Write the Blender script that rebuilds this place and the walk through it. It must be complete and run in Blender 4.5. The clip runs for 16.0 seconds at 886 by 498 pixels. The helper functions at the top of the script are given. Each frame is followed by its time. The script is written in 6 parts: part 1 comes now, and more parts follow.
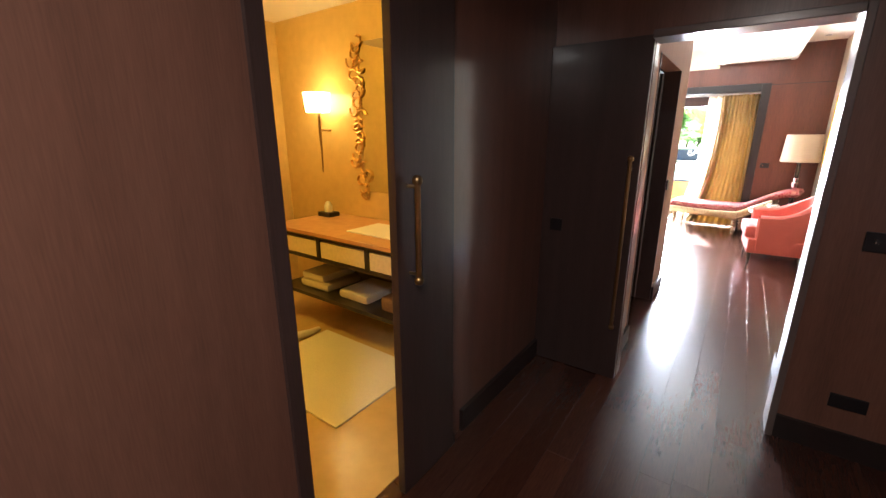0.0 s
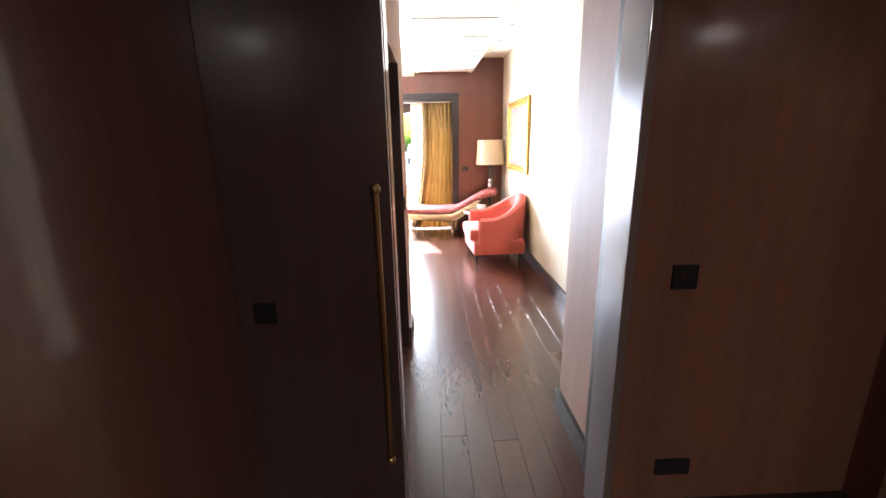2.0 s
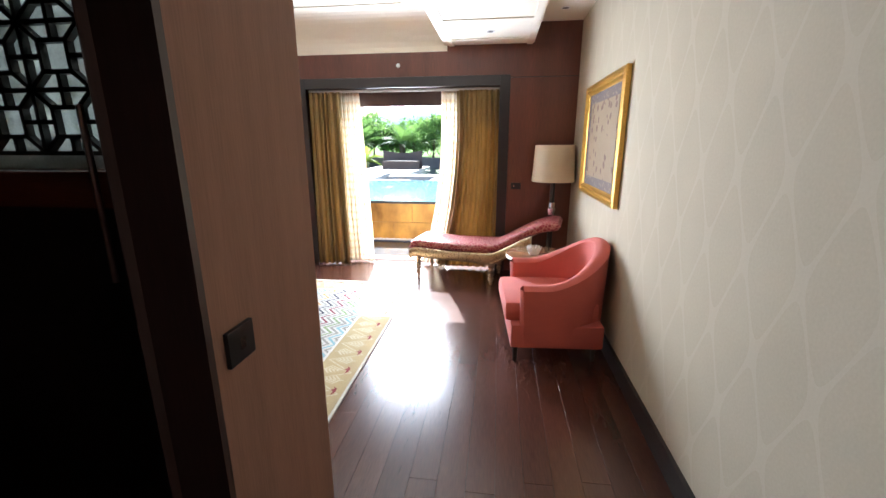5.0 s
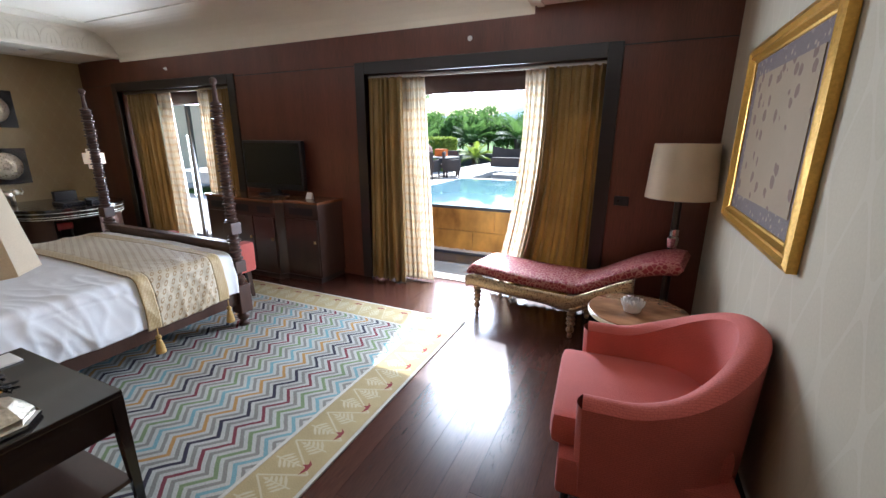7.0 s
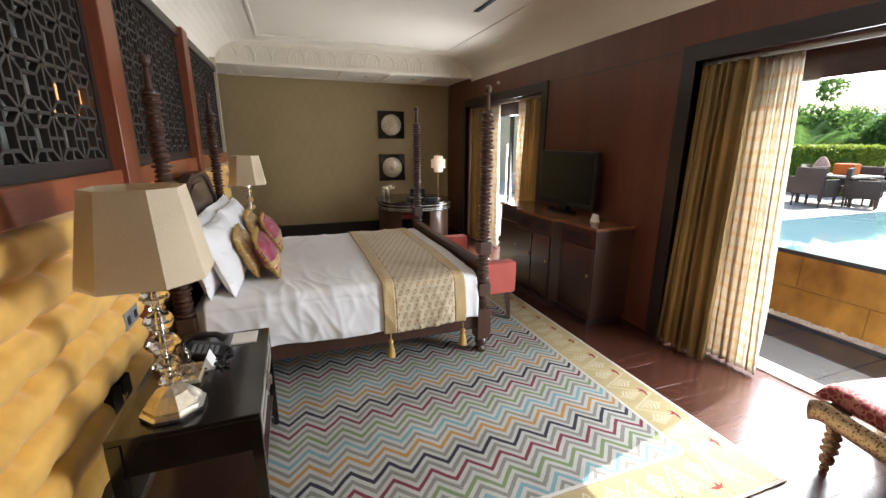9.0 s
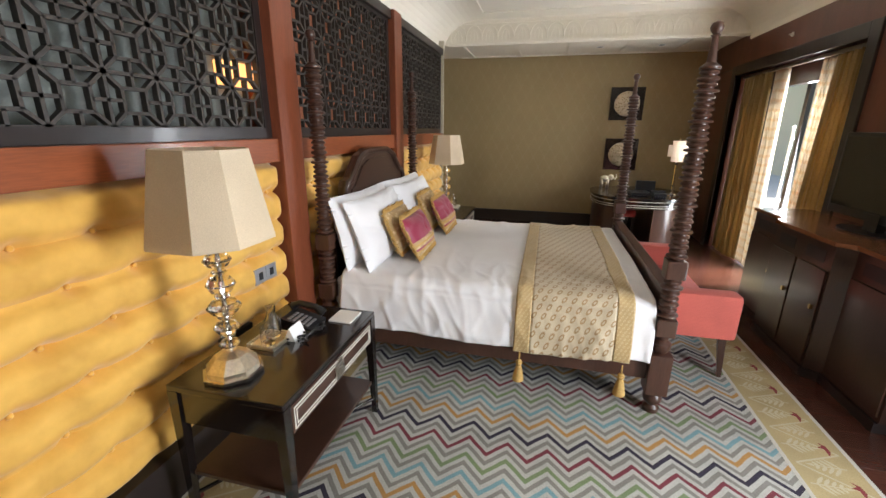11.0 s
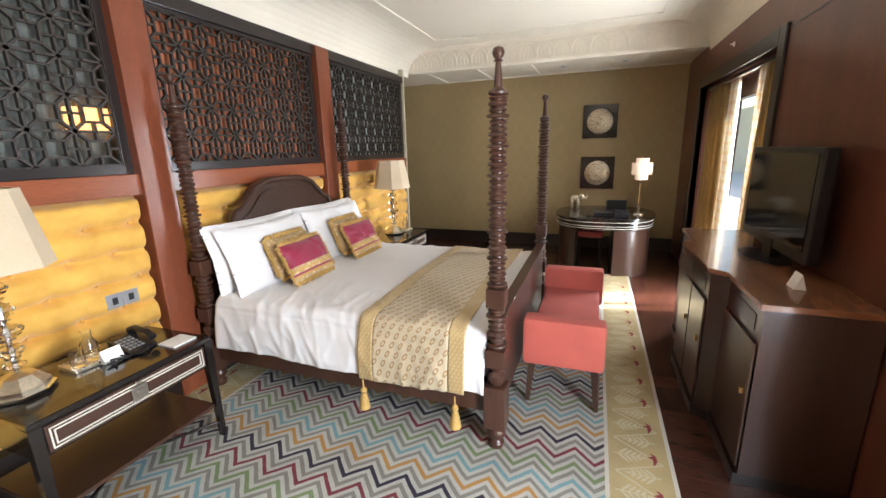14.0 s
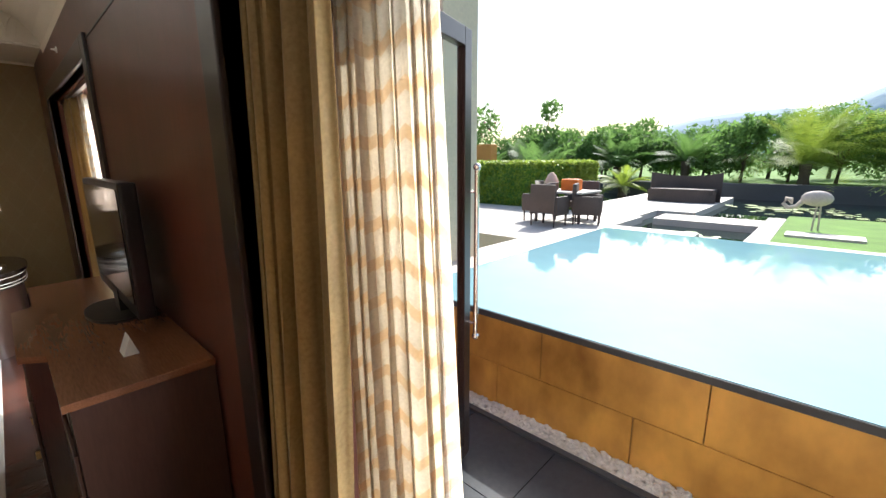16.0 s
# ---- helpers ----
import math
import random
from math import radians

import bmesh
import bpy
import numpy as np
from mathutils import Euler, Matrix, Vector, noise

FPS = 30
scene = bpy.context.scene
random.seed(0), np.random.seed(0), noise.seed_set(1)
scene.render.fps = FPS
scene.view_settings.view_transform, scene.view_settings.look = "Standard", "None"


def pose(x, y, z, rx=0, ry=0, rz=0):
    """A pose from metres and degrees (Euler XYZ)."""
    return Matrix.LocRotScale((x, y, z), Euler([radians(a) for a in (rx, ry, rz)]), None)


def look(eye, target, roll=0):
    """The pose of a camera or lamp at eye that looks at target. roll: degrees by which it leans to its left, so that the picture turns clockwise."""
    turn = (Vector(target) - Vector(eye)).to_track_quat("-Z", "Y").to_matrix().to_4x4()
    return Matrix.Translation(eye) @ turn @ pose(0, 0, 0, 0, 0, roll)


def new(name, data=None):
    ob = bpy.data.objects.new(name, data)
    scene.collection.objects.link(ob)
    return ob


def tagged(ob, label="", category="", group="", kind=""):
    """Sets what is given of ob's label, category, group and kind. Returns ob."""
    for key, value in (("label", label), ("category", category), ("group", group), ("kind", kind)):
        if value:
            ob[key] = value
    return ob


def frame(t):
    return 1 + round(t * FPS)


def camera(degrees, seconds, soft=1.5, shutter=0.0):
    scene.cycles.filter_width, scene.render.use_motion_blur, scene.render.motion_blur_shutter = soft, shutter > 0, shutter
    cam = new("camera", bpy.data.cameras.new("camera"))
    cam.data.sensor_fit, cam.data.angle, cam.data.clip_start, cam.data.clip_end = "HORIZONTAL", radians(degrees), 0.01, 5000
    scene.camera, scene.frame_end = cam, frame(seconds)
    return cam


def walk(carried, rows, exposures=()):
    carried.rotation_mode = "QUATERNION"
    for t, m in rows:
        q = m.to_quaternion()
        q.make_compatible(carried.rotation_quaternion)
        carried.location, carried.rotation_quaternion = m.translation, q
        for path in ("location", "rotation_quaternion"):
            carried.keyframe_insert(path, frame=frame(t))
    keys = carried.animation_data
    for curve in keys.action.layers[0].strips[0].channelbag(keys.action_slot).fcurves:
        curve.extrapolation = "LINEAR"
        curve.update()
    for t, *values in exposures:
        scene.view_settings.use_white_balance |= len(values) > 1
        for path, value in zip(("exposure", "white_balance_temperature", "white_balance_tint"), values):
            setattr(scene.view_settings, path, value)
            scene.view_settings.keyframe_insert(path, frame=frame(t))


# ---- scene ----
cam = camera(94.5, 16.0)
PATH = [
    (0, (-0.95, -4.91, 1.568), (-2.076, -3.345, 1.036), -0.1),
    (0.5, (-1.168, -4.637, 1.554), (-1.903, -2.856, 1.017), -0.6),
    (1, (-1.33, -4.353, 1.565), (-1.657, -2.452, 1.037), -0.6),
    (1.5, (-1.408, -4.063, 1.595), (-1.47, -2.135, 1.067), -1.1),
    (2, (-1.297, -3.681, 1.588), (-1.242, -1.749, 1.075), -1.1),
    (2.5, (-1.149, -3.293, 1.577), (-1.087, -1.355, 1.088), -1.0),
    (3, (-1.085, -2.916, 1.617), (-1.066, -0.981, 1.11), -0.2),
    (3.5, (-0.973, -2.548, 1.602), (-1.041, -0.613, 1.103), -0.3),
    (4, (-0.955, -2.194, 1.589), (-1.081, -0.261, 1.09), -0.2),
    (6.3, (-0.668, -0.533, 1.622), (-1.186, 1.33, 1.112), 0.0),
    (6.5, (-0.633, -0.448, 1.625), (-1.206, 1.397, 1.11), 0.1),
    (7, (-0.596, -0.115, 1.607), (-1.397, 1.642, 1.086), 0.3),
    (7.5, (-0.588, 0.188, 1.586), (-1.684, 1.778, 1.067), 0.5),
    (8, (-0.592, 0.483, 1.608), (-1.981, 1.823, 1.086), 0.3),
    (8.5, (-0.692, 0.701, 1.643), (-2.336, 1.715, 1.124), 0.1),
    (9, (-0.811, 0.851, 1.654), (-2.631, 1.512, 1.152), 0.3),
    (9.5, (-0.897, 0.979, 1.615), (-2.808, 1.318, 1.132), 0.6),
    (10, (-1.05, 1.12, 1.6), (-2.986, 1.157, 1.098), 0.8),
    (12.3, (-1.488, 2.002, 1.548), (-3.204, 1.161, 0.958), -0.9),
    (12.5, (-1.51, 2.075, 1.551), (-3.212, 1.202, 0.968), -1.1),
    (13, (-1.537, 2.329, 1.599), (-3.22, 1.407, 1.035), -1.3),
    (13.5, (-1.583, 2.514, 1.595), (-3.315, 1.653, 1.087), -1.4),
    (14, (-1.642, 2.616, 1.608), (-3.463, 1.937, 1.138), -1.5),
    (14.5, (-1.753, 2.713, 1.607), (-3.693, 2.459, 1.19), -1.4),
    (15, (-1.896, 2.897, 1.613), (-3.824, 3.271, 1.233), -1.2),
    (15.5, (-1.997, 3.112, 1.607), (-3.712, 4.068, 1.222), -1.1),
    (16, (-2.049, 3.299, 1.648), (-3.384, 4.729, 1.229), -0.4),
]
EXPOSURES = [(0, 3.7, 5600, 10), (1, 3.8, 5600, 10), (2.5, 3.8, 5700, 10), (3.5, 3.4, 5700, 10), (4.2, 2.7, 5700, 10), (6.3, 1.4, 5500, 10), (7, 1.1, 5400, 10), (8, 0.95, 5600, 10),
             (9, 0.98, 6200, 10), (10, 1.1, 6300, 10), (12.5, 1.25, 6200, 10), (14, 1.45, 6200, 10), (15, 1.4, 6200, 10), (16, 0.75, 6100, 10)]
walk(cam, [(t, look(eye, target, roll)) for t, eye, target, roll in PATH], EXPOSURES)

# ---- world, sun, large lights ----
SUN_WAY = Vector((0.25, -1.0, -1.02)).normalized()
world = bpy.data.worlds.new("world")
scene.world = world
world.use_nodes = True
wn = world.node_tree.nodes
sky = wn.new("ShaderNodeTexSky")
sky.sky_type, sky.sun_disc = "NISHITA", False
sky.sun_elevation, sky.sun_rotation = radians(45), radians(-13)
sky.dust_density, sky.air_density = 2.5, 1.2
world.node_tree.links.new(sky.outputs[0], wn["Background"].inputs[0])
wn["Background"].inputs[1].default_value = 0.15


def lamp(name, kind, m, energy, color=(1, 1, 1), size=(1, 1)):
    data = bpy.data.lights.new(name, kind)
    data.energy, data.color = energy, color
    if kind == "AREA":
        data.shape, data.size, data.size_y = "RECTANGLE", size[0], size[1]
    elif kind == "SUN":
        data.angle = radians(0.5)
    else:
        data.shadow_soft_size = size[0]
    ob = new(name, data)
    ob.matrix_world = m
    return ob


lamp("sun", "SUN", look((0, 0, 20), Vector((0, 0, 20)) + SUN_WAY), 5.0, (1, 0.95, 0.86))
# sky light in the two window openings
lamp("window_sky_light", "AREA", look((-2.1, 4.16, 1.15), (-2.1, 0, 0.9)), 85, (0.92, 0.96, 1), (1.1, 2.0))
lamp("window_sky_light", "AREA", look((-6.4, 4.16, 1.15), (-6.2, 0, 0.9)), 55, (0.95, 0.97, 1), (0.6, 2.0))

# added fill lamp that lifts the dark foyer; no known source there
lamp("foyer_fill_light", "AREA", look((-0.9, -5.5, 2.58), (-0.9, -5.5, 0)), 3, (1, 0.86, 0.7), (0.3, 0.3))

# ---- materials ----


def shade(name, color, rough=0.5, metal=0.0, grain=40.0, vary=0.15, bump=0.1, stretch=(1, 1, 1), coarse=2.0, coat=0.0, sheen=0.0, second=None):
    """A surface with fine grain and broad unevenness."""
    m = bpy.data.materials.new(name)
    m.use_nodes = True
    nt = m.node_tree
    b = nt.nodes["Principled BSDF"]
    b.inputs["Roughness"].default_value, b.inputs["Metallic"].default_value = rough, metal
    b.inputs["Coat Weight"].default_value, b.inputs["Sheen Weight"].default_value = coat, sheen
    b.inputs["Coat Roughness"].default_value = 0.08
    tc = nt.nodes.new("ShaderNodeTexCoord")
    mp = nt.nodes.new("ShaderNodeMapping")
    mp.inputs["Scale"].default_value = stretch
    nt.links.new(tc.outputs["Object"], mp.inputs[0])
    fine, broad = nt.nodes.new("ShaderNodeTexNoise"), nt.nodes.new("ShaderNodeTexNoise")
    fine.inputs["Scale"].default_value, fine.inputs["Detail"].default_value = grain, 4
    broad.inputs["Scale"].default_value, broad.inputs["Detail"].default_value = coarse, 3
    nt.links.new(mp.outputs[0], fine.inputs[0])
    nt.links.new(mp.outputs[0], broad.inputs[0])
    mix = nt.nodes.new("ShaderNodeMath")
    mix.operation = "ADD"
    nt.links.new(fine.outputs[0], mix.inputs[0])
    nt.links.new(broad.outputs[0], mix.inputs[1])
    ramp = nt.nodes.new("ShaderNodeValToRGB")
    dark = tuple(c * (1 - vary) for c in color)
    light = tuple(min(1, c * (1 + vary)) for c in (second or color))
    ramp.color_ramp.elements[0].position, ramp.color_ramp.elements[1].position = 0.3, 0.7
    ramp.color_ramp.elements[0].color, ramp.color_ramp.elements[1].color = (*dark, 1), (*light, 1)
    half = nt.nodes.new("ShaderNodeMath")
    half.operation = "MULTIPLY"
    half.inputs[1].default_value = 0.5
    nt.links.new(mix.outputs[0], half.inputs[0])
    nt.links.new(half.outputs[0], ramp.inputs[0])
    nt.links.new(ramp.outputs[0], b.inputs["Base Color"])
    if bump:
        bp = nt.nodes.new("ShaderNodeBump")
        bp.inputs["Strength"].default_value, bp.inputs["Distance"].default_value = bump, 0.004
        nt.links.new(fine.outputs[0], bp.inputs["Height"])
        nt.links.new(bp.outputs[0], b.inputs["Normal"])
    return m


def glow(name, color, strength):
    m = bpy.data.materials.new(name)
    m.use_nodes = True
    b = m.node_tree.nodes["Principled BSDF"]
    b.inputs["Base Color"].default_value = (*color, 1)
    b.inputs["Emission Color"].default_value = (*color, 1)
    b.inputs["Emission Strength"].default_value = strength
    return m


def glass(name, color=(1, 1, 1), rough=0.0, ior=1.45, thin=False):
    m = bpy.data.materials.new(name)
    m.use_nodes = True
    nt = m.node_tree
    b = nt.nodes["Principled BSDF"]
    b.inputs["Base Color"].default_value = (*color, 1)
    b.inputs["Roughness"].default_value, b.inputs["IOR"].default_value = rough, 1.01 if thin else ior
    b.inputs["Transmission Weight"].default_value = 1
    if thin:
        b.inputs["Coat Weight"].default_value, b.inputs["Coat Roughness"].default_value = 0.06, 0.01
    return m


def cloth(name, color, second, through_light, grain=300, rough=0.85):
    """Woven cloth that lets some light through."""
    m = shade(name, color, rough, 0, grain, 0.12, 0.3, second=second, sheen=0.15, coarse=3)
    nt = m.node_tree
    b = nt.nodes["Principled BSDF"]
    tr = nt.nodes.new("ShaderNodeBsdfTranslucent")
    ms = nt.nodes.new("ShaderNodeMixShader")
    ms.inputs[0].default_value = through_light
    ramp = next(n for n in nt.nodes if n.type == "VALTORGB")
    nt.links.new(ramp.outputs[0], tr.inputs[0])
    nt.links.new(b.outputs[0], ms.inputs[1])
    nt.links.new(tr.outputs[0], ms.inputs[2])
    nt.links.new(ms.outputs[0], nt.nodes["Material Output"].inputs[0])
    return m


MAHOGANY = shade("mahogany", (0.125, 0.038, 0.021), 0.36, 0, 34, 0.38, 0.05, (5, 5, 0.22), 1.1, coat=0.12)
RAILWOOD = shade("rail_wood", (0.26, 0.07, 0.025), 0.3, 0, 30, 0.3, 0.05, (0.6, 6, 6), 1.5, coat=0.25)
PILLARWOOD = shade("pillar_wood", (0.2, 0.055, 0.025), 0.32, 0, 30, 0.3, 0.05, (6, 6, 0.6), 1.5, coat=0.2)
# same wood as the corridor, with the dim rooms' shade in its colour
FOYERWOOD_SHADED = shade("foyer_wood_shaded", (0.17, 0.08, 0.055), 0.3, 0, 30, 0.25, 0.02, (8, 8, 0.4), 1.5, coat=0.7)
CORRWOOD = shade("corridor_wood", (0.31, 0.165, 0.11), 0.68, 0, 26, 0.2, 0.03, (8, 8, 0.4), 1.5)
EBONY = shade("ebony", (0.022, 0.016, 0.015), 0.3, 0, 40, 0.2, 0.04, (1, 1, 8), 2, coat=0.2)
BLACKLAC = shade("black_lacquer", (0.012, 0.009, 0.008), 0.16, 0, 30, 0.2, 0.02, coat=0.4)
WALNUT = shade("dark_walnut", (0.05, 0.024, 0.016), 0.28, 0, 28, 0.25, 0.05, (5, 5, 0.7), 2, coat=0.3)
TOPWOOD = shade("cabinet_top_wood", (0.22, 0.09, 0.04), 0.25, 0, 30, 0.3, 0.03, (0.6, 6, 6), 2, coat=0.35)
FLOORWOOD = shade("floor_boards", (0.06, 0.021, 0.013), 0.24, 0, 26, 0.4, 0.008, (7, 0.5, 1), 1.3)
JOINT = shade("board_joint", (0.035, 0.016, 0.012), 0.6)
CREAM = shade("cream_wallpaper", (0.48, 0.42, 0.31), 0.9, 0, 90, 0.06, 0.1, coarse=3)
OLIVE = shade("olive_wallpaper", (0.34, 0.25, 0.12), 0.55, 0, 90, 0.1, 0.1, coarse=2.5)
CEIL = shade("ceiling_paint", (0.8, 0.74, 0.63), 0.7, 0, 60, 0.03, 0.03)
VELVET = shade("gold_velvet", (0.66, 0.35, 0.05), 0.72, 0, 14, 0.1, 0.05, sheen=0.4, coarse=5, second=(0.74, 0.43, 0.08))
LINEN = shade("white_linen", (0.8, 0.79, 0.8), 0.8, 0, 260, 0.03, 0.12, coarse=4)
CORAL = shade("coral_upholstery", (0.56, 0.12, 0.09), 0.8, 0, 160, 0.18, 0.5, sheen=0.08, coarse=4)
GOLDCURTAIN = cloth("gold_curtain", (0.3, 0.19, 0.065), (0.4, 0.275, 0.105), 0.36, 90, 0.55)
CREAMSHADE = cloth("lamp_shade_cloth", (0.72, 0.6, 0.42), (0.78, 0.67, 0.5), 0.35)
SILVER = shade("worn_silver", (0.75, 0.68, 0.55), 0.3, 1, 60, 0.25, 0.6)
CHROME = shade("chrome", (0.8, 0.8, 0.8), 0.12, 1, 60, 0.05, 0)
STEEL = shade("brushed_steel", (0.55, 0.52, 0.48), 0.28, 1, 60, 0.1, 0)
BRASS = shade("old_brass", (0.5, 0.35, 0.16), 0.28, 1, 60, 0.15, 0.1)
GILT = shade("gilt_frame", (0.62, 0.36, 0.07), 0.34, 0.75, 70, 0.25, 0.4)
CRYSTAL = glass("crystal")
PANE = glass("window_glass", (0.97, 1, 0.98), thin=True)
FROST = shade("frosted_glass", (0.3, 0.34, 0.33), 0.35, 0, 120, 0.05, 0.05)
FROSTGLASS = cloth("frosted_pane", (0.55, 0.58, 0.54), (0.59, 0.62, 0.58), 0.75, 120, 0.3)
BLACKP = shade("black_plastic", (0.012, 0.012, 0.014), 0.3, 0, 80, 0.1, 0.03)
SCREEN = shade("tv_screen", (0.006, 0.007, 0.008), 0.08, 0, 20, 0.05, 0, coat=0.5)
WHITEP = shade("white_paper", (0.8, 0.79, 0.77), 0.6, 0, 80, 0.03, 0.03)
GREYP = shade("grey_metal_plate", (0.35, 0.36, 0.38), 0.35, 0.6, 60, 0.08, 0.02)
STONE = shade("beige_stone", (0.62, 0.51, 0.35), 0.7, 0, 30, 0.12, 0.3, coarse=1.2)

# ---- mesh helpers ----


def link(name, bm, material, parent=None, label="", smooth=False):
    me = bpy.data.meshes.new(name)
    bm.to_mesh(me)
    bm.free()
    for mt in (material if isinstance(material, (list, tuple)) else [material]):
        me.materials.append(mt)
    if smooth:
        me.polygons.foreach_set("use_smooth", [True] * len(me.polygons))
        me.set_sharp_from_angle(angle=radians(40))
    ob = new(name, me)
    if parent is not None:
        ob.parent = parent
        ob.matrix_parent_inverse = parent.matrix_world.inverted()
    if label:
        ob["label"] = label
    return ob


def part(name, bm, material, parent, label="", smooth=False):
    return link(name, bm, material, parent, label, smooth)


def thing(name, x, y, z, label, category, group="", rz=0):
    """An Empty at a thing's base, for its parts."""
    ob = new(name)
    ob.empty_display_size = 0.1
    ob.matrix_world = pose(x, y, z, 0, 0, rz)
    bpy.context.view_layer.update()
    return tagged(ob, label, category, group)


def setting(name, bm, material, label, category, smooth=False):
    return tagged(link(name, bm, material, None, "", smooth), label, category, "", "structure")


def box(bm, x0, x1, y0, y1, z0, z1, bevel=0.0, mi=0):
    r = bmesh.ops.create_cube(bm, size=1, matrix=Matrix.Translation(((x0 + x1) / 2, (y0 + y1) / 2, (z0 + z1) / 2)) @ Matrix.Diagonal((abs(x1 - x0), abs(y1 - y0), abs(z1 - z0), 1)))
    fs = {f for v in r["verts"] for f in v.link_faces}
    if bevel:
        es = list({e for v in r["verts"] for e in v.link_edges})
        q = bmesh.ops.bevel(bm, geom=es, offset=bevel, segments=2, affect="EDGES", profile=0.6)
        fs = {f for f in fs if f.is_valid} | set(q["faces"])
    for f in fs:
        f.material_index = mi
    return bm


def B(*boxes, bevel=0.0):
    bm = bmesh.new()
    for b in boxes:
        box(bm, *b, bevel=bevel)
    return bm


def lathe(profile, seg=24, m=None, bm=None, mi=0):
    """Turns a profile of (radius, height) round the z axis."""
    bm = bm or bmesh.new()
    m = m or Matrix()
    rings = []
    for r, z in profile:
        rings.append([bm.verts.new(m @ Vector((max(r, 1e-4) * math.cos(2 * math.pi * (k + 0.5) / seg), max(r, 1e-4) * math.sin(2 * math.pi * (k + 0.5) / seg), z))) for k in range(seg)])
    for a, b in zip(rings, rings[1:]):
        for k in range(seg):
            bm.faces.new((a[k], a[(k + 1) % seg], b[(k + 1) % seg], b[k])).material_index = mi
    if profile[0][0] > 1e-3:
        bm.faces.new(rings[0][::-1]).material_index = mi
    if profile[-1][0] > 1e-3:
        bm.faces.new(rings[-1]).material_index = mi
    return bm


def prism(outline, d0, d1, axis="z", bm=None):
    """A closed outline drawn out between d0 and d1 along an axis."""
    bm = bm or bmesh.new()
    put = {"z": lambda a, b, d: (a, b, d), "y": lambda a, b, d: (a, d, b), "x": lambda a, b, d: (d, a, b)}[axis]
    lo = [bm.verts.new(put(a, b, d0)) for a, b in outline]
    hi = [bm.verts.new(put(a, b, d1)) for a, b in outline]
    n = len(lo)
    bm.faces.new(lo[::-1])
    bm.faces.new(hi)
    for k in range(n):
        bm.faces.new((lo[k], lo[(k + 1) % n], hi[(k + 1) % n], hi[k]))
    bmesh.ops.recalc_face_normals(bm, faces=bm.faces)
    return bm


def sheet(nu, nv, f, bm=None, mi=0, close_u=False):
    """A grid of points f(u, v), u and v from 0 to 1."""
    bm = bm or bmesh.new()
    g = [[bm.verts.new(f(i / nu, j / nv)) for j in range(nv + 1)] for i in range(nu + (0 if close_u else 1))]
    n = len(g)
    for i in range(nu):
        for j in range(nv):
            bm.faces.new((g[i][j], g[(i + 1) % n][j], g[(i + 1) % n][j + 1], g[i][j + 1])).material_index = mi
    return bm


def tube(points, r, seg=8, bm=None):
    """A round bar along points."""
    bm = bm or bmesh.new()
    pts = [Vector(p) for p in points]
    rings = []
    for k, p in enumerate(pts):
        d = (pts[min(k + 1, len(pts) - 1)] - pts[max(k - 1, 0)]).normalized()
        q = d.to_track_quat("Z", "Y")
        rr = r[k] if isinstance(r, (list, tuple)) else r
        rings.append([bm.verts.new(p + q @ Vector((rr * math.cos(2 * math.pi * a / seg), rr * math.sin(2 * math.pi * a / seg), 0))) for a in range(seg)])
    for a, b in zip(rings, rings[1:]):
        for k in range(seg):
            bm.faces.new((a[k], a[(k + 1) % seg], b[(k + 1) % seg], b[k]))
    bm.faces.new(rings[0][::-1])
    bm.faces.new(rings[-1])
    return bm


# ---- large structure ----
WY = 3.765          # room face of the window wall
OUT = 4.2           # outer face of the window wall
W1, W2 = (-3.28, -0.89), (-7.68, -5.34)
TOP = 2.25
SUR = 0.12           # width of the dark surround

bm = B((-9.0, 0.6, -6.6, OUT, -0.2, -0.006))
setting("floor", bm, JOINT, "dark stained hardwood floor with long glossy boards", "floor")

# window wall with its two openings
bm = B((-8.8, W2[0], WY, OUT, 0, 3.2), (W2[1], W1[0], WY, OUT, 0, 3.2), (W1[1], 0.2, WY, OUT, 0, 3.2), (W2[0], W2[1], WY, OUT, TOP, 3.2), (W1[0], W1[1], WY, OUT, TOP, 3.2))
wall_window = setting("wall_north", bm, MAHOGANY, "polished reddish mahogany panelled wall with two curtained openings", "wall")
bm = B((-8.585, 0.0, WY - 0.004, WY, 2.338, 2.346))
setting("trim", bm, EBONY, "thin dark joint line along the mahogany panelling", "trim")
for name, (a, b) in (("window_1", W1), ("window_2", W2)):
    w = tagged(thing(name, (a + b) / 2, WY, 0, "tall glazed garden door in a broad dark wooden surround", "window"), kind="structure")
    part("frame", B((a - SUR, a, WY - 0.02, WY + 0.06, 0, TOP + SUR), (b, b + SUR, WY - 0.02, WY + 0.06, 0, TOP + SUR), (a, b, WY - 0.02, WY + 0.06, TOP, TOP + SUR), bevel=0.006), EBONY, w, "near-black wooden surround")
    part("lintel", B((a, b, 4.02, 4.1, 2.06, TOP)), WALNUT, w)
    part("curtain_track", B((a, b, 3.84, 3.87, TOP - 0.035, TOP - 0.003)), STEEL, w)
    part("sill", B((a, b, 4.06, OUT + 0.05, -0.006, 0.012)), STEEL, w, "thin metal threshold")

# picture wall, nib and the rest of the corridor
setting("wall_east", B((0, 0.2, -1.54, WY, 0, 3.2)), CREAM, "cream wallpaper wall with a faint diamond pattern", "wall")
setting("wall_nib", B((-0.55, 0.2, -2.2, -1.54, 0, 3.2)), CORRWOOD, "warm brown wood panelled wall beside the doorway", "wall")
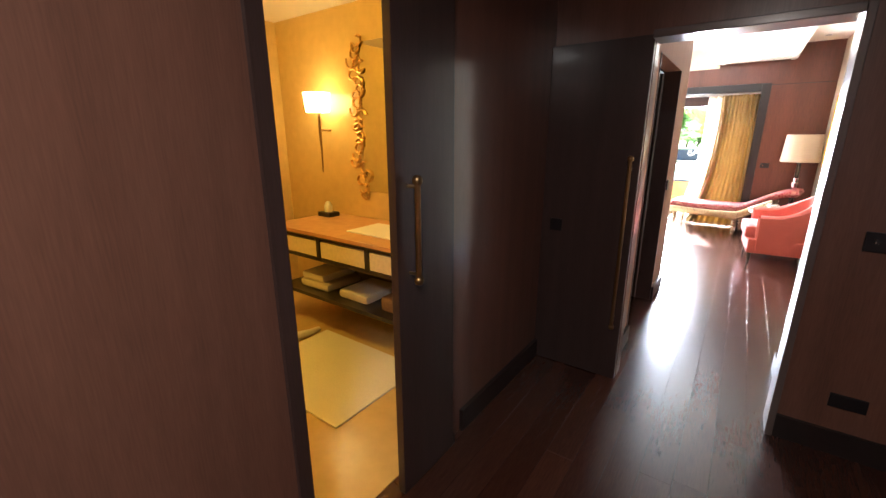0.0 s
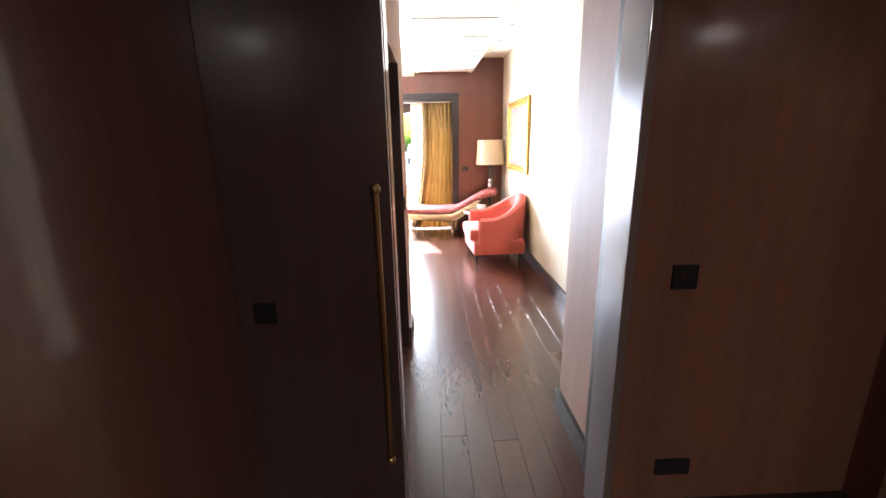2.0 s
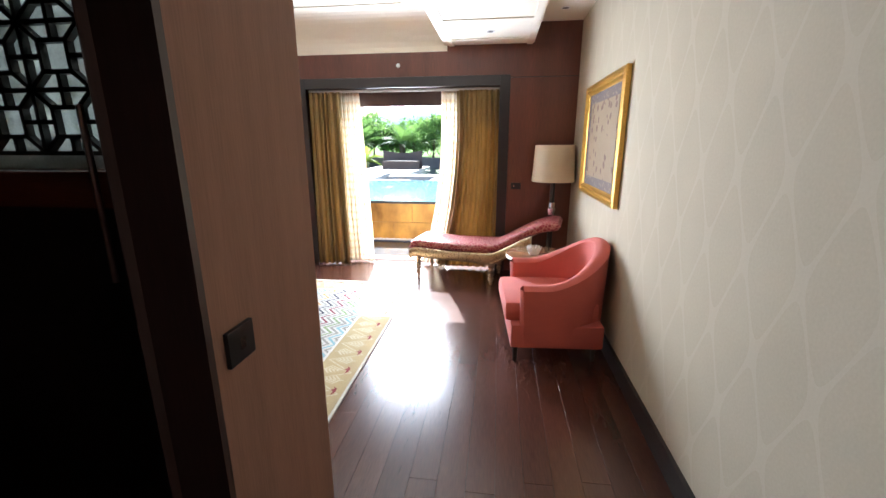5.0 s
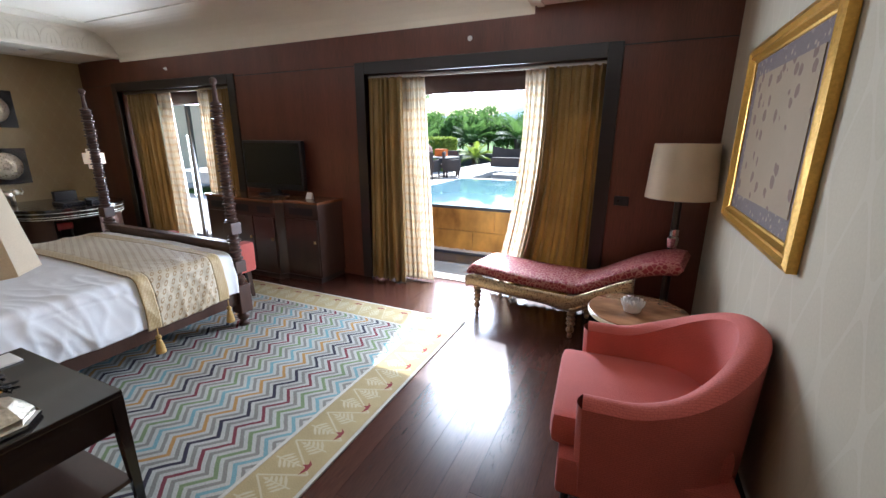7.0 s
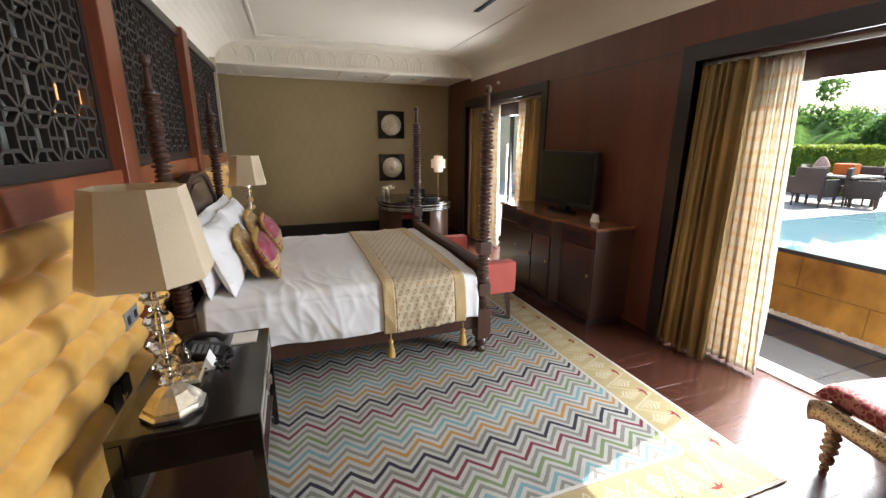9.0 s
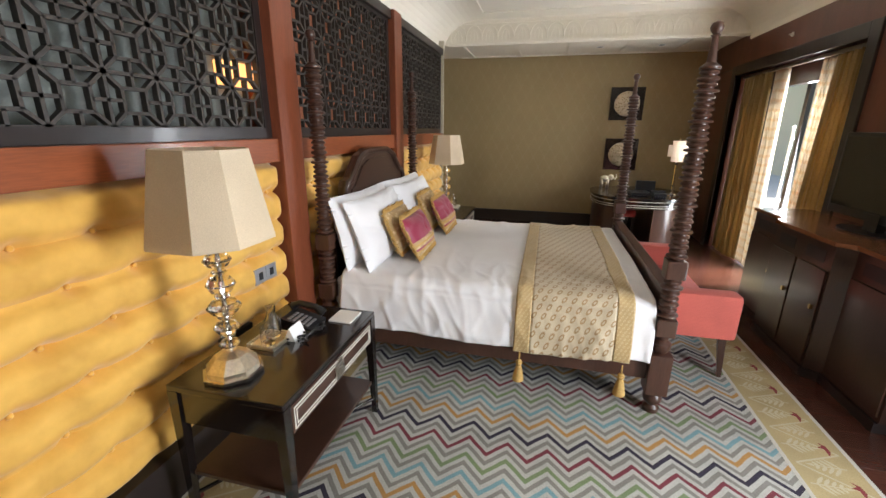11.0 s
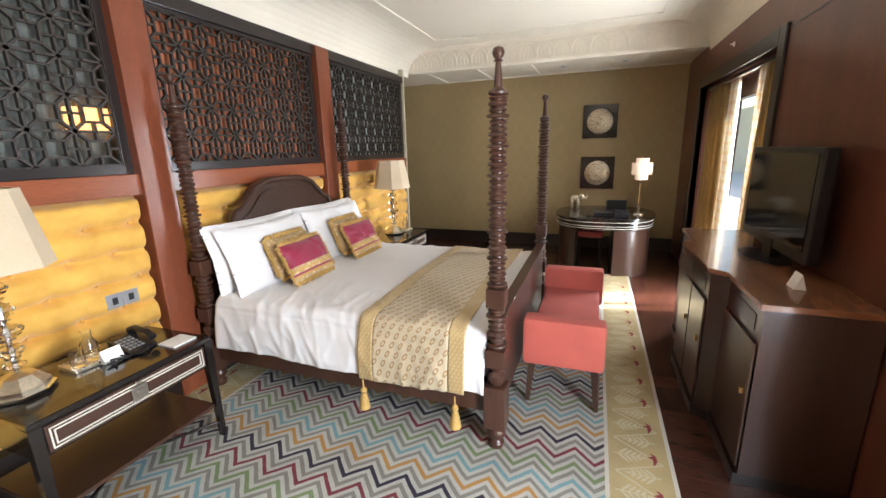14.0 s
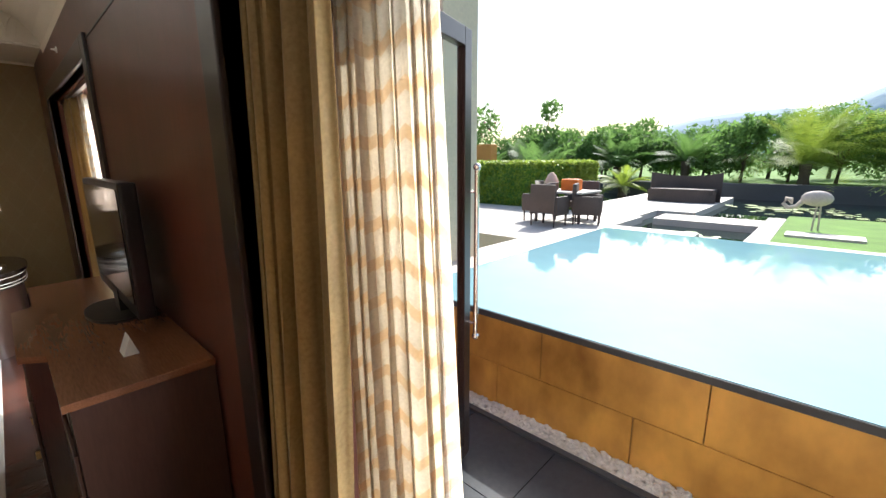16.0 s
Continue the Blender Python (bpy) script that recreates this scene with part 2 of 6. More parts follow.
setting("baseboard", B((-0.022, 0, -1.518, WY, 0, 0.13), (-0.572, -0.55, -2.17, -1.518, 0, 0.13), (-0.55, -0.0, -1.54, -1.518, 0, 0.13)), EBONY, "dark wooden skirting board", "baseboard")
# wall between foyer and corridor with its doorway
setting("wall_foyer_north", B((-2.3, -1.43, -2.255, -2.15, 0, 2.9), (-0.63, 0.6, -2.33, -2.2, 0, 2.9), (-1.43, -0.63, -2.33, -2.2, 2.07, 2.9)), FOYERWOOD_SHADED, "wood panelled foyer wall, painted in a shaded tone, with a tall doorway", "wall")
setting("wall_foyer_west", B((-2.12, -2.0, -3.42, -2.255, 0, 2.9), (-2.12, -2.0, -6.4, -4.24, 0, 2.9), (-2.12, -2.0, -4.24, -3.42, 2.12, 2.9)), FOYERWOOD_SHADED, "wood panelled foyer wall, painted in a shaded tone, with the bathroom doorway", "wall")
setting("wall_foyer_east", B((0.4, 0.6, -6.4, -2.33, 0, 2.9)), FOYERWOOD_SHADED, "wood panelled foyer wall painted in a shaded tone", "wall")
setting("wall_foyer_south", B((-2.12, 0.6, -6.6, -6.4, 0, 2.9)), FOYERWOOD_SHADED, "wood panelled foyer wall painted in a shaded tone", "wall")
setting("ceiling_foyer", B((-2.12, 0.6, -6.6, -2.2, 2.6, 2.8)), CEIL, "plain painted foyer ceiling", "ceiling")
# corridor west wall with the doorway of the side room
setting("wall_corridor_west", B((-1.62, -1.5, -2.15, -1.66, 0, 3.2), (-1.62, -1.5, -0.64, -0.1, 0, 3.2), (-1.62, -1.5, -1.66, -0.64, 2.1, 3.2)), CORRWOOD, "warm brown wood panelled corridor wall", "wall")
setting("baseboard_corridor", B((-1.5, -1.478, -2.15, -1.66, 0, 0.13), (-1.5, -1.478, -0.64, -0.078, 0, 0.13), (-1.62, -1.5, -0.1, -0.078, 0, 0.13)), EBONY, "dark wooden skirting board", "baseboard")
setting("ceiling_corridor", B((-3.9, 0.2, -2.2, -0.25, 2.9, 3.1), (-1.62, 0.2, -0.25, 0, 2.9, 3.1)), CEIL, "pale painted corridor ceiling", "ceiling")
# side room behind the lattice
setting("wall_side_room", B((-4.1, -3.9, -2.15, -0.25, 0, 2.9), (-4.1, -1.62, -2.25, -2.15, 0, 2.9)), FOYERWOOD_SHADED, "wood side room wall painted in a shaded tone", "wall")

# bathroom
BATHSTONE = shade("bath_tile", (0.62, 0.43, 0.15), 0.22, 0, 12, 0.1, 0.03, coarse=1)
setting("floor_bathroom", B((-4.75, -2.06, -5.4, -2.35, -0.004, 0.006)), BATHSTONE, "polished cream stone bathroom floor", "floor")
setting("wall_bathroom", B((-4.95, -4.75, -5.6, -2.25, 0, 2.8), (-4.75, -2.12, -2.35, -2.25, 0, 2.8), (-4.75, -2.12, -5.6, -5.4, 0, 2.8)), BATHSTONE, "polished cream stone tiled bathroom wall", "wall")
setting("ceiling_bathroom", B((-4.95, -2.12, -5.6, -2.25, 2.6, 2.8)), CEIL, "painted bathroom ceiling", "ceiling")

# far wall and end of the headboard wall
setting("wall_west", B((-8.8, -8.585, -2.2, WY, 0, 3.2)), OLIVE, "olive-gold patterned wallpaper wall", "wall")
setting("wall_alcove", B((-8.6, -7.2, -2.4, -2.2, 0, 3.2), (-7.32, -7.18, -2.2, -0.25, 0, 3.2)), OLIVE, "olive wallpaper alcove wall", "wall")
setting("baseboard_west", B((-8.585, -8.56, -2.2, WY, 0, 0.2)), EBONY, "tall dark skirting board", "baseboard")

# headboard wall: solid base, rail, pillars, head
setting("wall_south", B((-7.18, -1.62, -0.25, -0.06, 0, 1.4), (-7.18, -1.62, -0.25, -0.04, 2.56, 3.2)), EBONY, "headboard wall with dark wooden core", "wall")
setting("baseboard_south", B((-7.18, -1.62, -0.06, 0.045, 0, 0.235)), EBONY, "tall dark wooden skirting under the padded wall", "baseboard")
rail_wall = thing("wall_frame", -4.4, 0, 0, "reddish wooden frame of rail and pillars round the padded wall", "trim")
rail_wall["kind"] = "structure"
part("rail", B((-7.15, -1.62, -0.25, 0.035, 1.39, 1.515), bevel=0.006), RAILWOOD, rail_wall)
for a, b in ((-3.56, -3.36), (-5.39, -5.19)):
    part("pillar", B((a, b, -0.2, 0.06, 0, 2.6), bevel=0.006), PILLARWOOD, rail_wall)
part("head_trim", B((-7.15, -1.62, -0.1, 0.03, 2.52, 2.6), bevel=0.006), EBONY, rail_wall)
part("corner_trim", B((-7.19, -7.15, -0.25, 0.03, 0, 2.7)), CREAM, rail_wall, "cream corner strip")

# ceiling: ribbed soffits, coves and the raised tray
ceiling = bmesh.new()
box(ceiling, -8.8, 0.2, -2.4, OUT, 3.1, 3.3)
box(ceiling, -1.51, -0.52, -0.25, WY, 2.7, 3.1)        # soffit along the picture wall
box(ceiling, -8.585, -7.5, -2.2, WY, 2.7, 3.1)         # soffit along the far wall
box(ceiling, -0.52, 0.0, -1.54, WY, 2.915, 3.1)
for y in (-0.1, 0.62, 1.34, 2.06, 2.78, 3.5):
    box(ceiling, -1.44, -0.6, y - 0.03, y + 0.03, 2.688, 2.7)
for y in (0.2, 0.95, 1.7, 2.45, 3.2):
    box(ceiling, -8.55, -7.56, y - 0.03, y + 0.03, 2.685, 2.7)
for x in (-1.46, -0.57):
    box(ceiling, x - 0.03, x + 0.03, -0.25, WY, 2.688, 2.7)
for x in (-8.53, -7.53):
    box(ceiling, x - 0.03, x + 0.03, 0, WY, 2.686, 2.7)


def cove(y0, y1, x0, x1):
    f = lambda u, v: Vector((x0 + (x1 - x0) * u, y0 + (y1 - y0) * (1 - math.cos(v * math.pi / 2)) * 1.0, 2.64 + 0.36 * math.sin(v * math.pi / 2)))
    sheet(1, 10, f, ceiling)


cove(WY, WY - 0.42, -7.5, -1.51)
cove(-0.04, 0.42, -7.5, -1.51)
box(ceiling, -7.5, -1.51, 0.3, WY - 0.3, 3.0, 3.1)
for y in (0.55, WY - 0.55):
    box(ceiling, -7.1, -1.9, y - 0.015, y + 0.015, 2.988, 3.0)
for x in (-7.1, -1.9):
    box(ceiling, x - 0.015, x + 0.015, 0.55, WY - 0.55, 2.988, 3.0)
# carved leaf band on the step of the tray
for side, xs in ((-1, -7.5), (1, -1.51)):
    box(ceiling, xs, xs + 0.03 * -side, 0.0, WY, 2.7, 2.735)
    box(ceiling, xs, xs + 0.02 * -side, 0.0, WY, 2.955, 3.0)
    y = 0.16
    while y < WY - 0.1:
        for half, rise, rr in ((0.108, 0.19, 0.008), (0.05, 0.13, 0.005)):
            arch = [(xs - side * (0.004 + 0.02 * k / 8 * (16 - k) / 8), y - half * math.cos(math.pi * k / 16), 2.745 + rise * math.sin(math.pi * k / 16) ** 0.7) for k in range(17)]
            tube(arch, rr, 5, ceiling)
        tube([(xs - side * 0.004, y, 2.745), (xs - side * 0.016, y, 2.88)], [0.006, 0.003], 5, ceiling)
        y += 0.219
setting("ceiling", ceiling, CEIL, "cream tray ceiling with ribbed soffits and a carved leaf band", "ceiling")

# ---- patterned materials ----


def math_node(nt, op, a, b=None, c=None):
    n = nt.nodes.new("ShaderNodeMath")
    n.operation = op
    for k, v in enumerate((a, b, c)):
        if v is None:
            continue
        if isinstance(v, (int, float)):
            n.inputs[k].default_value = v
        else:
            nt.links.new(v, n.inputs[k])
    return n.outputs[0]


def mix_color(nt, fac, a, b):
    n = nt.nodes.new("ShaderNodeMix")
    n.data_type = "RGBA"
    for sock, v in ((n.inputs[0], fac), (n.inputs[6], a), (n.inputs[7], b)):
        if isinstance(v, tuple):
            sock.default_value = (*v, 1)
        elif isinstance(v, (int, float)):
            sock.default_value = v
        else:
            nt.links.new(v, sock)
    return n.outputs[2]


def coords(nt):
    tc = nt.nodes.new("ShaderNodeTexCoord")
    sp = nt.nodes.new("ShaderNodeSeparateXYZ")
    nt.links.new(tc.outputs["Object"], sp.inputs[0])
    return tc.outputs["Object"], sp.outputs


def base_of(m):
    nt = m.node_tree
    b = nt.nodes["Principled BSDF"]
    old = b.inputs["Base Color"].links[0].from_socket
    return nt, b, old


def rug_field():
    m = shade("rug_chevron", (0.72, 0.71, 0.68), 0.95, 0, 130, 0.4, 0.9, coarse=3)
    nt, b, old = base_of(m)
    _, s = coords(nt)
    nz = nt.nodes.new("ShaderNodeTexNoise")
    nz.inputs["Scale"].default_value = 30
    wob = math_node(nt, "MULTIPLY", nz.outputs[0], 0.016)
    zig = math_node(nt, "PINGPONG", math_node(nt, "ADD", s["Y"], 1.276), 0.0993)
    u = math_node(nt, "ADD", math_node(nt, "MULTIPLY_ADD", zig, 1.0, s["X"]), wob)
    band = math_node(nt, "FRACT", math_node(nt, "DIVIDE", math_node(nt, "ADD", u, 9.005), 0.59))
    ramp = nt.nodes.new("ShaderNodeValToRGB")
    ramp.color_ramp.interpolation = "CONSTANT"
    grey, cream = (0.25, 0.24, 0.215), (0.5, 0.49, 0.455)
    order = []
    for strong in ((0.03, 0.024, 0.045), (0.2, 0.035, 0.05), (0.2, 0.27, 0.13), (0.2, 0.36, 0.41), (0.46, 0.25, 0.075)):
        order += [strong, cream, grey, cream]
    while len(ramp.color_ramp.elements) < len(order):
        ramp.color_ramp.elements.new(0.5)
    for k, col in enumerate(order):
        e = ramp.color_ramp.elements[k]
        e.position, e.color = k / len(order), (*col, 1)
    nt.links.new(band, ramp.inputs[0])
    mul = nt.nodes.new("ShaderNodeMix")
    mul.data_type, mul.blend_type = "RGBA", "MULTIPLY"
    mul.inputs[0].default_value = 0.75
    nt.links.new(ramp.outputs[0], mul.inputs[6])
    nt.links.new(old, mul.inputs[7])
    nt.links.new(mul.outputs[2], b.inputs["Base Color"])
    return m


def spots(name, ground, mark, scale, edge, rough=0.8, stretch=(1, 1, 1)):
    """Irregular marks on a woven ground."""
    m = shade(name, ground, rough, 0, 200, 0.1, 0.4, coarse=4, sheen=0.1)
    nt, b, old = base_of(m)
    v, _ = coords(nt)
    mp = nt.nodes.new("ShaderNodeMapping")
    mp.inputs["Scale"].default_value = stretch
    nt.links.new(v, mp.inputs[0])
    vo = nt.nodes.new("ShaderNodeTexVoronoi")
    vo.inputs["Scale"].default_value = scale
    nt.links.new(mp.outputs[0], vo.inputs["Vector"])
    nz = nt.nodes.new("ShaderNodeTexNoise")
    nz.inputs["Scale"].default_value = scale * 2.2
    nt.links.new(mp.outputs[0], nz.inputs["Vector"])
    d = math_node(nt, "ADD", vo.outputs["Distance"], math_node(nt, "MULTIPLY", nz.outputs[0], 0.5))
    fac = math_node(nt, "LESS_THAN", d, edge)
    nt.links.new(mix_color(nt, fac, old, mark), b.inputs["Base Color"])
    return m


def diamonds(m, light, cy, cz, axis):
    """A faint lattice of curved diamonds on wallpaper."""
    nt, b, old = base_of(m)
    _, s = coords(nt)
    a = math_node(nt, "MULTIPLY", s[axis], math.pi / cy)
    c = math_node(nt, "MULTIPLY", s["Z"], math.pi / cz)
    w = math_node(nt, "ADD", math_node(nt, "COSINE", a), math_node(nt, "COSINE", c))
    line = math_node(nt, "LESS_THAN", math_node(nt, "ABSOLUTE", w), 0.16)
    nt.links.new(mix_color(nt, math_node(nt, "MULTIPLY", line, 0.3), old, light), b.inputs["Base Color"])


def sheer_cloth():
    m = cloth("sheer_curtain", (0.72, 0.66, 0.56), (0.78, 0.73, 0.64), 0.55, 120)
    nt = m.node_tree
    b = nt.nodes["Principled BSDF"]
    tr = next(n for n in nt.nodes if n.type == "BSDF_TRANSLUCENT")
    old = b.inputs["Base Color"].links[0].from_socket
    _, s = coords(nt)
    zig = math_node(nt, "PINGPONG", s["X"], 0.024)
    band = math_node(nt, "FRACT", math_node(nt, "DIVIDE", math_node(nt, "ADD", s["Z"], math_node(nt, "MULTIPLY", zig, 1.1)), 0.1))
    fac = math_node(nt, "MULTIPLY", math_node(nt, "LESS_THAN", band, 0.3), 0.42)
    col = mix_color(nt, fac, old, (0.66, 0.43, 0.17))
    nt.links.new(col, b.inputs["Base Color"])
    nt.links.new(col, tr.inputs[0])
    return m


def fret(m, dark, size):
    """A small key pattern woven into upholstery, laid flat on each side."""
    nt, b, old = base_of(m)
    _, s = coords(nt)
    geo = nt.nodes.new("ShaderNodeNewGeometry")
    ns = nt.nodes.new("ShaderNodeSeparateXYZ")
    nt.links.new(geo.outputs["Normal"], ns.inputs[0])
    ax, ay, az = (math_node(nt, "ABSOLUTE", ns.outputs[k]) for k in "XYZ")

    def weave(p, q):
        cb = nt.nodes.new("ShaderNodeCombineXYZ")
        nt.links.new(p, cb.inputs[0])
        nt.links.new(q, cb.inputs[1])
        bt = nt.nodes.new("ShaderNodeTexBrick")
        bt.inputs["Scale"].default_value = 1 / size
        bt.inputs["Mortar Size"].default_value = 0.05
        bt.inputs["Mortar Smooth"].default_value = 0.6
        bt.inputs["Brick Width"].default_value, bt.inputs["Row Height"].default_value = 0.9, 0.35
        nt.links.new(cb.outputs[0], bt.inputs["Vector"])
        return bt.outputs["Fac"]

    flat, end, face = weave(s["X"], s["Y"]), weave(s["Y"], s["Z"]), weave(s["X"], s["Z"])
    top = math_node(nt, "GREATER_THAN", az, 0.6)
    side = math_node(nt, "GREATER_THAN", ax, ay)
    wall = math_node(nt, "ADD", math_node(nt, "MULTIPLY", side, end), math_node(nt, "MULTIPLY", math_node(nt, "SUBTRACT", 1.0, side), face))
    fac = math_node(nt, "ADD", math_node(nt, "MULTIPLY", top, flat), math_node(nt, "MULTIPLY", math_node(nt, "SUBTRACT", 1.0, top), wall))
    nt.links.new(mix_color(nt, math_node(nt, "MULTIPLY", fac, 0.5), old, dark), b.inputs["Base Color"])


def paisley(name, ground, mark, cu, cv, edge):
    """Rows of slanting drops on brocade, laid along its length and down its sides."""
    m = shade(name, ground, 0.5, 0, 180, 0.14, 0.5, coarse=5, sheen=0.15)
    nt, b, old = base_of(m)
    _, s = coords(nt)
    along = math_node(nt, "SUBTRACT", s["X"], s["Z"])
    row = math_node(nt, "DIVIDE", along, cu)
    shift = math_node(nt, "MULTIPLY", math_node(nt, "MODULO", math_node(nt, "FLOOR", row), 2.0), 0.5)
    p = math_node(nt, "SUBTRACT", math_node(nt, "FRACT", row), 0.5)
    q = math_node(nt, "SUBTRACT", math_node(nt, "FRACT", math_node(nt, "ADD", math_node(nt, "DIVIDE", s["Y"], cv), shift)), 0.5)
    slant = math_node(nt, "MULTIPLY_ADD", p, 0.45, q)
    d = math_node(nt, "ADD", math_node(nt, "MULTIPLY", math_node(nt, "MULTIPLY", p, p), 1.0), math_node(nt, "MULTIPLY", math_node(nt, "MULTIPLY", slant, slant), 2.6))
    drop = math_node(nt, "LESS_THAN", d, edge)
    eye = math_node(nt, "LESS_THAN", d, edge * 0.22)
    fac = math_node(nt, "MULTIPLY", math_node(nt, "SUBTRACT", drop, eye), 0.85)
    nt.links.new(mix_color(nt, fac, old, mark), b.inputs["Base Color"])
    return m


def rosettes(name, ground, mark, scale):
    """Dark patches divided by a paler broken network."""
    m = shade(name, ground, 0.65, 0, 200, 0.2, 0.5, coarse=6)
    nt, b, old = base_of(m)
    v, _ = coords(nt)
    nz = nt.nodes.new("ShaderNodeTexNoise")
    nz.inputs["Scale"].default_value = scale * 1.4
    nt.links.new(v, nz.inputs["Vector"])
    warp = nt.nodes.new("ShaderNodeVectorMath")
    warp.operation = "MULTIPLY_ADD"
    warp.inputs[1].default_value = (0.03, 0.03, 0.03)
    nt.links.new(nz.outputs["Color"], warp.inputs[0])
    nt.links.new(v, warp.inputs[2])
    vo = nt.nodes.new("ShaderNodeTexVoronoi")
    vo.feature = "DISTANCE_TO_EDGE"
    vo.inputs["Scale"].default_value = scale
    nt.links.new(warp.outputs[0], vo.inputs["Vector"])
    fac = math_node(nt, "LESS_THAN", vo.outputs["Distance"], math_node(nt, "MULTIPLY", nz.outputs[0], 0.2))
    nt.links.new(mix_color(nt, math_node(nt, "MULTIPLY", fac, 0.8), old, mark), b.inputs["Base Color"])
    return m


diamonds(CREAM, (0.58, 0.52, 0.41), 0.14, 0.3, "Y")
diamonds(OLIVE, (0.4, 0.31, 0.17), 0.09, 0.16, "Y")
fret(CORAL, (0.36, 0.05, 0.045), 0.026)
RUGFIELD = rug_field()
RUGBORDER = shade("rug_border", (0.38, 0.3, 0.15), 0.95, 0, 150, 0.22, 0.7, coarse=5)
RUGEDGE = shade("rug_binding", (0.5, 0.47, 0.41), 0.95, 0, 160, 0.2, 0.6)
LEOPARD = rosettes("red_leopard_cloth", (0.22, 0.01, 0.02), (0.44, 0.19, 0.15), 28)
RUNNER = paisley("gold_brocade", (0.53, 0.44, 0.3), (0.3, 0.17, 0.06), 0.064, 0.054, 0.15)
RUNNEREDGE = paisley("gold_braid", (0.43, 0.3, 0.13), (0.56, 0.44, 0.24), 0.024, 0.024, 0.13)
SHEER = sheer_cloth()
MAROON = shade("maroon_silk", (0.27, 0.012, 0.05), 0.45, 0, 150, 0.12, 0.2, sheen=0.2)
CUSHGOLD = spots("cushion_brocade", (0.45, 0.3, 0.13), (0.62, 0.46, 0.26), 30, 0.6, 0.6)
FRINGE = shade("gold_fringe", (0.5, 0.31, 0.09), 0.7, 0, 120, 0.3, 0.8)
ARTCLOTH = spots("embroidered_picture", (0.27, 0.19, 0.105), (0.14, 0.07, 0.04), 11, 0.55, 0.8)
ARTBORDER = spots("picture_border", (0.12, 0.085, 0.075), (0.27, 0.2, 0.14), 22, 0.5, 0.8)
MARBLE = shade("brown_marble", (0.17, 0.065, 0.028), 0.16, 0, 5, 0.5, 0, (1, 2.2, 1), 3, coat=0.3, second=(0.36, 0.19, 0.1))
CARVED = spots("carved_silver_gilt", (0.46, 0.34, 0.21), (0.1, 0.055, 0.03), 75, 0.6, 0.34)
CARVED.node_tree.nodes["Principled BSDF"].inputs["Metallic"].default_value = 0.75
PORCELAIN = shade("white_porcelain", (0.78, 0.77, 0.74), 0.25, 0, 50, 0.03, 0.02)
SILVERDISC = spots("hammered_silver", (0.66, 0.57, 0.42), (0.32, 0.24, 0.13), 36, 0.55, 0.36)
SILVERDISC.node_tree.nodes["Principled BSDF"].inputs["Metallic"].default_value = 0.8

# ---- padded wall ----


def padded_panel(x0, x1, z0, z1, label):
    rows = max(2, round((z1 - z0) / 0.165))
    step_z, step_x = (z1 - z0) / rows, 0.235

    def f(u, v):
        x, z = x0 + (x1 - x0) * u, z0 + (z1 - z0) * v
        k = round((z - z0) / step_z)
        across = abs((z - z0) / step_z - k)
        puff = 0.052 * (1 - (1 - min(1, across * 2)) ** 3.2)
        h = x / step_x + 0.5 * (k % 2)
        d = math.hypot((h - round(h)) * step_x, across * step_z)
        dip = 0.03 * math.exp(-(d / 0.032) ** 2)
        sag = 0.009 * (0.5 - 0.5 * math.cos(h * 2 * math.pi)) * (1 - min(1, across * 2))
        rim = min(1, min(u * (x1 - x0), (1 - u) * (x1 - x0), v * (z1 - z0), (1 - v) * (z1 - z0)) / 0.03)
        soft = 0.003 * noise.noise(Vector((x * 9, z * 9, 0)))
        return Vector((x, -0.055 + (0.035 + puff - dip + sag + soft) * max(0.05, rim), z))

    p = thing("padded_panel", (x0 + x1) / 2, -0.058, z0, label, "wall panel", "padded wall panels")
    part("cushioning", sheet(int((x1 - x0) / 0.014), int((z1 - z0) / 0.014), f), VELVET, p, smooth=True)
    for k in range(1, rows):
        h = math.ceil(x0 / step_x)
        bm = bmesh.new()
        while True:
            x = (h - 0.5 * (k % 2)) * step_x
            h += 1
            if x > x1 - 0.04:
                break
            if x < x0 + 0.04:
                continue
            bmesh.ops.create_uvsphere(bm, u_segments=8, v_segments=5, radius=0.011, matrix=Matrix.Translation((x, -0.028, z0 + k * step_z)))
        part("button_row", bm, VELVET, p, smooth=True)["kind"] = "stuff"


padded_panel(-3.36, -1.62, 0.235, 1.39, "deep-buttoned golden yellow velvet wall panel")
padded_panel(-5.19, -3.56, 0.235, 1.39, "deep-buttoned golden yellow velvet panel behind the bed")
padded_panel(-7.15, -5.39, 0.235, 1.39, "deep-buttoned golden yellow velvet wall panel")

# ---- lattice screens ----


def bar(bm, x0, z0, x1, z1, y0, y1, w=0.013):
    d = Vector((x1 - x0, 0, z1 - z0))
    n = Vector((-d.z, 0, d.x)).normalized() * w / 2
    vs = []
    for y in (y0, y1):
        for p in ((x0, z0, -1), (x1, z1, -1), (x1, z1, 1), (x0, z0, 1)):
            vs.append(bm.verts.new((p[0] + n.x * p[2], y, p[1] + n.z * p[2])))
    for q in ((0, 1, 2, 3), (7, 6, 5, 4), (0, 4, 5, 1), (1, 5, 6, 2), (2, 6, 7, 3), (3, 7, 4, 0)):
        bm.faces.new([vs[i] for i in q])


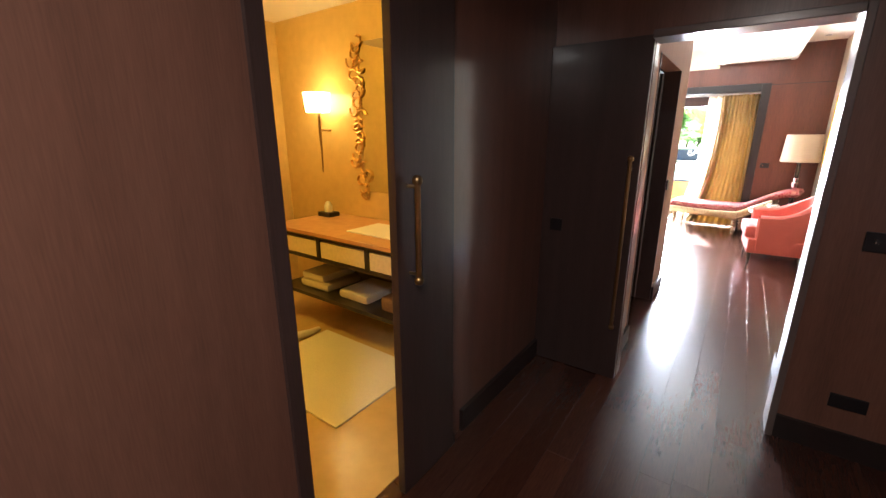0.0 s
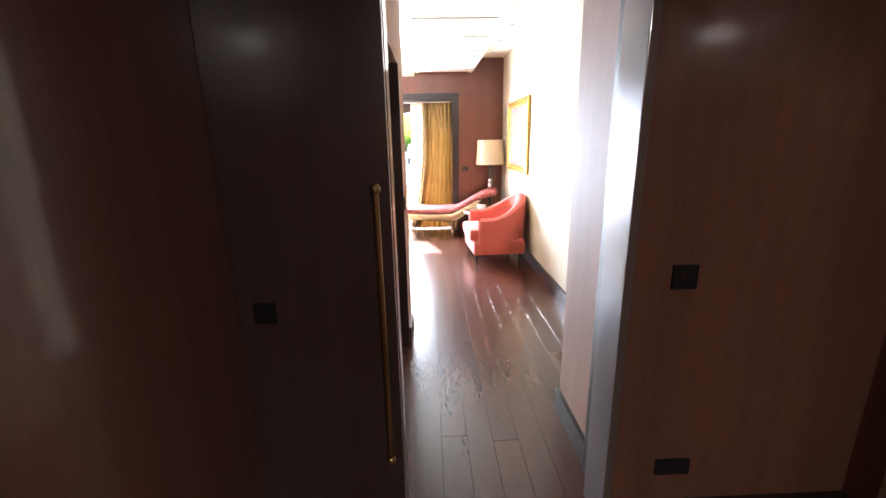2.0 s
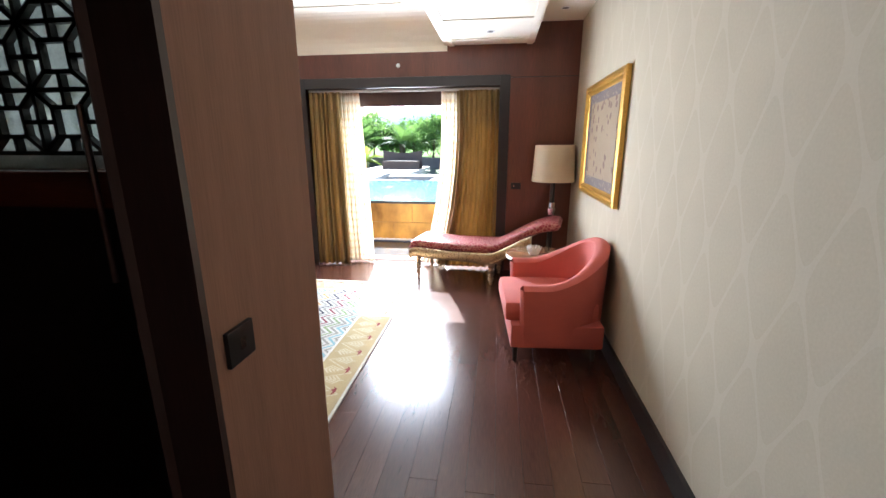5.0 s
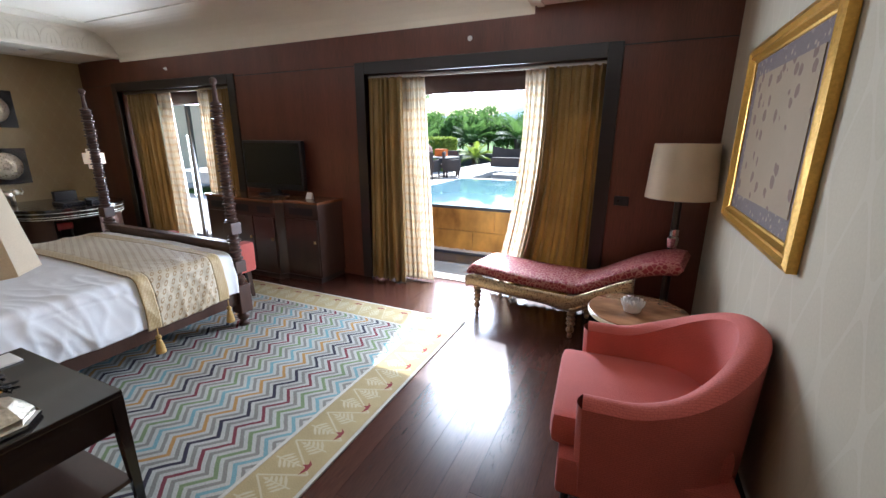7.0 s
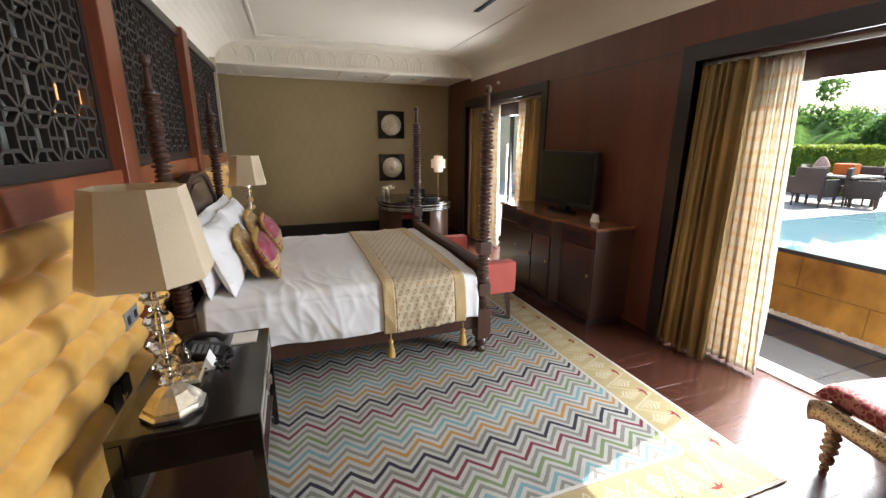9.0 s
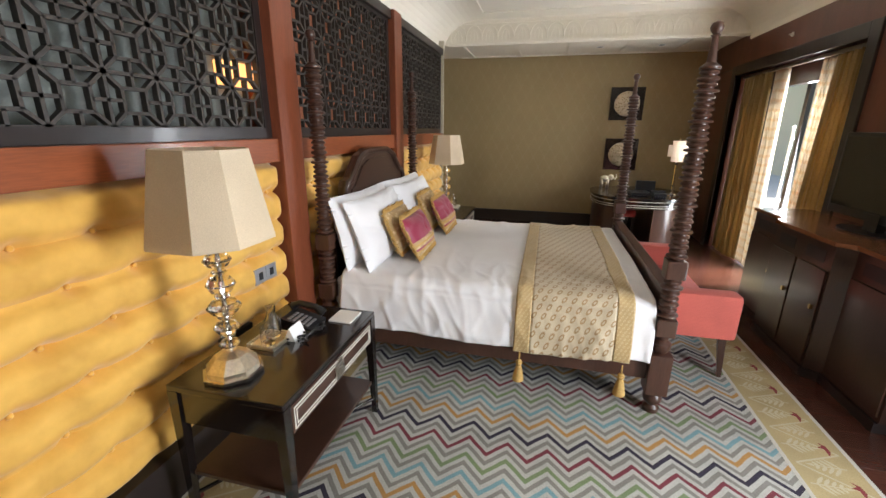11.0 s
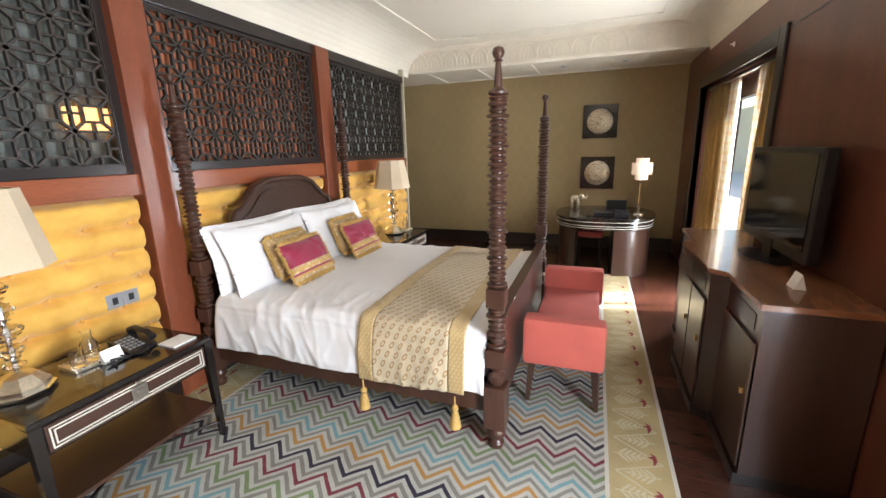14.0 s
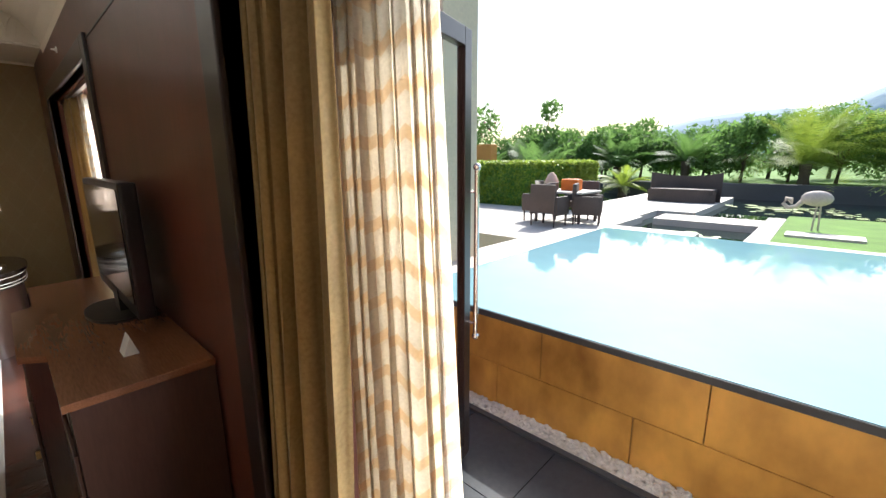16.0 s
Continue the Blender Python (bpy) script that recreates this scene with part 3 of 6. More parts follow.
def lattice(x0, x1, z0, z1, cell, y0, y1):
    bm = bmesh.new()
    nx, nz = max(1, round((x1 - x0) / cell)), max(1, round((z1 - z0) / cell))
    cx, cz = (x1 - x0) / nx, (z1 - z0) / nz
    for i in range(nx + 1):
        bar(bm, x0 + i * cx, z0, x0 + i * cx, z1, y0, y1)
    for j in range(nz + 1):
        bar(bm, x0, z0 + j * cz, x1, z0 + j * cz, y0, y1)
    q = 0.23
    for i in range(nx):
        for j in range(nz):
            mx, mz = x0 + (i + 0.5) * cx, z0 + (j + 0.5) * cz
            for sx, sz in ((-1, -1), (1, -1), (1, 1), (-1, 1)):
                ax, az = mx + sx * q * cx, mz + sz * q * cz
                bar(bm, ax, az, mx + sx * cx / 2, mz + sz * cz / 2, y0, y1)
            a, b, c, d = mx - q * cx, mx + q * cx, mz - q * cz, mz + q * cz
            for s in ((a, c, b, c), (b, c, b, d), (b, d, a, d), (a, d, a, c), (b, mz, mx + cx / 2, mz), (a, mz, mx - cx / 2, mz), (mx, d, mx, mz + cz / 2), (mx, c, mx, mz - cz / 2)):
                bar(bm, *s, y0, y1)
    return bm


LATTICEWOOD = shade("lattice_wood", (0.036, 0.028, 0.022), 0.5, 0, 40, 0.25, 0.06)
BACKWOOD = shade("back_panel_wood", (0.5, 0.17, 0.08), 0.45, 0, 30, 0.2, 0.05, (6, 6, 0.6))
for a, b, pane, label in ((-3.36, -1.62, FROSTGLASS, "dark carved lattice screen before frosted glass"), (-5.19, -3.56, BACKWOOD, "dark carved lattice screen before reddish wood"),
                          (-7.15, -5.39, FROST, "dark carved lattice screen before grey glass")):
    t = thing("lattice_screen", (a + b) / 2, 0, 1.515, label, "screen", "lattice screens above the padded wall")
    part("lattice", lattice(a + 0.05, b - 0.05, 1.57, 2.5, 0.2, -0.034, -0.008), LATTICEWOOD, t)
    part("frame", B((a, a + 0.05, -0.04, 0.0, 1.515, 2.55), (b - 0.05, b, -0.04, 0.0, 1.515, 2.55), (a + 0.05, b - 0.05, -0.04, 0.0, 1.515, 1.57), (a + 0.05, b - 0.05, -0.04, 0.0, 2.5, 2.55)), EBONY, t)
    part("pane", B((a, b, -0.13, -0.122, 1.515, 2.56)), pane, t)
    if pane is FROSTGLASS:
        part("lattice", lattice(a + 0.05, b - 0.05, 1.57, 2.5, 0.2, -0.25, -0.228), LATTICEWOOD, t)
SCONCEGLOW = glow("warm_sconce", (1.0, 0.45, 0.14), 0.9)
t = thing("wall_sconce", -3.5, -0.34, 1.72, "warm lit wall lamp behind the lattice glass", "lamp")
part("shade", B((-3.355, -3.12, -0.118, -0.07, 1.76, 1.89), bevel=0.01), SCONCEGLOW, t)

# ---- rug ----
RX0, RX1, RY0, RY1, RB = -7.03, -1.845, 0.06, 3.055, 0.31
rug = thing("rug", (RX0 + RX1) / 2, (RY0 + RY1) / 2, 0, "pale wool rug with multicoloured chevrons and a gold leaf border", "rug")
part("field", B((RX0 + RB, RX1 - RB, RY0 + RB, RY1 - RB, 0, 0.014)), RUGFIELD, rug)
part("border", B((RX0, RX1, RY0, RY0 + RB, 0, 0.013), (RX0, RX1, RY1 - RB, RY1, 0, 0.013), (RX0, RX0 + RB, RY0 + RB, RY1 - RB, 0, 0.013), (RX1 - RB, RX1, RY0 + RB, RY1 - RB, 0, 0.013), bevel=0.004), RUGBORDER, rug, "cream border with woven gold leaves")
for edge_box in ((RX0 - 0.02, RX1 + 0.02, RY0 - 0.02, RY0, 0, 0.012), (RX0 - 0.02, RX1 + 0.02, RY1, RY1 + 0.02, 0, 0.012), (RX0 - 0.02, RX0, RY0, RY1, 0, 0.012), (RX1, RX1 + 0.02, RY0, RY1, 0, 0.012),
                 (RX0 + RB, RX1 - RB, RY0 + RB - 0.02, RY0 + RB, 0, 0.0155), (RX0 + RB, RX1 - RB, RY1 - RB, RY1 - RB + 0.02, 0, 0.0155), (RX1 - RB, RX1 - RB + 0.02, RY0 + RB, RY1 - RB, 0, 0.0155)):
    part("binding", B(edge_box), RUGEDGE, rug)
BIRD = shade("red_wool", (0.2, 0.03, 0.03), 0.95, 0, 200, 0.2, 0.3)
LEAFWOOL = shade("cream_wool", (0.47, 0.41, 0.27), 0.95, 0, 200, 0.1, 0.3)


def bird_mark(bm, x, y, a):
    m = pose(x, y, 0.0135, 0, 0, a)
    pts = [(-0.05, 0.01), (-0.01, -0.012), (0.03, -0.008), (0.05, 0.02), (0.025, 0.008), (0.012, 0.035), (0.0, 0.01)]
    bm.faces.new([bm.verts.new(m @ Vector((px, py, 0))) for px, py in pts])


def leaf_mark(bm, x, y, a):
    """A woven spray: a stem with lobed leaves on both sides."""
    m = pose(x, y, 0.0134, 0, 0, a)
    bm.faces.new([bm.verts.new(m @ Vector(p)) for p in ((0, -0.004, 0), (0.15, -0.003, 0), (0.15, 0.003, 0), (0, 0.004, 0))])
    for k in range(4):
        L = 0.075 - 0.014 * k
        for sg in (-1, 1):
            q = m @ pose(0.025 + 0.03 * k, 0, 0.0002, 0, 0, sg * 48)
            bm.faces.new([bm.verts.new(q @ Vector((px * L, py, 0))) for px, py in ((0, -0.003), (0.45, -0.008), (0.8, -0.006), (1, 0.0), (0.8, 0.006), (0.45, 0.008), (0, 0.003))])
    bm.faces.new([bm.verts.new(m @ Vector(p)) for p in ((0.14, -0.01, 0.0004), (0.175, 0, 0.0004), (0.14, 0.01, 0.0004))])


def zig_mark(bm, x0, y0, x1, y1):
    d = Vector((x1 - x0, y1 - y0, 0))
    n = Vector((-d.y, d.x, 0)).normalized() * 0.005
    p, q = Vector((x0, y0, 0.0132)), Vector((x1, y1, 0.0132))
    bm.faces.new([bm.verts.new(c) for c in (p - n, q - n, q + n, p + n)])


birds, leaves = bmesh.new(), bmesh.new()
IN, STEP = RB - 0.05, 0.26
for edge_x, way, turn in ((RX1, -1, 180), (RX0, 1, 0)):
    y = RY0 + 0.3
    while y < RY1 - 0.3:
        bird_mark(birds, edge_x + way * 0.065, y, 90)
        leaf_mark(leaves, edge_x + way * 0.05, y + STEP / 2, turn)
        leaf_mark(leaves, edge_x + way * (IN + 0.005), y, turn + 180)
        zig_mark(leaves, edge_x + way * 0.03, y - 0.03, edge_x + way * IN, y + STEP / 2)
        zig_mark(leaves, edge_x + way * IN, y + STEP / 2, edge_x + way * 0.03, y + STEP - 0.03)
        y += STEP
for edge_y, way, turn in ((RY1, -1, -90), (RY0, 1, 90)):
    x = RX1 - 0.3
    while x > RX0 + 0.3:
        bird_mark(birds, x, edge_y + way * 0.065, 180)
        leaf_mark(leaves, x - STEP / 2, edge_y + way * 0.05, turn)
        leaf_mark(leaves, x, edge_y + way * (IN + 0.005), turn + 180)
        zig_mark(leaves, x + 0.03, edge_y + way * 0.03, x - STEP / 2, edge_y + way * IN)
        zig_mark(leaves, x - STEP / 2, edge_y + way * IN, x - STEP + 0.03, edge_y + way * 0.03)
        x -= STEP
part("motif", birds, BIRD, rug, "small dark red woven bird shapes")["kind"] = "stuff"
part("leaf_motif", leaves, LEAFWOOL, rug, "cream woven leaf sprays")["kind"] = "stuff"

# ---- four-poster bed ----
BX0, BX1, BYH, BYF = -5.36, -3.566, 0.16, 2.183


def spool(z0, z1, r, n):
    """Turned rings between two heights."""
    out = []
    h = (z1 - z0) / n
    for k in range(n):
        z = z0 + k * h
        rr = r * (1.0 if k % 5 else 1.25)
        if k % 5 == 2 and n > 6:
            out += [(r * 0.7, z), (r * 1.0, z + h * 0.2), (r * 1.12, z + h * 0.5), (r * 1.0, z + h * 0.8), (r * 0.7, z + h)]
        else:
            out += [(r * 0.72, z), (r * 0.74, z + h * 0.15), (rr * 0.93, z + h * 0.3), (rr, z + h * 0.5), (rr * 0.93, z + h * 0.72), (r * 0.74, z + h * 0.88)]
    return out


def bed_post(parent, x, y, top=2.045):
    m = pose(x, y, 0)
    p = part("post", lathe([(0.03, 0), (0.042, 0.01), (0.045, 0.04), (0.03, 0.06), (0.05, 0.085), (0.052, 0.11), (0.034, 0.135), (0.045, 0.15)], 16, m), POSTWOOD, parent, "spool-turned dark wooden post", True)
    for r, z0, z1 in ((0.058, 0.14, 0.39), (0.05, 0.5, 0.6), (0.048, 0.83, 0.93)):
        part("block", B((x - r, x + r, y - r, y + r, z0, z1), bevel=0.006), POSTWOOD, p)
    bm = lathe([(0.03, 0.39), (0.05, 0.42), (0.05, 0.45), (0.028, 0.47), (0.04, 0.5)], 16, m)
    lathe([(0.045, 0.6)] + spool(0.605, 0.825, 0.046, 7) + [(0.04, 0.83)], 16, m, bm)
    lathe([(0.045, 0.93)] + spool(0.935, top - 0.2, 0.043, 34) + [(0.044, top - 0.2), (0.045, top - 0.19), (0.02, top - 0.17), (0.013, top - 0.065), (0.022, top - 0.06), (0.013, top - 0.053), (0.023, top - 0.042), (0.028, top - 0.026), (0.022, top - 0.008), (0.006, top)], 16, m, bm)
    part("turning", bm, POSTWOOD, p, "", True)


POSTWOOD = shade("turned_mahogany", (0.062, 0.027, 0.017), 0.36, 0, 30, 0.3, 0.04, (6, 6, 0.6), coat=0.12)
bed = thing("four_poster_bed", (BX0 + BX1) / 2, (BYH + BYF) / 2, 0.014, "dark wooden four-poster bed with spool-turned posts", "bed")
for px, py, top in ((BX0, BYF, 2.04), (BX1, BYF, 2.045), (BX0, BYH, 2.1), (BX1, BYH, 2.1)):
    bed_post(bed, px, py, top)
part("side_rail", B((BX1 - 0.03, BX1 + 0.02, BYH, BYF, 0.22, 0.36), bevel=0.005), POSTWOOD, bed)
part("side_rail", B((BX0 - 0.02, BX0 + 0.03, BYH, BYF, 0.22, 0.36), bevel=0.005), POSTWOOD, bed)
part("foot_rail", B((BX0, BX1, BYF - 0.025, BYF + 0.025, 0.22, 0.72), (BX0, BX1, BYF - 0.035, BYF + 0.035, 0.72, 0.76), bevel=0.006), POSTWOOD, bed)
part("base", B((BX0 + 0.03, BX1 - 0.03, BYH, BYF - 0.03, 0.2, 0.4)), BLACKLAC, bed)
# camel-backed headboard
half = [(0, 1.43), (0.2, 1.425), (0.34, 1.38), (0.43, 1.3), (0.5, 1.24), (0.56, 1.22), (0.585, 1.18), (0.59, 1.12), (0.63, 1.02), (0.7, 0.95), (0.8, 0.9), (0.9, 0.88), (0.9, 0.3)]
cxb = (BX0 + BX1) / 2
outline = [(cxb + a, b) for a, b in half] + [(cxb - a, b) for a, b in half[::-1][:-1]]
hb = part("headboard", prism(outline, 0.1, 0.15, "y"), WALNUT, bed, "camel-backed dark wooden headboard")
edge = [(cxb + a, 0.16, b - 0.02) for a, b in half[:-1]]
part("moulding", tube([(cxb - (p[0] - cxb), p[1], p[2]) for p in edge[::-1][:-1]] + edge, 0.022, 8), WALNUT, hb, smooth=True)
inset = [(cxb + (a - cxb) * 0.86, 0.3 + (b - 0.3) * 0.93) for a, b in outline]
part("raised_panel", prism(inset, 0.15, 0.162, "y"), WALNUT, hb, "raised inner field")
part("mattress", B((BX0 + 0.02, BX1 - 0.02, BYH + 0.02, BYF - 0.06, 0.38, 0.62), bevel=0.04), LINEN, bed, smooth=True)


def ridge(p):
    """Sharp creases with soft valleys."""
    return max(0.0, 1 - 3.2 * abs(noise.noise(p))) ** 1.5


def drape(lift, low, y0, y1, calm=1.0):
    """Crumpled cloth that lies on the bed and hangs down both sides."""
    top, half_w = 0.68, (BX1 - BX0) / 2 + 0.02
    flat = half_w - 0.07
    reach = flat + 0.11 + (top - 0.07 - low)

    def f(u, v):
        a = (u - 0.5) * 2
        y = y0 + (y1 - y0) * v
        s, sg = abs(a) * reach, math.copysign(1, a)
        soft = noise.noise(Vector((a * 3, y * 2.2, 4)))
        crease = ridge(Vector((sg * s * 2.2 + y * 1.2, y * 4.2 - s * 1.5, 1))) + 0.6 * ridge(Vector((s * 5 - y * 4, y * 7, 9 + sg)))
        near = max(0.0, min(1.0, (s - flat + 0.45) / 0.45))
        swell = 0.01 * soft + calm * 0.009 * crease * (0.2 + 0.8 * near)
        if s < flat:
            x, z = s, top + 0.018 * math.cos(s / flat * 1.5) + swell + lift
        elif s < flat + 0.11:
            k = (s - flat) / 0.11 * math.pi / 2
            x, z = flat + (0.07 + lift + swell) * math.sin(k), top - 0.07 + (0.07 + lift + swell) * math.cos(k)
        else:
            h = s - flat - 0.11
            d = h / 0.33
            fold = ridge(Vector((y * 3.6 + h * 1.6, h * 1.3, 20 + sg))) + 0.7 * ridge(Vector((y * 8.5 - h * 3, h * 2.4, 30 + sg))) - 0.4
            x = half_w + lift + 0.035 * math.sin(min(1.0, d) * math.pi * 0.7) + swell * 0.7 + calm * 0.016 * fold * (0.3 + 0.7 * d)
            z = top - 0.07 - h * (1 + 0.1 * noise.noise(Vector((y * 2.3, 3, sg))))
        return Vector((cxb + sg * x, y, z))
    return sheet(240, max(10, int((y1 - y0) / 0.014)), f)


duvet = thing("duvet", cxb, 1.1, 0.62, "crumpled white duvet hanging over the sides of the bed", "bedding")
cover = part("cover", drape(0.0, 0.335, BYH + 0.1, BYF - 0.055), LINEN, duvet, smooth=True)
solid = cover.modifiers.new("thick", "SOLIDIFY")
solid.thickness = 0.012
runner = thing("bed_runner", cxb, 1.75, 0.66, "gold brocade bed runner with tasselled corners across the bed", "bed runner")
for name, a, b, mt, lift in (("centre", 1.47, 1.93, RUNNER, 0.014), ("edge_band", 1.38, 1.47, RUNNEREDGE, 0.016), ("edge_band", 1.93, 2.02, RUNNEREDGE, 0.016)):
    ob = part(name, drape(lift, 0.315, a, b, 0.85), mt, runner, smooth=True)
    sd = ob.modifiers.new("thick", "SOLIDIFY")
    sd.thickness = 0.006
for x in (BX1 + 0.1, BX0 - 0.1):
    for y in (1.42, 1.98):
        bm = lathe([(0.004, 0.33), (0.005, 0.28), (0.016, 0.275), (0.02, 0.26), (0.012, 0.245), (0.018, 0.235), (0.026, 0.2), (0.034, 0.15), (0.03, 0.145)], 14, pose(x, y, 0.0))
        part("tassel", bm, FRINGE, runner, "gold silk tassel", True)


def pillow(w, h, t, m, n=18, stripes=False):
    bm = bmesh.new()
    for side in (1, -1):
        def f(u, v):
            a, b = 2 * u - 1, 2 * v - 1
            e = (max(0, 1 - abs(a) ** 2.6) * max(0, 1 - abs(b) ** 2.6)) ** 0.55
            pinch = 1 - 0.06 * (1 - abs(a)) * abs(b) - 0.05 * (1 - abs(b)) * abs(a)
            dent = 0.012 * ridge(Vector((a * 1.6 + 3 * m[0][3], b * 1.3, side * 3 + m[1][3] * 9))) * e * t / 0.15
            return m @ Vector((a * w / 2 * pinch, side * (t / 2 * e - dent) + 0.006 * noise.noise(Vector((a * 3, b * 3, side))), b * h / 2 * pinch))
        sheet(n, n, f, bm)
    if stripes:
        back = m.inverted()
        for fc in bm.faces:
            z = (back @ fc.calc_center_median()).z / h
            fc.material_index = 1 if z > -0.08 else (0, 0, 2, 1, 0, 2, 0, 1)[int((z + 0.5) / 0.42 * 7.99) % 8]
    bmesh.ops.remove_doubles(bm, verts=bm.verts, dist=0.0008)
    return bm


for x, y, z, tilt, w in ((cxb + 0.45, 0.25, 0.92, 13, 0.9), (cxb - 0.45, 0.25, 0.92, 13, 0.9), (cxb + 0.44, 0.36, 0.9, 20, 0.86), (cxb - 0.43, 0.36, 0.9, 20, 0.86)):
    tagged(link("pillow", pillow(w, 0.48, 0.18, pose(x, y, z, tilt, 0, 0), 30), LINEN, smooth=True), "plump white cotton pillow leaning on the headboard", "pillow", "white bed pillows")


def fringed_cushion(x, y, z, w, h, tilt, rz, front):
    m = pose(x, y, z, tilt, 0, rz)
    c = thing("cushion", x, y, z - h / 2, "maroon and gold striped cushion with a gold fringe" if front else "gold brocade cushion with a thick fringe", "cushion", "fringed cushions on the bed")
    part("body", pillow(w, h, 0.14, m, 40, front), [CUSHGOLD, MAROON, FRINGE] if front else CUSHGOLD, c, smooth=True)
    bm = bmesh.new()
    rnd = random.Random(5)
    per = 2 * (w + h)
    s = 0.0
    while s < per:
        q = s
        if q < w:
            a, b, n = -w / 2 + q, h / 2, (0, 1)
        elif q < w + h:
            a, b, n = w / 2, h / 2 - (q - w), (1, 0)
        elif q < 2 * w + h:
            a, b, n = w / 2 - (q - w - h), -h / 2, (0, -1)
        else:
            a, b, n = -w / 2, -h / 2 + (q - 2 * w - h), (-1, 0)
        a, b = a * 0.95, b * 0.95
        r = rnd.uniform
        tube([m @ Vector((a, r(-.008, .008), b)), m @ Vector((a + n[0] * .016, r(-.012, .012), b + n[1] * .016)), m @ Vector((a + n[0] * .03 + r(-.008, .008), r(-.014, .014), b + n[1] * .03 + r(-.008, .008)))], [0.005, 0.006, 0.003], 4, bm)
        s += 0.005
    part("fringe", bm, FRINGE, c, "thick gold fringe")


for dx in (0.36, -0.42):
    fringed_cushion(cxb + dx + 0.03, 0.49, 0.88, 0.44, 0.3, 22, 2, False)
    fringed_cushion(cxb + dx + 0.02, 0.62, 0.85, 0.48, 0.29, 26, 2, True)

# ---- nightstands with their lamps ----
INLAY = shade("bone_inlay", (0.6, 0.57, 0.5), 0.35, 0, 60, 0.08, 0.02)


def nightstand(x0, label):
    x1, y0, y1, h = x0 + 0.81, 0.15, 0.655, 0.634
    n = thing("nightstand", (x0 + x1) / 2, (y0 + y1) / 2, 0, label, "nightstand", "bedside tables")
    part("top", B((x0, x1, y0, y1, h - 0.025, h), bevel=0.004), BLACKLAC, n, "glossy black top")
    part("case", B((x0 + 0.01, x1 - 0.01, y0 + 0.01, y1 - 0.015, h - 0.17, h - 0.026), bevel=0.003), BLACKLAC, n)
    d = part("drawer", B((x0 + 0.05, x1 - 0.05, y1 - 0.016, y1 - 0.004, h - 0.158, h - 0.04), bevel=0.002), WALNUT, n)
    yy0, yy1 = y1 - 0.004, y1 - 0.001
    for inset in (0.012, 0.026):
        a, b, c, e, w = x0 + 0.05 + inset, x1 - 0.05 - inset, h - 0.158 + inset, h - 0.04 - inset, 0.006
        part("inlay", B((a, b, yy0, yy1, c, c + w), (a, b, yy0, yy1, e - w, e), (a, a + w, yy0, yy1, c + w, e - w), (b - w, b, yy0, yy1, c + w, e - w)), INLAY, d, "pale inlaid line")
    mx = (x0 + x1) / 2
    part("handle", B((mx - 0.035, mx + 0.035, y1, y1 + 0.008, h - 0.135, h - 0.065), (mx - 0.018, mx + 0.018, y1 + 0.008, y1 + 0.02, h - 0.115, h - 0.08), (mx - 0.012, mx + 0.012, y1, y1 + 0.01, h - 0.055, h - 0.04), bevel=0.002), STEEL, d, "square metal pull")
    for lx, sx in ((x0, 1), (x1, -1)):
        for ly, sy in ((y0, 1), (y1, -1)):
            bm = bmesh.new()
            top = [(lx, ly), (lx + sx * 0.045, ly), (lx + sx * 0.045, ly + sy * 0.045), (lx, ly + sy * 0.045)]
            lo = [(lx, ly), (lx + sx * 0.026, ly), (lx + sx * 0.026, ly + sy * 0.026), (lx, ly + sy * 0.026)]
            vt, vl = [bm.verts.new((*p, h - 0.026)) for p in top], [bm.verts.new((*p, 0.0)) for p in lo]
            bm.faces.new(vt), bm.faces.new(vl[::-1])
            for k in range(4):
                bm.faces.new((vl[k], vl[(k + 1) % 4], vt[(k + 1) % 4], vt[k]))
            bmesh.ops.recalc_face_normals(bm, faces=bm.faces)
            part("leg", bm, BLACKLAC, n)
    part("shelf", B((x0 + 0.02, x1 - 0.02, y0 + 0.02, y1 - 0.02, 0.2, 0.22), bevel=0.003), WALNUT, n)
    part("stretcher", tube([(x0 + 0.02, y0 + 0.02, 0.1), (x1 - 0.02, y1 - 0.02, 0.1)], 0.009), BLACKLAC, n)
    part("stretcher", tube([(x0 + 0.02, y1 - 0.02, 0.1), (x1 - 0.02, y0 + 0.02, 0.1)], 0.009), BLACKLAC, n)
    return n


nightstand(-3.161, "black lacquered nightstand with inlaid drawer and open shelf")
nightstand(-6.36, "black lacquered nightstand on the far side of the bed")


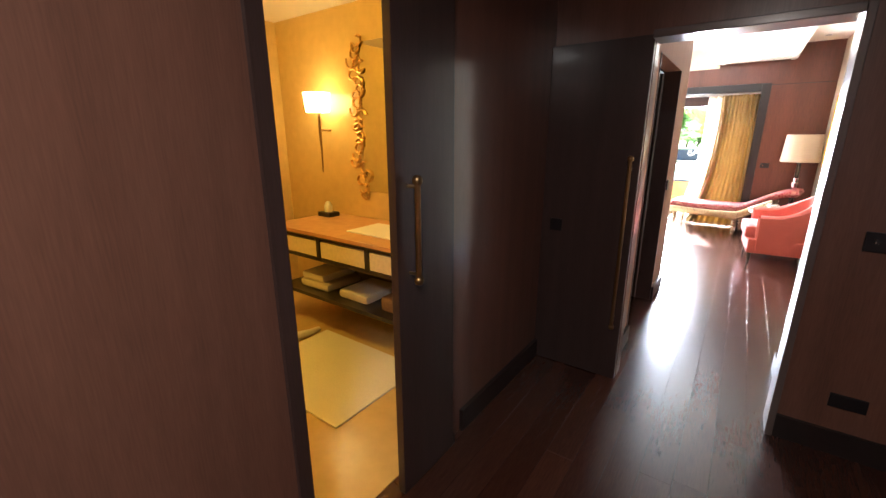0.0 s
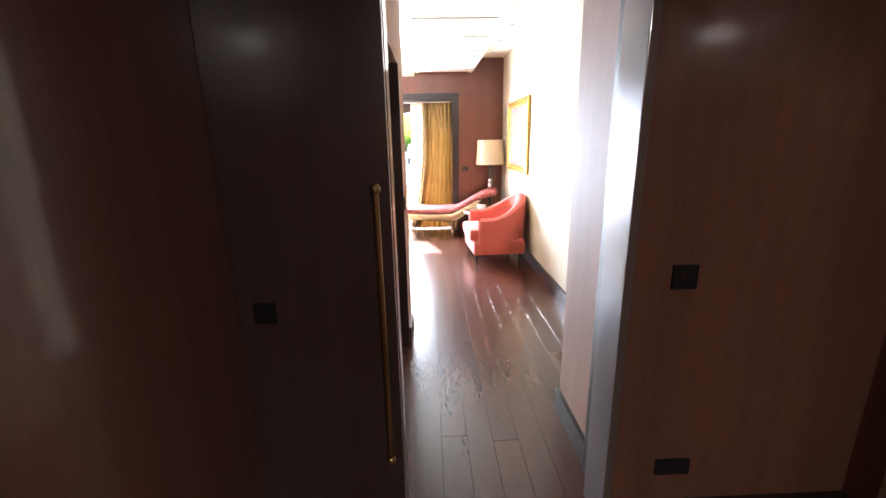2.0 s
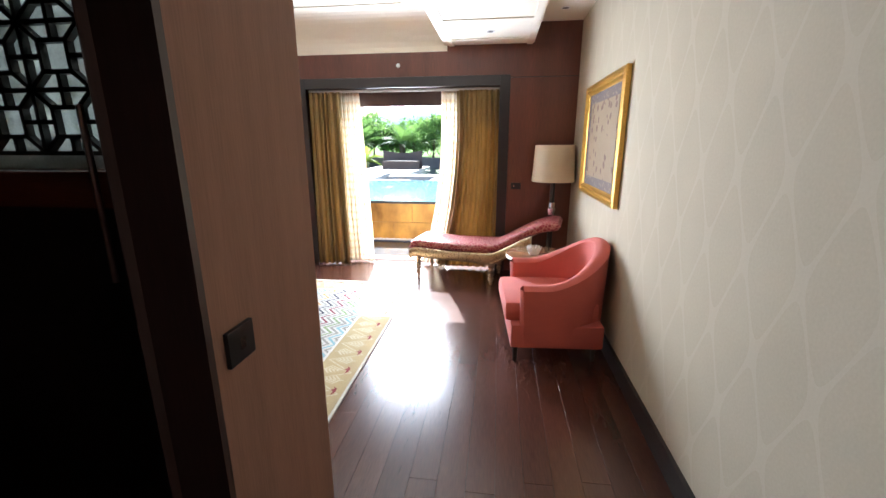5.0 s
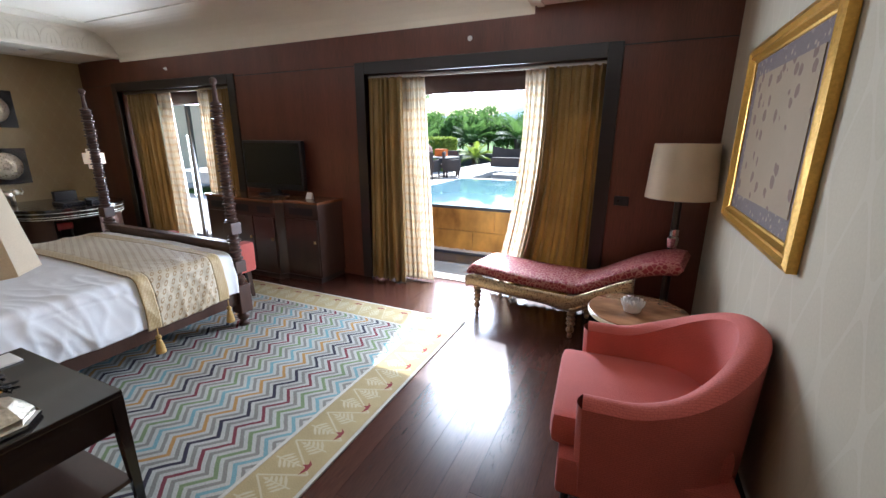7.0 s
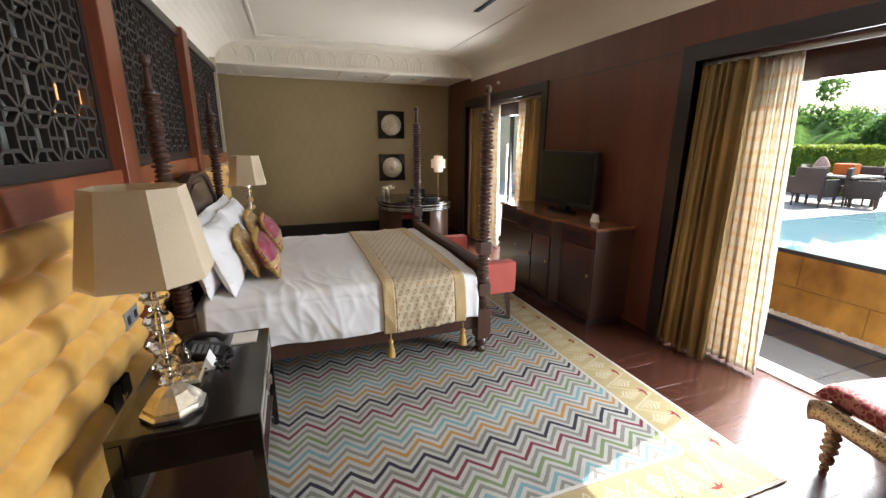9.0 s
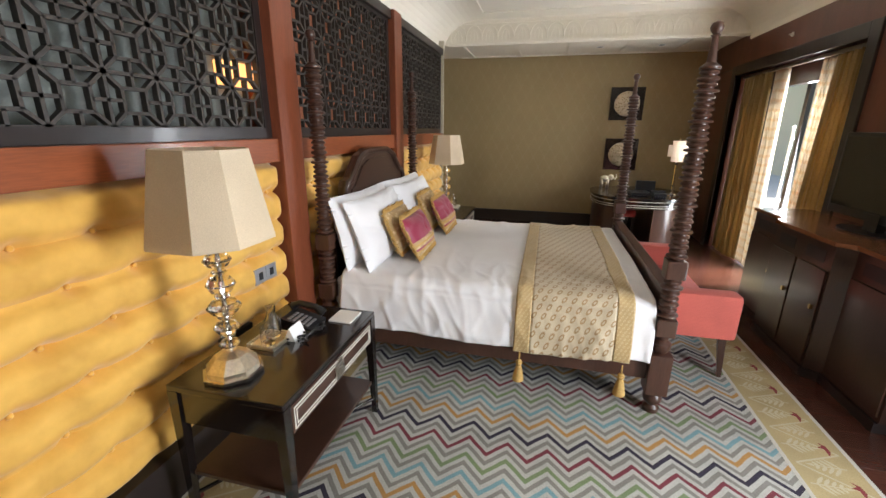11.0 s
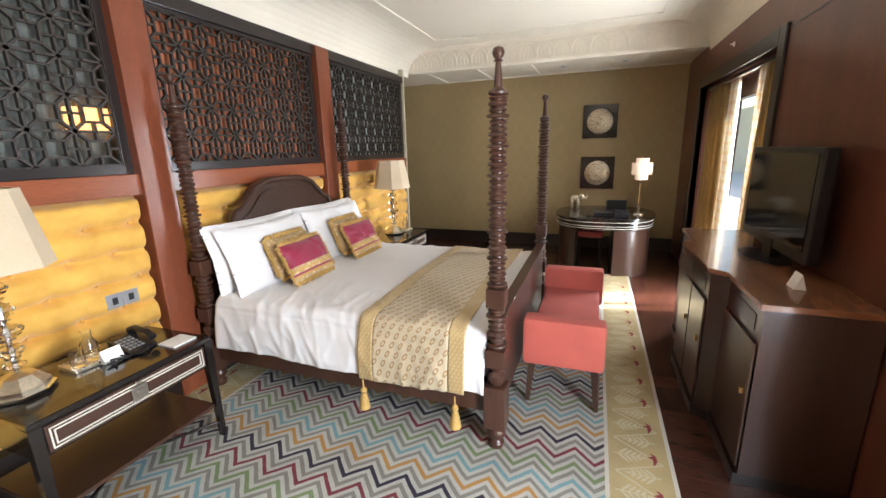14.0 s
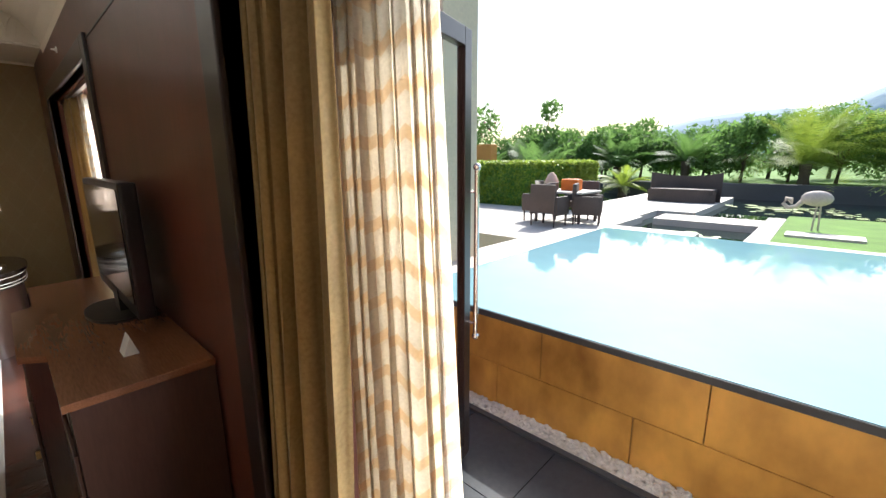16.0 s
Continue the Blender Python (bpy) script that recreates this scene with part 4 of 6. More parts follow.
def crystal_lamp(x, y, z):
    l = thing("table_lamp", x, y, z, "crystal table lamp with a cream panelled shade", "lamp", "bedside lamps")
    m = pose(x, y, z)
    part("base_plate", lathe([(0.105, 0), (0.115, 0.006), (0.115, 0.018), (0.1, 0.022)], 8, m), CHROME, l)
    b = part("base", lathe([(0.1, 0.022), (0.1, 0.04), (0.06, 0.085), (0.018, 0.1)], 8, m), SILVER, l, "faceted mirrored base")
    part("stem", lathe([(0.009, 0.09), (0.009, 0.56)], 10, m), CHROME, l, smooth=True)
    for zc, r, h in ((0.13, 0.04, 0.016), (0.165, 0.028, 0.014), (0.2, 0.048, 0.025), (0.245, 0.03, 0.012), (0.285, 0.062, 0.03), (0.33, 0.028, 0.012), (0.375, 0.052, 0.036), (0.425, 0.028, 0.01), (0.47, 0.05, 0.028)):
        part("crystal", lathe([(0.012, zc - h), (r * 0.75, zc - h * 0.7), (r, zc), (r * 0.75, zc + h * 0.7), (0.012, zc + h)], 12, m), CRYSTAL, l, "cut crystal disc")
    part("collar", lathe([(0.05, 0.525), (0.05, 0.531), (0.014, 0.533), (0.014, 0.56)], 16, m), CHROME, l)
    bm = bmesh.new()
    loops = []
    for r, zz in ((0.186, 0.552), (0.19, 0.55), (0.19, 0.558), (0.14, 0.862), (0.14, 0.87), (0.136, 0.87), (0.184, 0.562)):
        c = r * 0.5
        loops.append([bm.verts.new(m @ Vector((px, py, zz))) for px, py in ((r, -c), (r, c), (c, r), (-c, r), (-r, c), (-r, -c), (-c, -r), (c, -r))])
    for p, q in zip(loops, loops[1:]):
        for k in range(8):
            bm.faces.new((p[k], p[(k + 1) % 8], q[(k + 1) % 8], q[k]))
    part("shade", bm, CREAMSHADE, l, "cream panelled shade with cut corners")
    return l


crystal_lamp(-2.49, 0.34, 0.634)
crystal_lamp(-6.02, 0.36, 0.634)

# things on the nightstands
ph = thing("telephone", -2.94, 0.36, 0.634, "black corded desk telephone on the nightstand", "telephone")
bm = bmesh.new()
prism([(0.3, 0.636), (0.46, 0.636), (0.46, 0.65), (0.3, 0.69)], -3.0, -2.86, "x", bm)
part("body", bm, BLACKP, ph)
part("handset", tube([(-2.985, 0.29, 0.7), (-2.985, 0.33, 0.72), (-2.985, 0.42, 0.71), (-2.985, 0.46, 0.68)], [0.022, 0.016, 0.016, 0.022], 10), BLACKP, ph, smooth=True)
keys = bmesh.new()
for i in range(4):
    for j in range(5):
        zz = 0.691 - (0.33 + j * 0.024 - 0.3) * 0.25
        box(keys, -2.955 + i * 0.022, -2.94 + i * 0.022, 0.325 + j * 0.024, 0.34 + j * 0.024, zz - 0.006, zz + 0.002)
part("keypad", keys, GREYP, ph, "pale keys")
part("cord", tube([(-2.86 + 0.1 * math.sin(k * 0.35) + 0.012 * math.cos(k * 2.5), 0.44 + 0.05 * math.sin(k * 0.5) + 0.012 * math.sin(k * 2.5), 0.643 + 0.004 * (k % 2)) for k in range(40)], 0.005, 5), BLACKP, ph)
nc = tagged(link("note_pad", B((-3.12, -2.99, 0.48, 0.6, 0.635, 0.643), bevel=0.001), WHITEP), "white note pad lying on the nightstand", "note pad")
tc = tagged(link("tent_card", prism([(0.38, 0.635), (0.44, 0.635), (0.412, 0.7)], -2.85, -2.76, "x"), WHITEP), "small folded white card beside the telephone", "card")


def carafe_set(x, y, z):
    tr = thing("crystal_tray", x, y, z, "cut crystal tray standing on the nightstand", "tray")
    bm = B((x - 0.08, x + 0.08, y - 0.07, y + 0.07, z, z + 0.012), bevel=0.003)
    for k in range(10):
        for j in (-1, 1):
            bmesh.ops.create_icosphere(bm, subdivisions=1, radius=0.008, matrix=Matrix.Translation((x - 0.072 + k * 0.016, y + j * 0.066, z + 0.016)))
            bmesh.ops.create_icosphere(bm, subdivisions=1, radius=0.008, matrix=Matrix.Translation((x + j * 0.076, y - 0.063 + k * 0.014, z + 0.016)))
    part("plate", bm, SILVER, tr)
    for dx, dy, r, h in ((-0.03, -0.01, 0.036, 0.15), (0.04, 0.015, 0.03, 0.085)):
        g = thing("carafe" if h > 0.1 else "tumbler", x + dx, y + dy, z + 0.012, "clear glass bedside carafe" if h > 0.1 else "clear ribbed glass tumbler", "glass")
        prof = [(r * 0.9, 0.001), (r, 0.02), (r, h * 0.55), (r * (0.55 if h > 0.1 else 1), h * 0.75), (r * (0.6 if h > 0.1 else 1.02), h), (r * (0.52 if h > 0.1 else 0.94), h), (r * (0.48 if h > 0.1 else 0.9), h * 0.75), (r * 0.9, h * 0.5), (r * 0.88, 0.012), (0.001, 0.01)]
        part("body", lathe(prof, 16, pose(x + dx, y + dy, z + 0.012)), CRYSTAL, g, smooth=True)


carafe_set(-2.74, 0.33, 0.634)
carafe_set(-6.24, 0.4, 0.634)
so = thing("wall_socket", -3.14, 0.03, 0.76, "grey metal double switch plate on the padded wall", "socket")
for a in (-3.22, -3.13):
    part("plate", B((a, a + 0.088, 0.0, 0.036, 0.76, 0.845), bevel=0.003), GREYP, so)
    part("insert", B((a + 0.03, a + 0.058, 0.036, 0.04, 0.782, 0.822)), BLACKP, so)
so = thing("wall_socket", -2.87, 0.03, 0.48, "black double power socket on the padded wall", "socket")
for a in (-2.98, -2.87):
    part("plate", B((a, a + 0.1, 0.0, 0.034, 0.48, 0.58), bevel=0.003), BLACKP, so)

# ---- bench at the foot of the bed ----
bench = thing("bench", -4.62, 2.47, 0, "coral upholstered bench with low arms on dark tapered legs", "bench")
part("seat", B((-5.22, -4.02, 2.27, 2.7, 0.3, 0.43), bevel=0.025), CORAL, bench, smooth=True)
for a, b in ((-4.12, -3.98), (-5.26, -5.12)):
    part("arm", B((a, b, 2.25, 2.73, 0.3, 0.6), bevel=0.03), CORAL, bench, smooth=True)
for lx, sx in ((-5.2, 1), (-4.04, -1)):
    for ly, sy in ((2.28, 1), (2.7, -1)):
        part("leg", tube([(lx + sx * 0.03, ly + sy * 0.02, 0.31), (lx, ly, 0.014)], [0.034, 0.018], 4), WALNUT, bench)

# ---- television cabinet and television ----
tvc = thing("tv_cabinet", -4.56, 3.5, 0, "dark walnut television cabinet with a lighter stepped top", "cabinet")
front = [(-3.66, 3.755), (-3.66, 3.32), (-4.16, 3.32), (-4.22, 3.24), (-4.92, 3.24), (-4.98, 3.32), (-5.47, 3.32), (-5.47, 3.755)]
part("top", prism(front, 0.9, 0.927), TOPWOOD, tvc, "polished brown wooden top")
inner = [(-3.675, 3.755), (-3.675, 3.338), (-4.165, 3.338), (-4.225, 3.258), (-4.915, 3.258), (-4.975, 3.338), (-5.455, 3.338), (-5.455, 3.755)]
part("body", prism(inner, 0.06, 0.9), WALNUT, tvc)
part("plinth", prism([(a * 1.0, b - 0.02) for a, b in inner], 0.0, 0.06), EBONY, tvc)
for a, b, y in ((-4.15, -3.69, 3.338), (-4.56, -4.24, 3.258), (-4.9, -4.58, 3.258), (-5.44, -4.99, 3.338)):
    part("niche", B((a + 0.06, b - 0.06, y - 0.003, y - 0.001, 0.77, 0.85)), BLACKP, tvc, "dark ventilation slot")
    d = part("door", B((a, b, y - 0.014, y - 0.0015, 0.09, 0.73), bevel=0.003), WALNUT, tvc)
    part("handle", B((b - 0.05, b - 0.03, y - 0.03, y - 0.014, 0.46, 0.49), bevel=0.002), BRASS, d)
tv = thing("television", -4.57, 3.62, 0.927, "black flat screen television on a low stand", "television")
part("stand", prism([(-4.57 + 0.22 * math.cos(k * math.pi / 12), 3.6 + 0.12 * math.sin(k * math.pi / 12)) for k in range(24)], 0.927, 0.94), BLACKP, tv)
part("neck", B((-4.63, -4.51, 3.61, 3.66, 0.94, 1.05)), BLACKP, tv)
part("case", B((-5.05, -4.1, 3.615, 3.68, 0.995, 1.575), bevel=0.012), BLACKP, tv)
part("screen", B((-5.015, -4.135, 3.611, 3.615, 1.06, 1.545)), SCREEN, tv, "dark glossy screen")
tagged(link("tent_card", prism([(3.52, 0.927), (3.57, 0.927), (3.548, 1.0)], -4.0, -3.92, "x"), WHITEP), "small folded white card on the cabinet", "card")

# ---- desk and its things ----
desk = thing("desk", -7.55, 2.75, 0, "dark oval writing desk with pale inlaid bands", "desk")
oval = lambda rx, ry, p=2.6: [(-7.55 + rx * math.copysign(abs(math.cos(k * math.pi / 24)) ** (2 / p), math.cos(k * math.pi / 24)), 2.75 + ry * math.copysign(abs(math.sin(k * math.pi / 24)) ** (2 / p), math.sin(k * math.pi / 24))) for k in range(48)]
part("top", prism(oval(0.63, 0.62), 0.715, 0.74), BLACKLAC, desk, smooth=True)
part("apron", prism(oval(0.61, 0.6), 0.6, 0.715), BLACKLAC, desk, smooth=True)
for z in (0.615, 0.642, 0.69):
    part("inlay", prism(oval(0.613, 0.603), z, z + 0.006), INLAY, desk, "pale inlaid line", True)
for y0, y1 in ((2.87, 3.34), (2.16, 2.41)):
    pts = [(x, min(max(y, y0), y1)) for x, y in oval(0.57, 0.57)]
    pts = [p for k, p in enumerate(pts) if math.dist(p, pts[k - 1]) > 0.004]
    part("pedestal", prism(pts, 0.0, 0.6), WALNUT, desk, "curved dark wooden pedestal", True)
ch = thing("desk_chair", -7.6, 2.58, 0, "low red upholstered desk chair tucked under the desk", "chair")
part("seat", B((-7.8, -7.4, 2.42, 2.76, 0.4, 0.5), bevel=0.03), shade("red_leather", (0.3, 0.015, 0.02), 0.4), ch)
for lx in (-7.77, -7.43):
    for ly in (2.45, 2.73):
        part("leg", tube([(lx, ly, 0), (lx, ly, 0.41)], 0.018, 6), EBONY, ch)
dl = thing("desk_lamp", -7.42, 3.16, 0.74, "slim crystal desk lamp with a layered white shade", "lamp")
m = pose(-7.42, 3.16, 0.74) @ Matrix.Diagonal((1, 1, 1.1, 1))
part("base", lathe([(0.07, 0), (0.07, 0.015), (0.02, 0.03)], 16, m), CHROME, dl)
part("stem", lathe([(0.016, 0.03), (0.014, 0.1), (0.017, 0.12), (0.012, 0.36), (0.018, 0.38), (0.01, 0.42)], 8, m), CHROME, dl)
LAMPLIT = glow("lit_lamp_shade", (1.0, 0.8, 0.62), 0.1)
sh = part("shade", lathe([(0.075, 0.4), (0.075, 0.64)], 20, m), LAMPLIT, dl, "softly lit inner shade")
part("outer_shade", lathe([(0.12, 0.46), (0.12, 0.59)], 20, m), LAMPLIT, sh, "wider outer shade drum")
part("finial", lathe([(0.006, 0.64), (0.01, 0.66), (0.003, 0.68)], 8, m), BRASS, dl)
el = tagged(link("elephant_figurine", bmesh.new(), SILVER), "small silver elephant figurine on the desk", "figurine")
bm = bmesh.new()
for (dx, dy, dz), (rx, ry, rz) in (((0, 0, 0.13), (0.05, 0.075, 0.05)), ((0, 0.085, 0.155), (0.036, 0.04, 0.042)), ((0.04, 0.07, 0.155), (0.008, 0.03, 0.036)), ((-0.04, 0.07, 0.155), (0.008, 0.03, 0.036))):
    bmesh.ops.create_uvsphere(bm, u_segments=14, v_segments=8, radius=1, matrix=Matrix.Translation((-7.93 + dx, 2.36 + dy, 0.74 + dz)) @ Matrix.Diagonal((rx, ry, rz, 1)))
for dx in (-0.027, 0.027):
    for dy in (-0.045, 0.04):
        tube([(-7.93 + dx, 2.36 + dy, 0.741), (-7.93 + dx, 2.36 + dy, 0.86)], [0.018, 0.02], 8, bm)
tube([(-7.93, 2.475, 0.89), (-7.93, 2.505, 0.87), (-7.93, 2.52, 0.9), (-7.93, 2.51, 0.94)], [0.018, 0.013, 0.01, 0.007], 8, bm)
bm.to_mesh(el.data)
el.data.polygons.foreach_set("use_smooth", [True] * len(el.data.polygons))
bm.free()
tagged(link("leather_folder", B((-7.5, -7.22, 2.62, 2.86, 0.74, 0.775), bevel=0.004), BLACKP), "black leather desk folder lying closed", "folder")
tagged(link("stationery_box", B((-7.86, -7.8, 2.78, 3.04, 0.74, 0.87), bevel=0.004), BLACKP), "black upright stationery rack at the back of the desk", "stationery rack")
tagged(link("desk_telephone", B((-7.27, -7.12, 2.88, 3.03, 0.74, 0.785), (-7.26, -7.22, 2.87, 3.04, 0.785, 0.81), bevel=0.006), BLACKP), "black telephone on the desk", "telephone")

# ---- wall plaques ----
for z in (0.954, 1.722):
    pl = thing("wall_plaque", -8.58, 2.633, z, "black square plaque with a hammered silver disc", "wall plaque", "silver disc plaques")
    part("backing", B((-8.584, -8.55, 2.387, 2.88, z, z + 0.49), bevel=0.003), BLACKLAC, pl)
    bm = lathe([(0.185, 0.0), (0.185, 0.012), (0.175, 0.02), (0.12, 0.035), (0.06, 0.045), (0.001, 0.05)], 40, pose(-8.55, 2.633, z + 0.245, 0, 90, 0))
    for k in range(12):
        a = k * math.pi / 6
        for rad, size in ((0.1, 0.026), (0.15, 0.014)):
            bmesh.ops.create_icosphere(bm, subdivisions=2, radius=size, matrix=Matrix.Translation((-8.55 + 0.052 - rad * 0.22, 2.633 + rad * math.cos(a + rad * 2.6), z + 0.245 + rad * math.sin(a + rad * 2.6))) @ Matrix.Diagonal((0.5, 1, 1, 1)))
    bmesh.ops.create_icosphere(bm, subdivisions=2, radius=0.05, matrix=Matrix.Translation((-8.502, 2.633, z + 0.245)) @ Matrix.Diagonal((0.4, 1, 1, 1)))
    part("disc", bm, SILVERDISC, pl, "domed hammered silver disc", True)

# ---- armchair ----
ax, ay = -0.4, 1.81
arm = thing("armchair", ax, ay, 0, "coral upholstered tub armchair with a curved back", "armchair", rz=0)
MA = pose(ax, ay, 0, 0, 0, -86) @ Matrix.Diagonal((1.14, 1.12, 1.04, 1))      # the chair's front is its -y before this turn


def shell(u, v, out):
    """Wrap-round back: u round the chair, v up."""
    a = (u - 0.5) * 2
    s = abs(a)
    w, d = (0.37, 0.36) if out else (0.275, 0.265)
    if s < 0.62:
        k = a / 0.62 * math.pi / 2
        x, y = w * math.sin(k), (d if out else d) * math.cos(k) - 0.02
    else:
        q = (s - 0.62) / 0.38
        x, y = math.copysign(w, a), -0.02 - q * 0.25
    rise = 0.565 + 0.255 * (0.5 + 0.5 * math.cos(min(1, s / 0.8) * math.pi))
    lo = 0.15 if out else 0.3
    taper = 1 - (0.06 if out else 0.02) * (1 - v)
    return MA @ Vector((x * taper, y * taper, lo + (rise - lo) * v))


bm = bmesh.new()
NU, NV = 48, 10
sheet(NU, NV, lambda u, v: shell(u, v, True), bm)
sheet(NU, NV, lambda u, v: shell(u, v, False), bm)


def rim(u, v):
    a, b = shell(u, 1, True), shell(u, 1, False)
    p = a.lerp(b, v)
    p.z += 0.03 * math.sin(math.pi * v)
    return p


sheet(NU, 6, rim, bm)
for e in (0.0, 1.0):
    sheet(6, NV, lambda u, v, e=e: shell(e, v, True).lerp(shell(e, v, False), u) + MA.to_3x3() @ Vector((0, -0.02 * math.sin(math.pi * u), 0)), bm)
bmesh.ops.remove_doubles(bm, verts=bm.verts, dist=0.0005)
bmesh.ops.recalc_face_normals(bm, faces=bm.faces)
part("shell", bm, CORAL, arm, "curved upholstered back and arms", True)
bm = B((-0.345, 0.345, -0.34, 0.26, 0.13, 0.305), bevel=0.02)
bm.transform(MA)
part("seat_base", bm, CORAL, arm, smooth=True)
bm = B((-0.28, 0.28, -0.38, 0.24, 0.3, 0.45), bevel=0.04)
bm.transform(MA)
part("seat_cushion", bm, CORAL, arm, smooth=True)
for lx, ly in ((-0.28, -0.3), (0.28, -0.3), (-0.26, 0.22), (0.26, 0.22)):
    part("leg", tube([MA @ Vector((lx * 0.98, ly, 0.14)), MA @ Vector((lx * 1.03, ly, 0))], [0.024, 0.015], 8), EBONY, arm)

# ---- side table with its bowl ----
st = thing("side_table", -0.46, 2.72, 0, "round side table with a brown marble top", "side table")
m = pose(-0.46, 2.72, 0)
part("top", lathe([(0.3, 0.485), (0.31, 0.49), (0.31, 0.51), (0.3, 0.515)], 40, m), MARBLE, st, "polished brown marble top", True)
part("rim", lathe([(0.312, 0.475), (0.316, 0.48), (0.316, 0.5), (0.312, 0.505)], 40, m), SILVER, st)
part("pedestal", lathe([(0.2, 0), (0.2, 0.02), (0.05, 0.05), (0.035, 0.25), (0.05, 0.45), (0.15, 0.484)], 24, m), EBONY, st, smooth=True)
bw = thing("lotus_bowl", -0.5, 2.66, 0.515, "white porcelain lotus-shaped bowl on the side table", "bowl")
part("cup", lathe([(0.03, 0.0), (0.05, 0.01), (0.062, 0.05), (0.055, 0.05), (0.04, 0.015), (0.001, 0.012)], 20, pose(-0.5, 2.66, 0.515)), PORCELAIN, bw, smooth=True)
for ring, n, r, h in ((0, 10, 0.075, 0.085), (1, 10, 0.055, 0.095)):
    for k in range(n):
        mm = pose(-0.5, 2.66, 0.517, 0, 0, (k + 0.5 * ring) * 360 / n)
        def petal(u, v, mm=mm, r=r, h=h):
            wv = 0.024 * math.sin(math.pi * (0.18 + 0.82 * v)) ** 0.7 * (2 * u - 1)
            return mm @ Vector((0.03 + (r - 0.03) * math.sin(v * 1.7) - 0.012 * (2 * u - 1) ** 2, wv, h * v))
        part("petal", sheet(4, 6, petal), PORCELAIN, bw, smooth=True)

# ---- chaise longue ----
CH = pose(-0.98, 3.42, 0, 0, 0, -11)
cha = thing("chaise_longue", -0.98, 3.42, 0, "carved silver-gilt chaise longue in red leopard cloth", "chaise longue")


def chaise_line(x):
    """Height of the seat along its length."""
    if x < -0.82:
        return 0.43 - 0.6 * (x + 0.82) ** 2 * 8
    if x < 0.1:
        return 0.43 - 0.015 * math.sin((x + 0.82) / 0.92 * math.pi)
    k = min(1, (x - 0.1) / 0.72)
    return 0.43 + 0.3 * math.sin(k * math.pi / 2) ** 1.3


def chaise_pad(u, v):
    x = -0.92 + 1.72 * u
    a = v * 2 * math.pi
    z = chaise_line(x)
    t = 0.06 * min(1, u / 0.02, (1 - u) / 0.02 + 0.02)
    cy, cz = math.cos(a), math.sin(a)
    y = 0.26 * math.copysign(abs(cy) ** 0.35, cy)
    return CH @ Vector((x + (0.04 if u > 0.98 else 0), y, z + t * math.copysign(abs(cz) ** 0.6, cz)))


part("cushion", sheet(60, 28, chaise_pad), LEOPARD, cha, "red cushion with a woven leopard pattern", True)
for s in (-1, 1):
    def side(u, v, s=s):
        x = -0.9 + 1.45 * u
        z = chaise_line(x) - 0.05 - 0.09 * v - 0.03 * math.exp(-((x - 0.05) / 0.12) ** 2) * v
        return CH @ Vector((x, s * (0.262 + 0.012 * math.sin(v * math.pi)), z))
    rail = part("side_rail", sheet(60, 5, side), CARVED, cha, "carved silvered rail", True)
    sol = rail.modifiers.new("thick", "SOLIDIFY")
    sol.thickness = 0.03
    gems = bmesh.new()
    for k in range(18):
        x = -0.8 + k * 0.06
        c = CH @ Vector((x, s * 0.282, chaise_line(x) - 0.1))
        bmesh.ops.create_icosphere(gems, subdivisions=1, radius=0.016, matrix=Matrix.Translation(c) @ CH.to_3x3().to_4x4() @ Matrix.Diagonal((1, 0.4, 1, 1)))
    part("beading", gems, BRASS, rail, "row of raised gilt lozenges")
for s in (-1, 1):
    coil = [CH @ Vector((0.1 + 0.42 * k / 10, s * 0.276, chaise_line(0.1 + 0.42 * k / 10) - 0.16 + 0.05 * k / 10)) for k in range(11)]
    part("scroll", tube(coil, [0.03 - 0.0012 * k for k in range(11)], 8), CARVED, cha, "carved scroll under the raised back", True)
for lx in (-0.8, 0.1):
    for ly in (-0.235, 0.235):
        lm = CH @ pose(lx, ly, 0)
        prof = [(0.012, 0.0), (0.02, 0.01), (0.02, 0.03), (0.012, 0.04), (0.03, 0.055), (0.034, 0.08), (0.022, 0.1), (0.022, 0.11)]
        for k in range(4):
            z = 0.11 + k * 0.04
            prof += [(0.024, z), (0.038, z + 0.014), (0.038, z + 0.026), (0.024, z + 0.038)]
        prof += [(0.03, 0.28), (0.042, 0.3), (0.045, 0.38)]
        part("leg", lathe(prof, 14, lm), CARVED, cha, "turned silvered leg", True)

# ---- floor lamp ----
fl = thing("floor_lamp", -0.25, 3.5, 0, "dark floor lamp with a wide cream drum shade", "lamp")
m = pose(-0.25, 3.5, 0)
part("base", lathe([(0.14, 0), (0.14, 0.02), (0.03, 0.035)], 24, m), EBONY, fl)
part("pole", lathe([(0.03, 0.03), (0.03, 0.75), (0.026, 1.2)], 12, m), EBONY, fl, smooth=True)
part("crystal_joint", lathe([(0.034, 0.78), (0.046, 0.86), (0.03, 0.88)], 8, m), CHROME, fl)
part("collar", lathe([(0.036, 0.88), (0.036, 0.93)], 12, m), CHROME, fl)
part("shade", lathe([(0.24, 1.175), (0.243, 1.175), (0.218, 1.58), (0.215, 1.58), (0.237, 1.18)], 40, m), CREAMSHADE, fl, "cream drum shade", True)

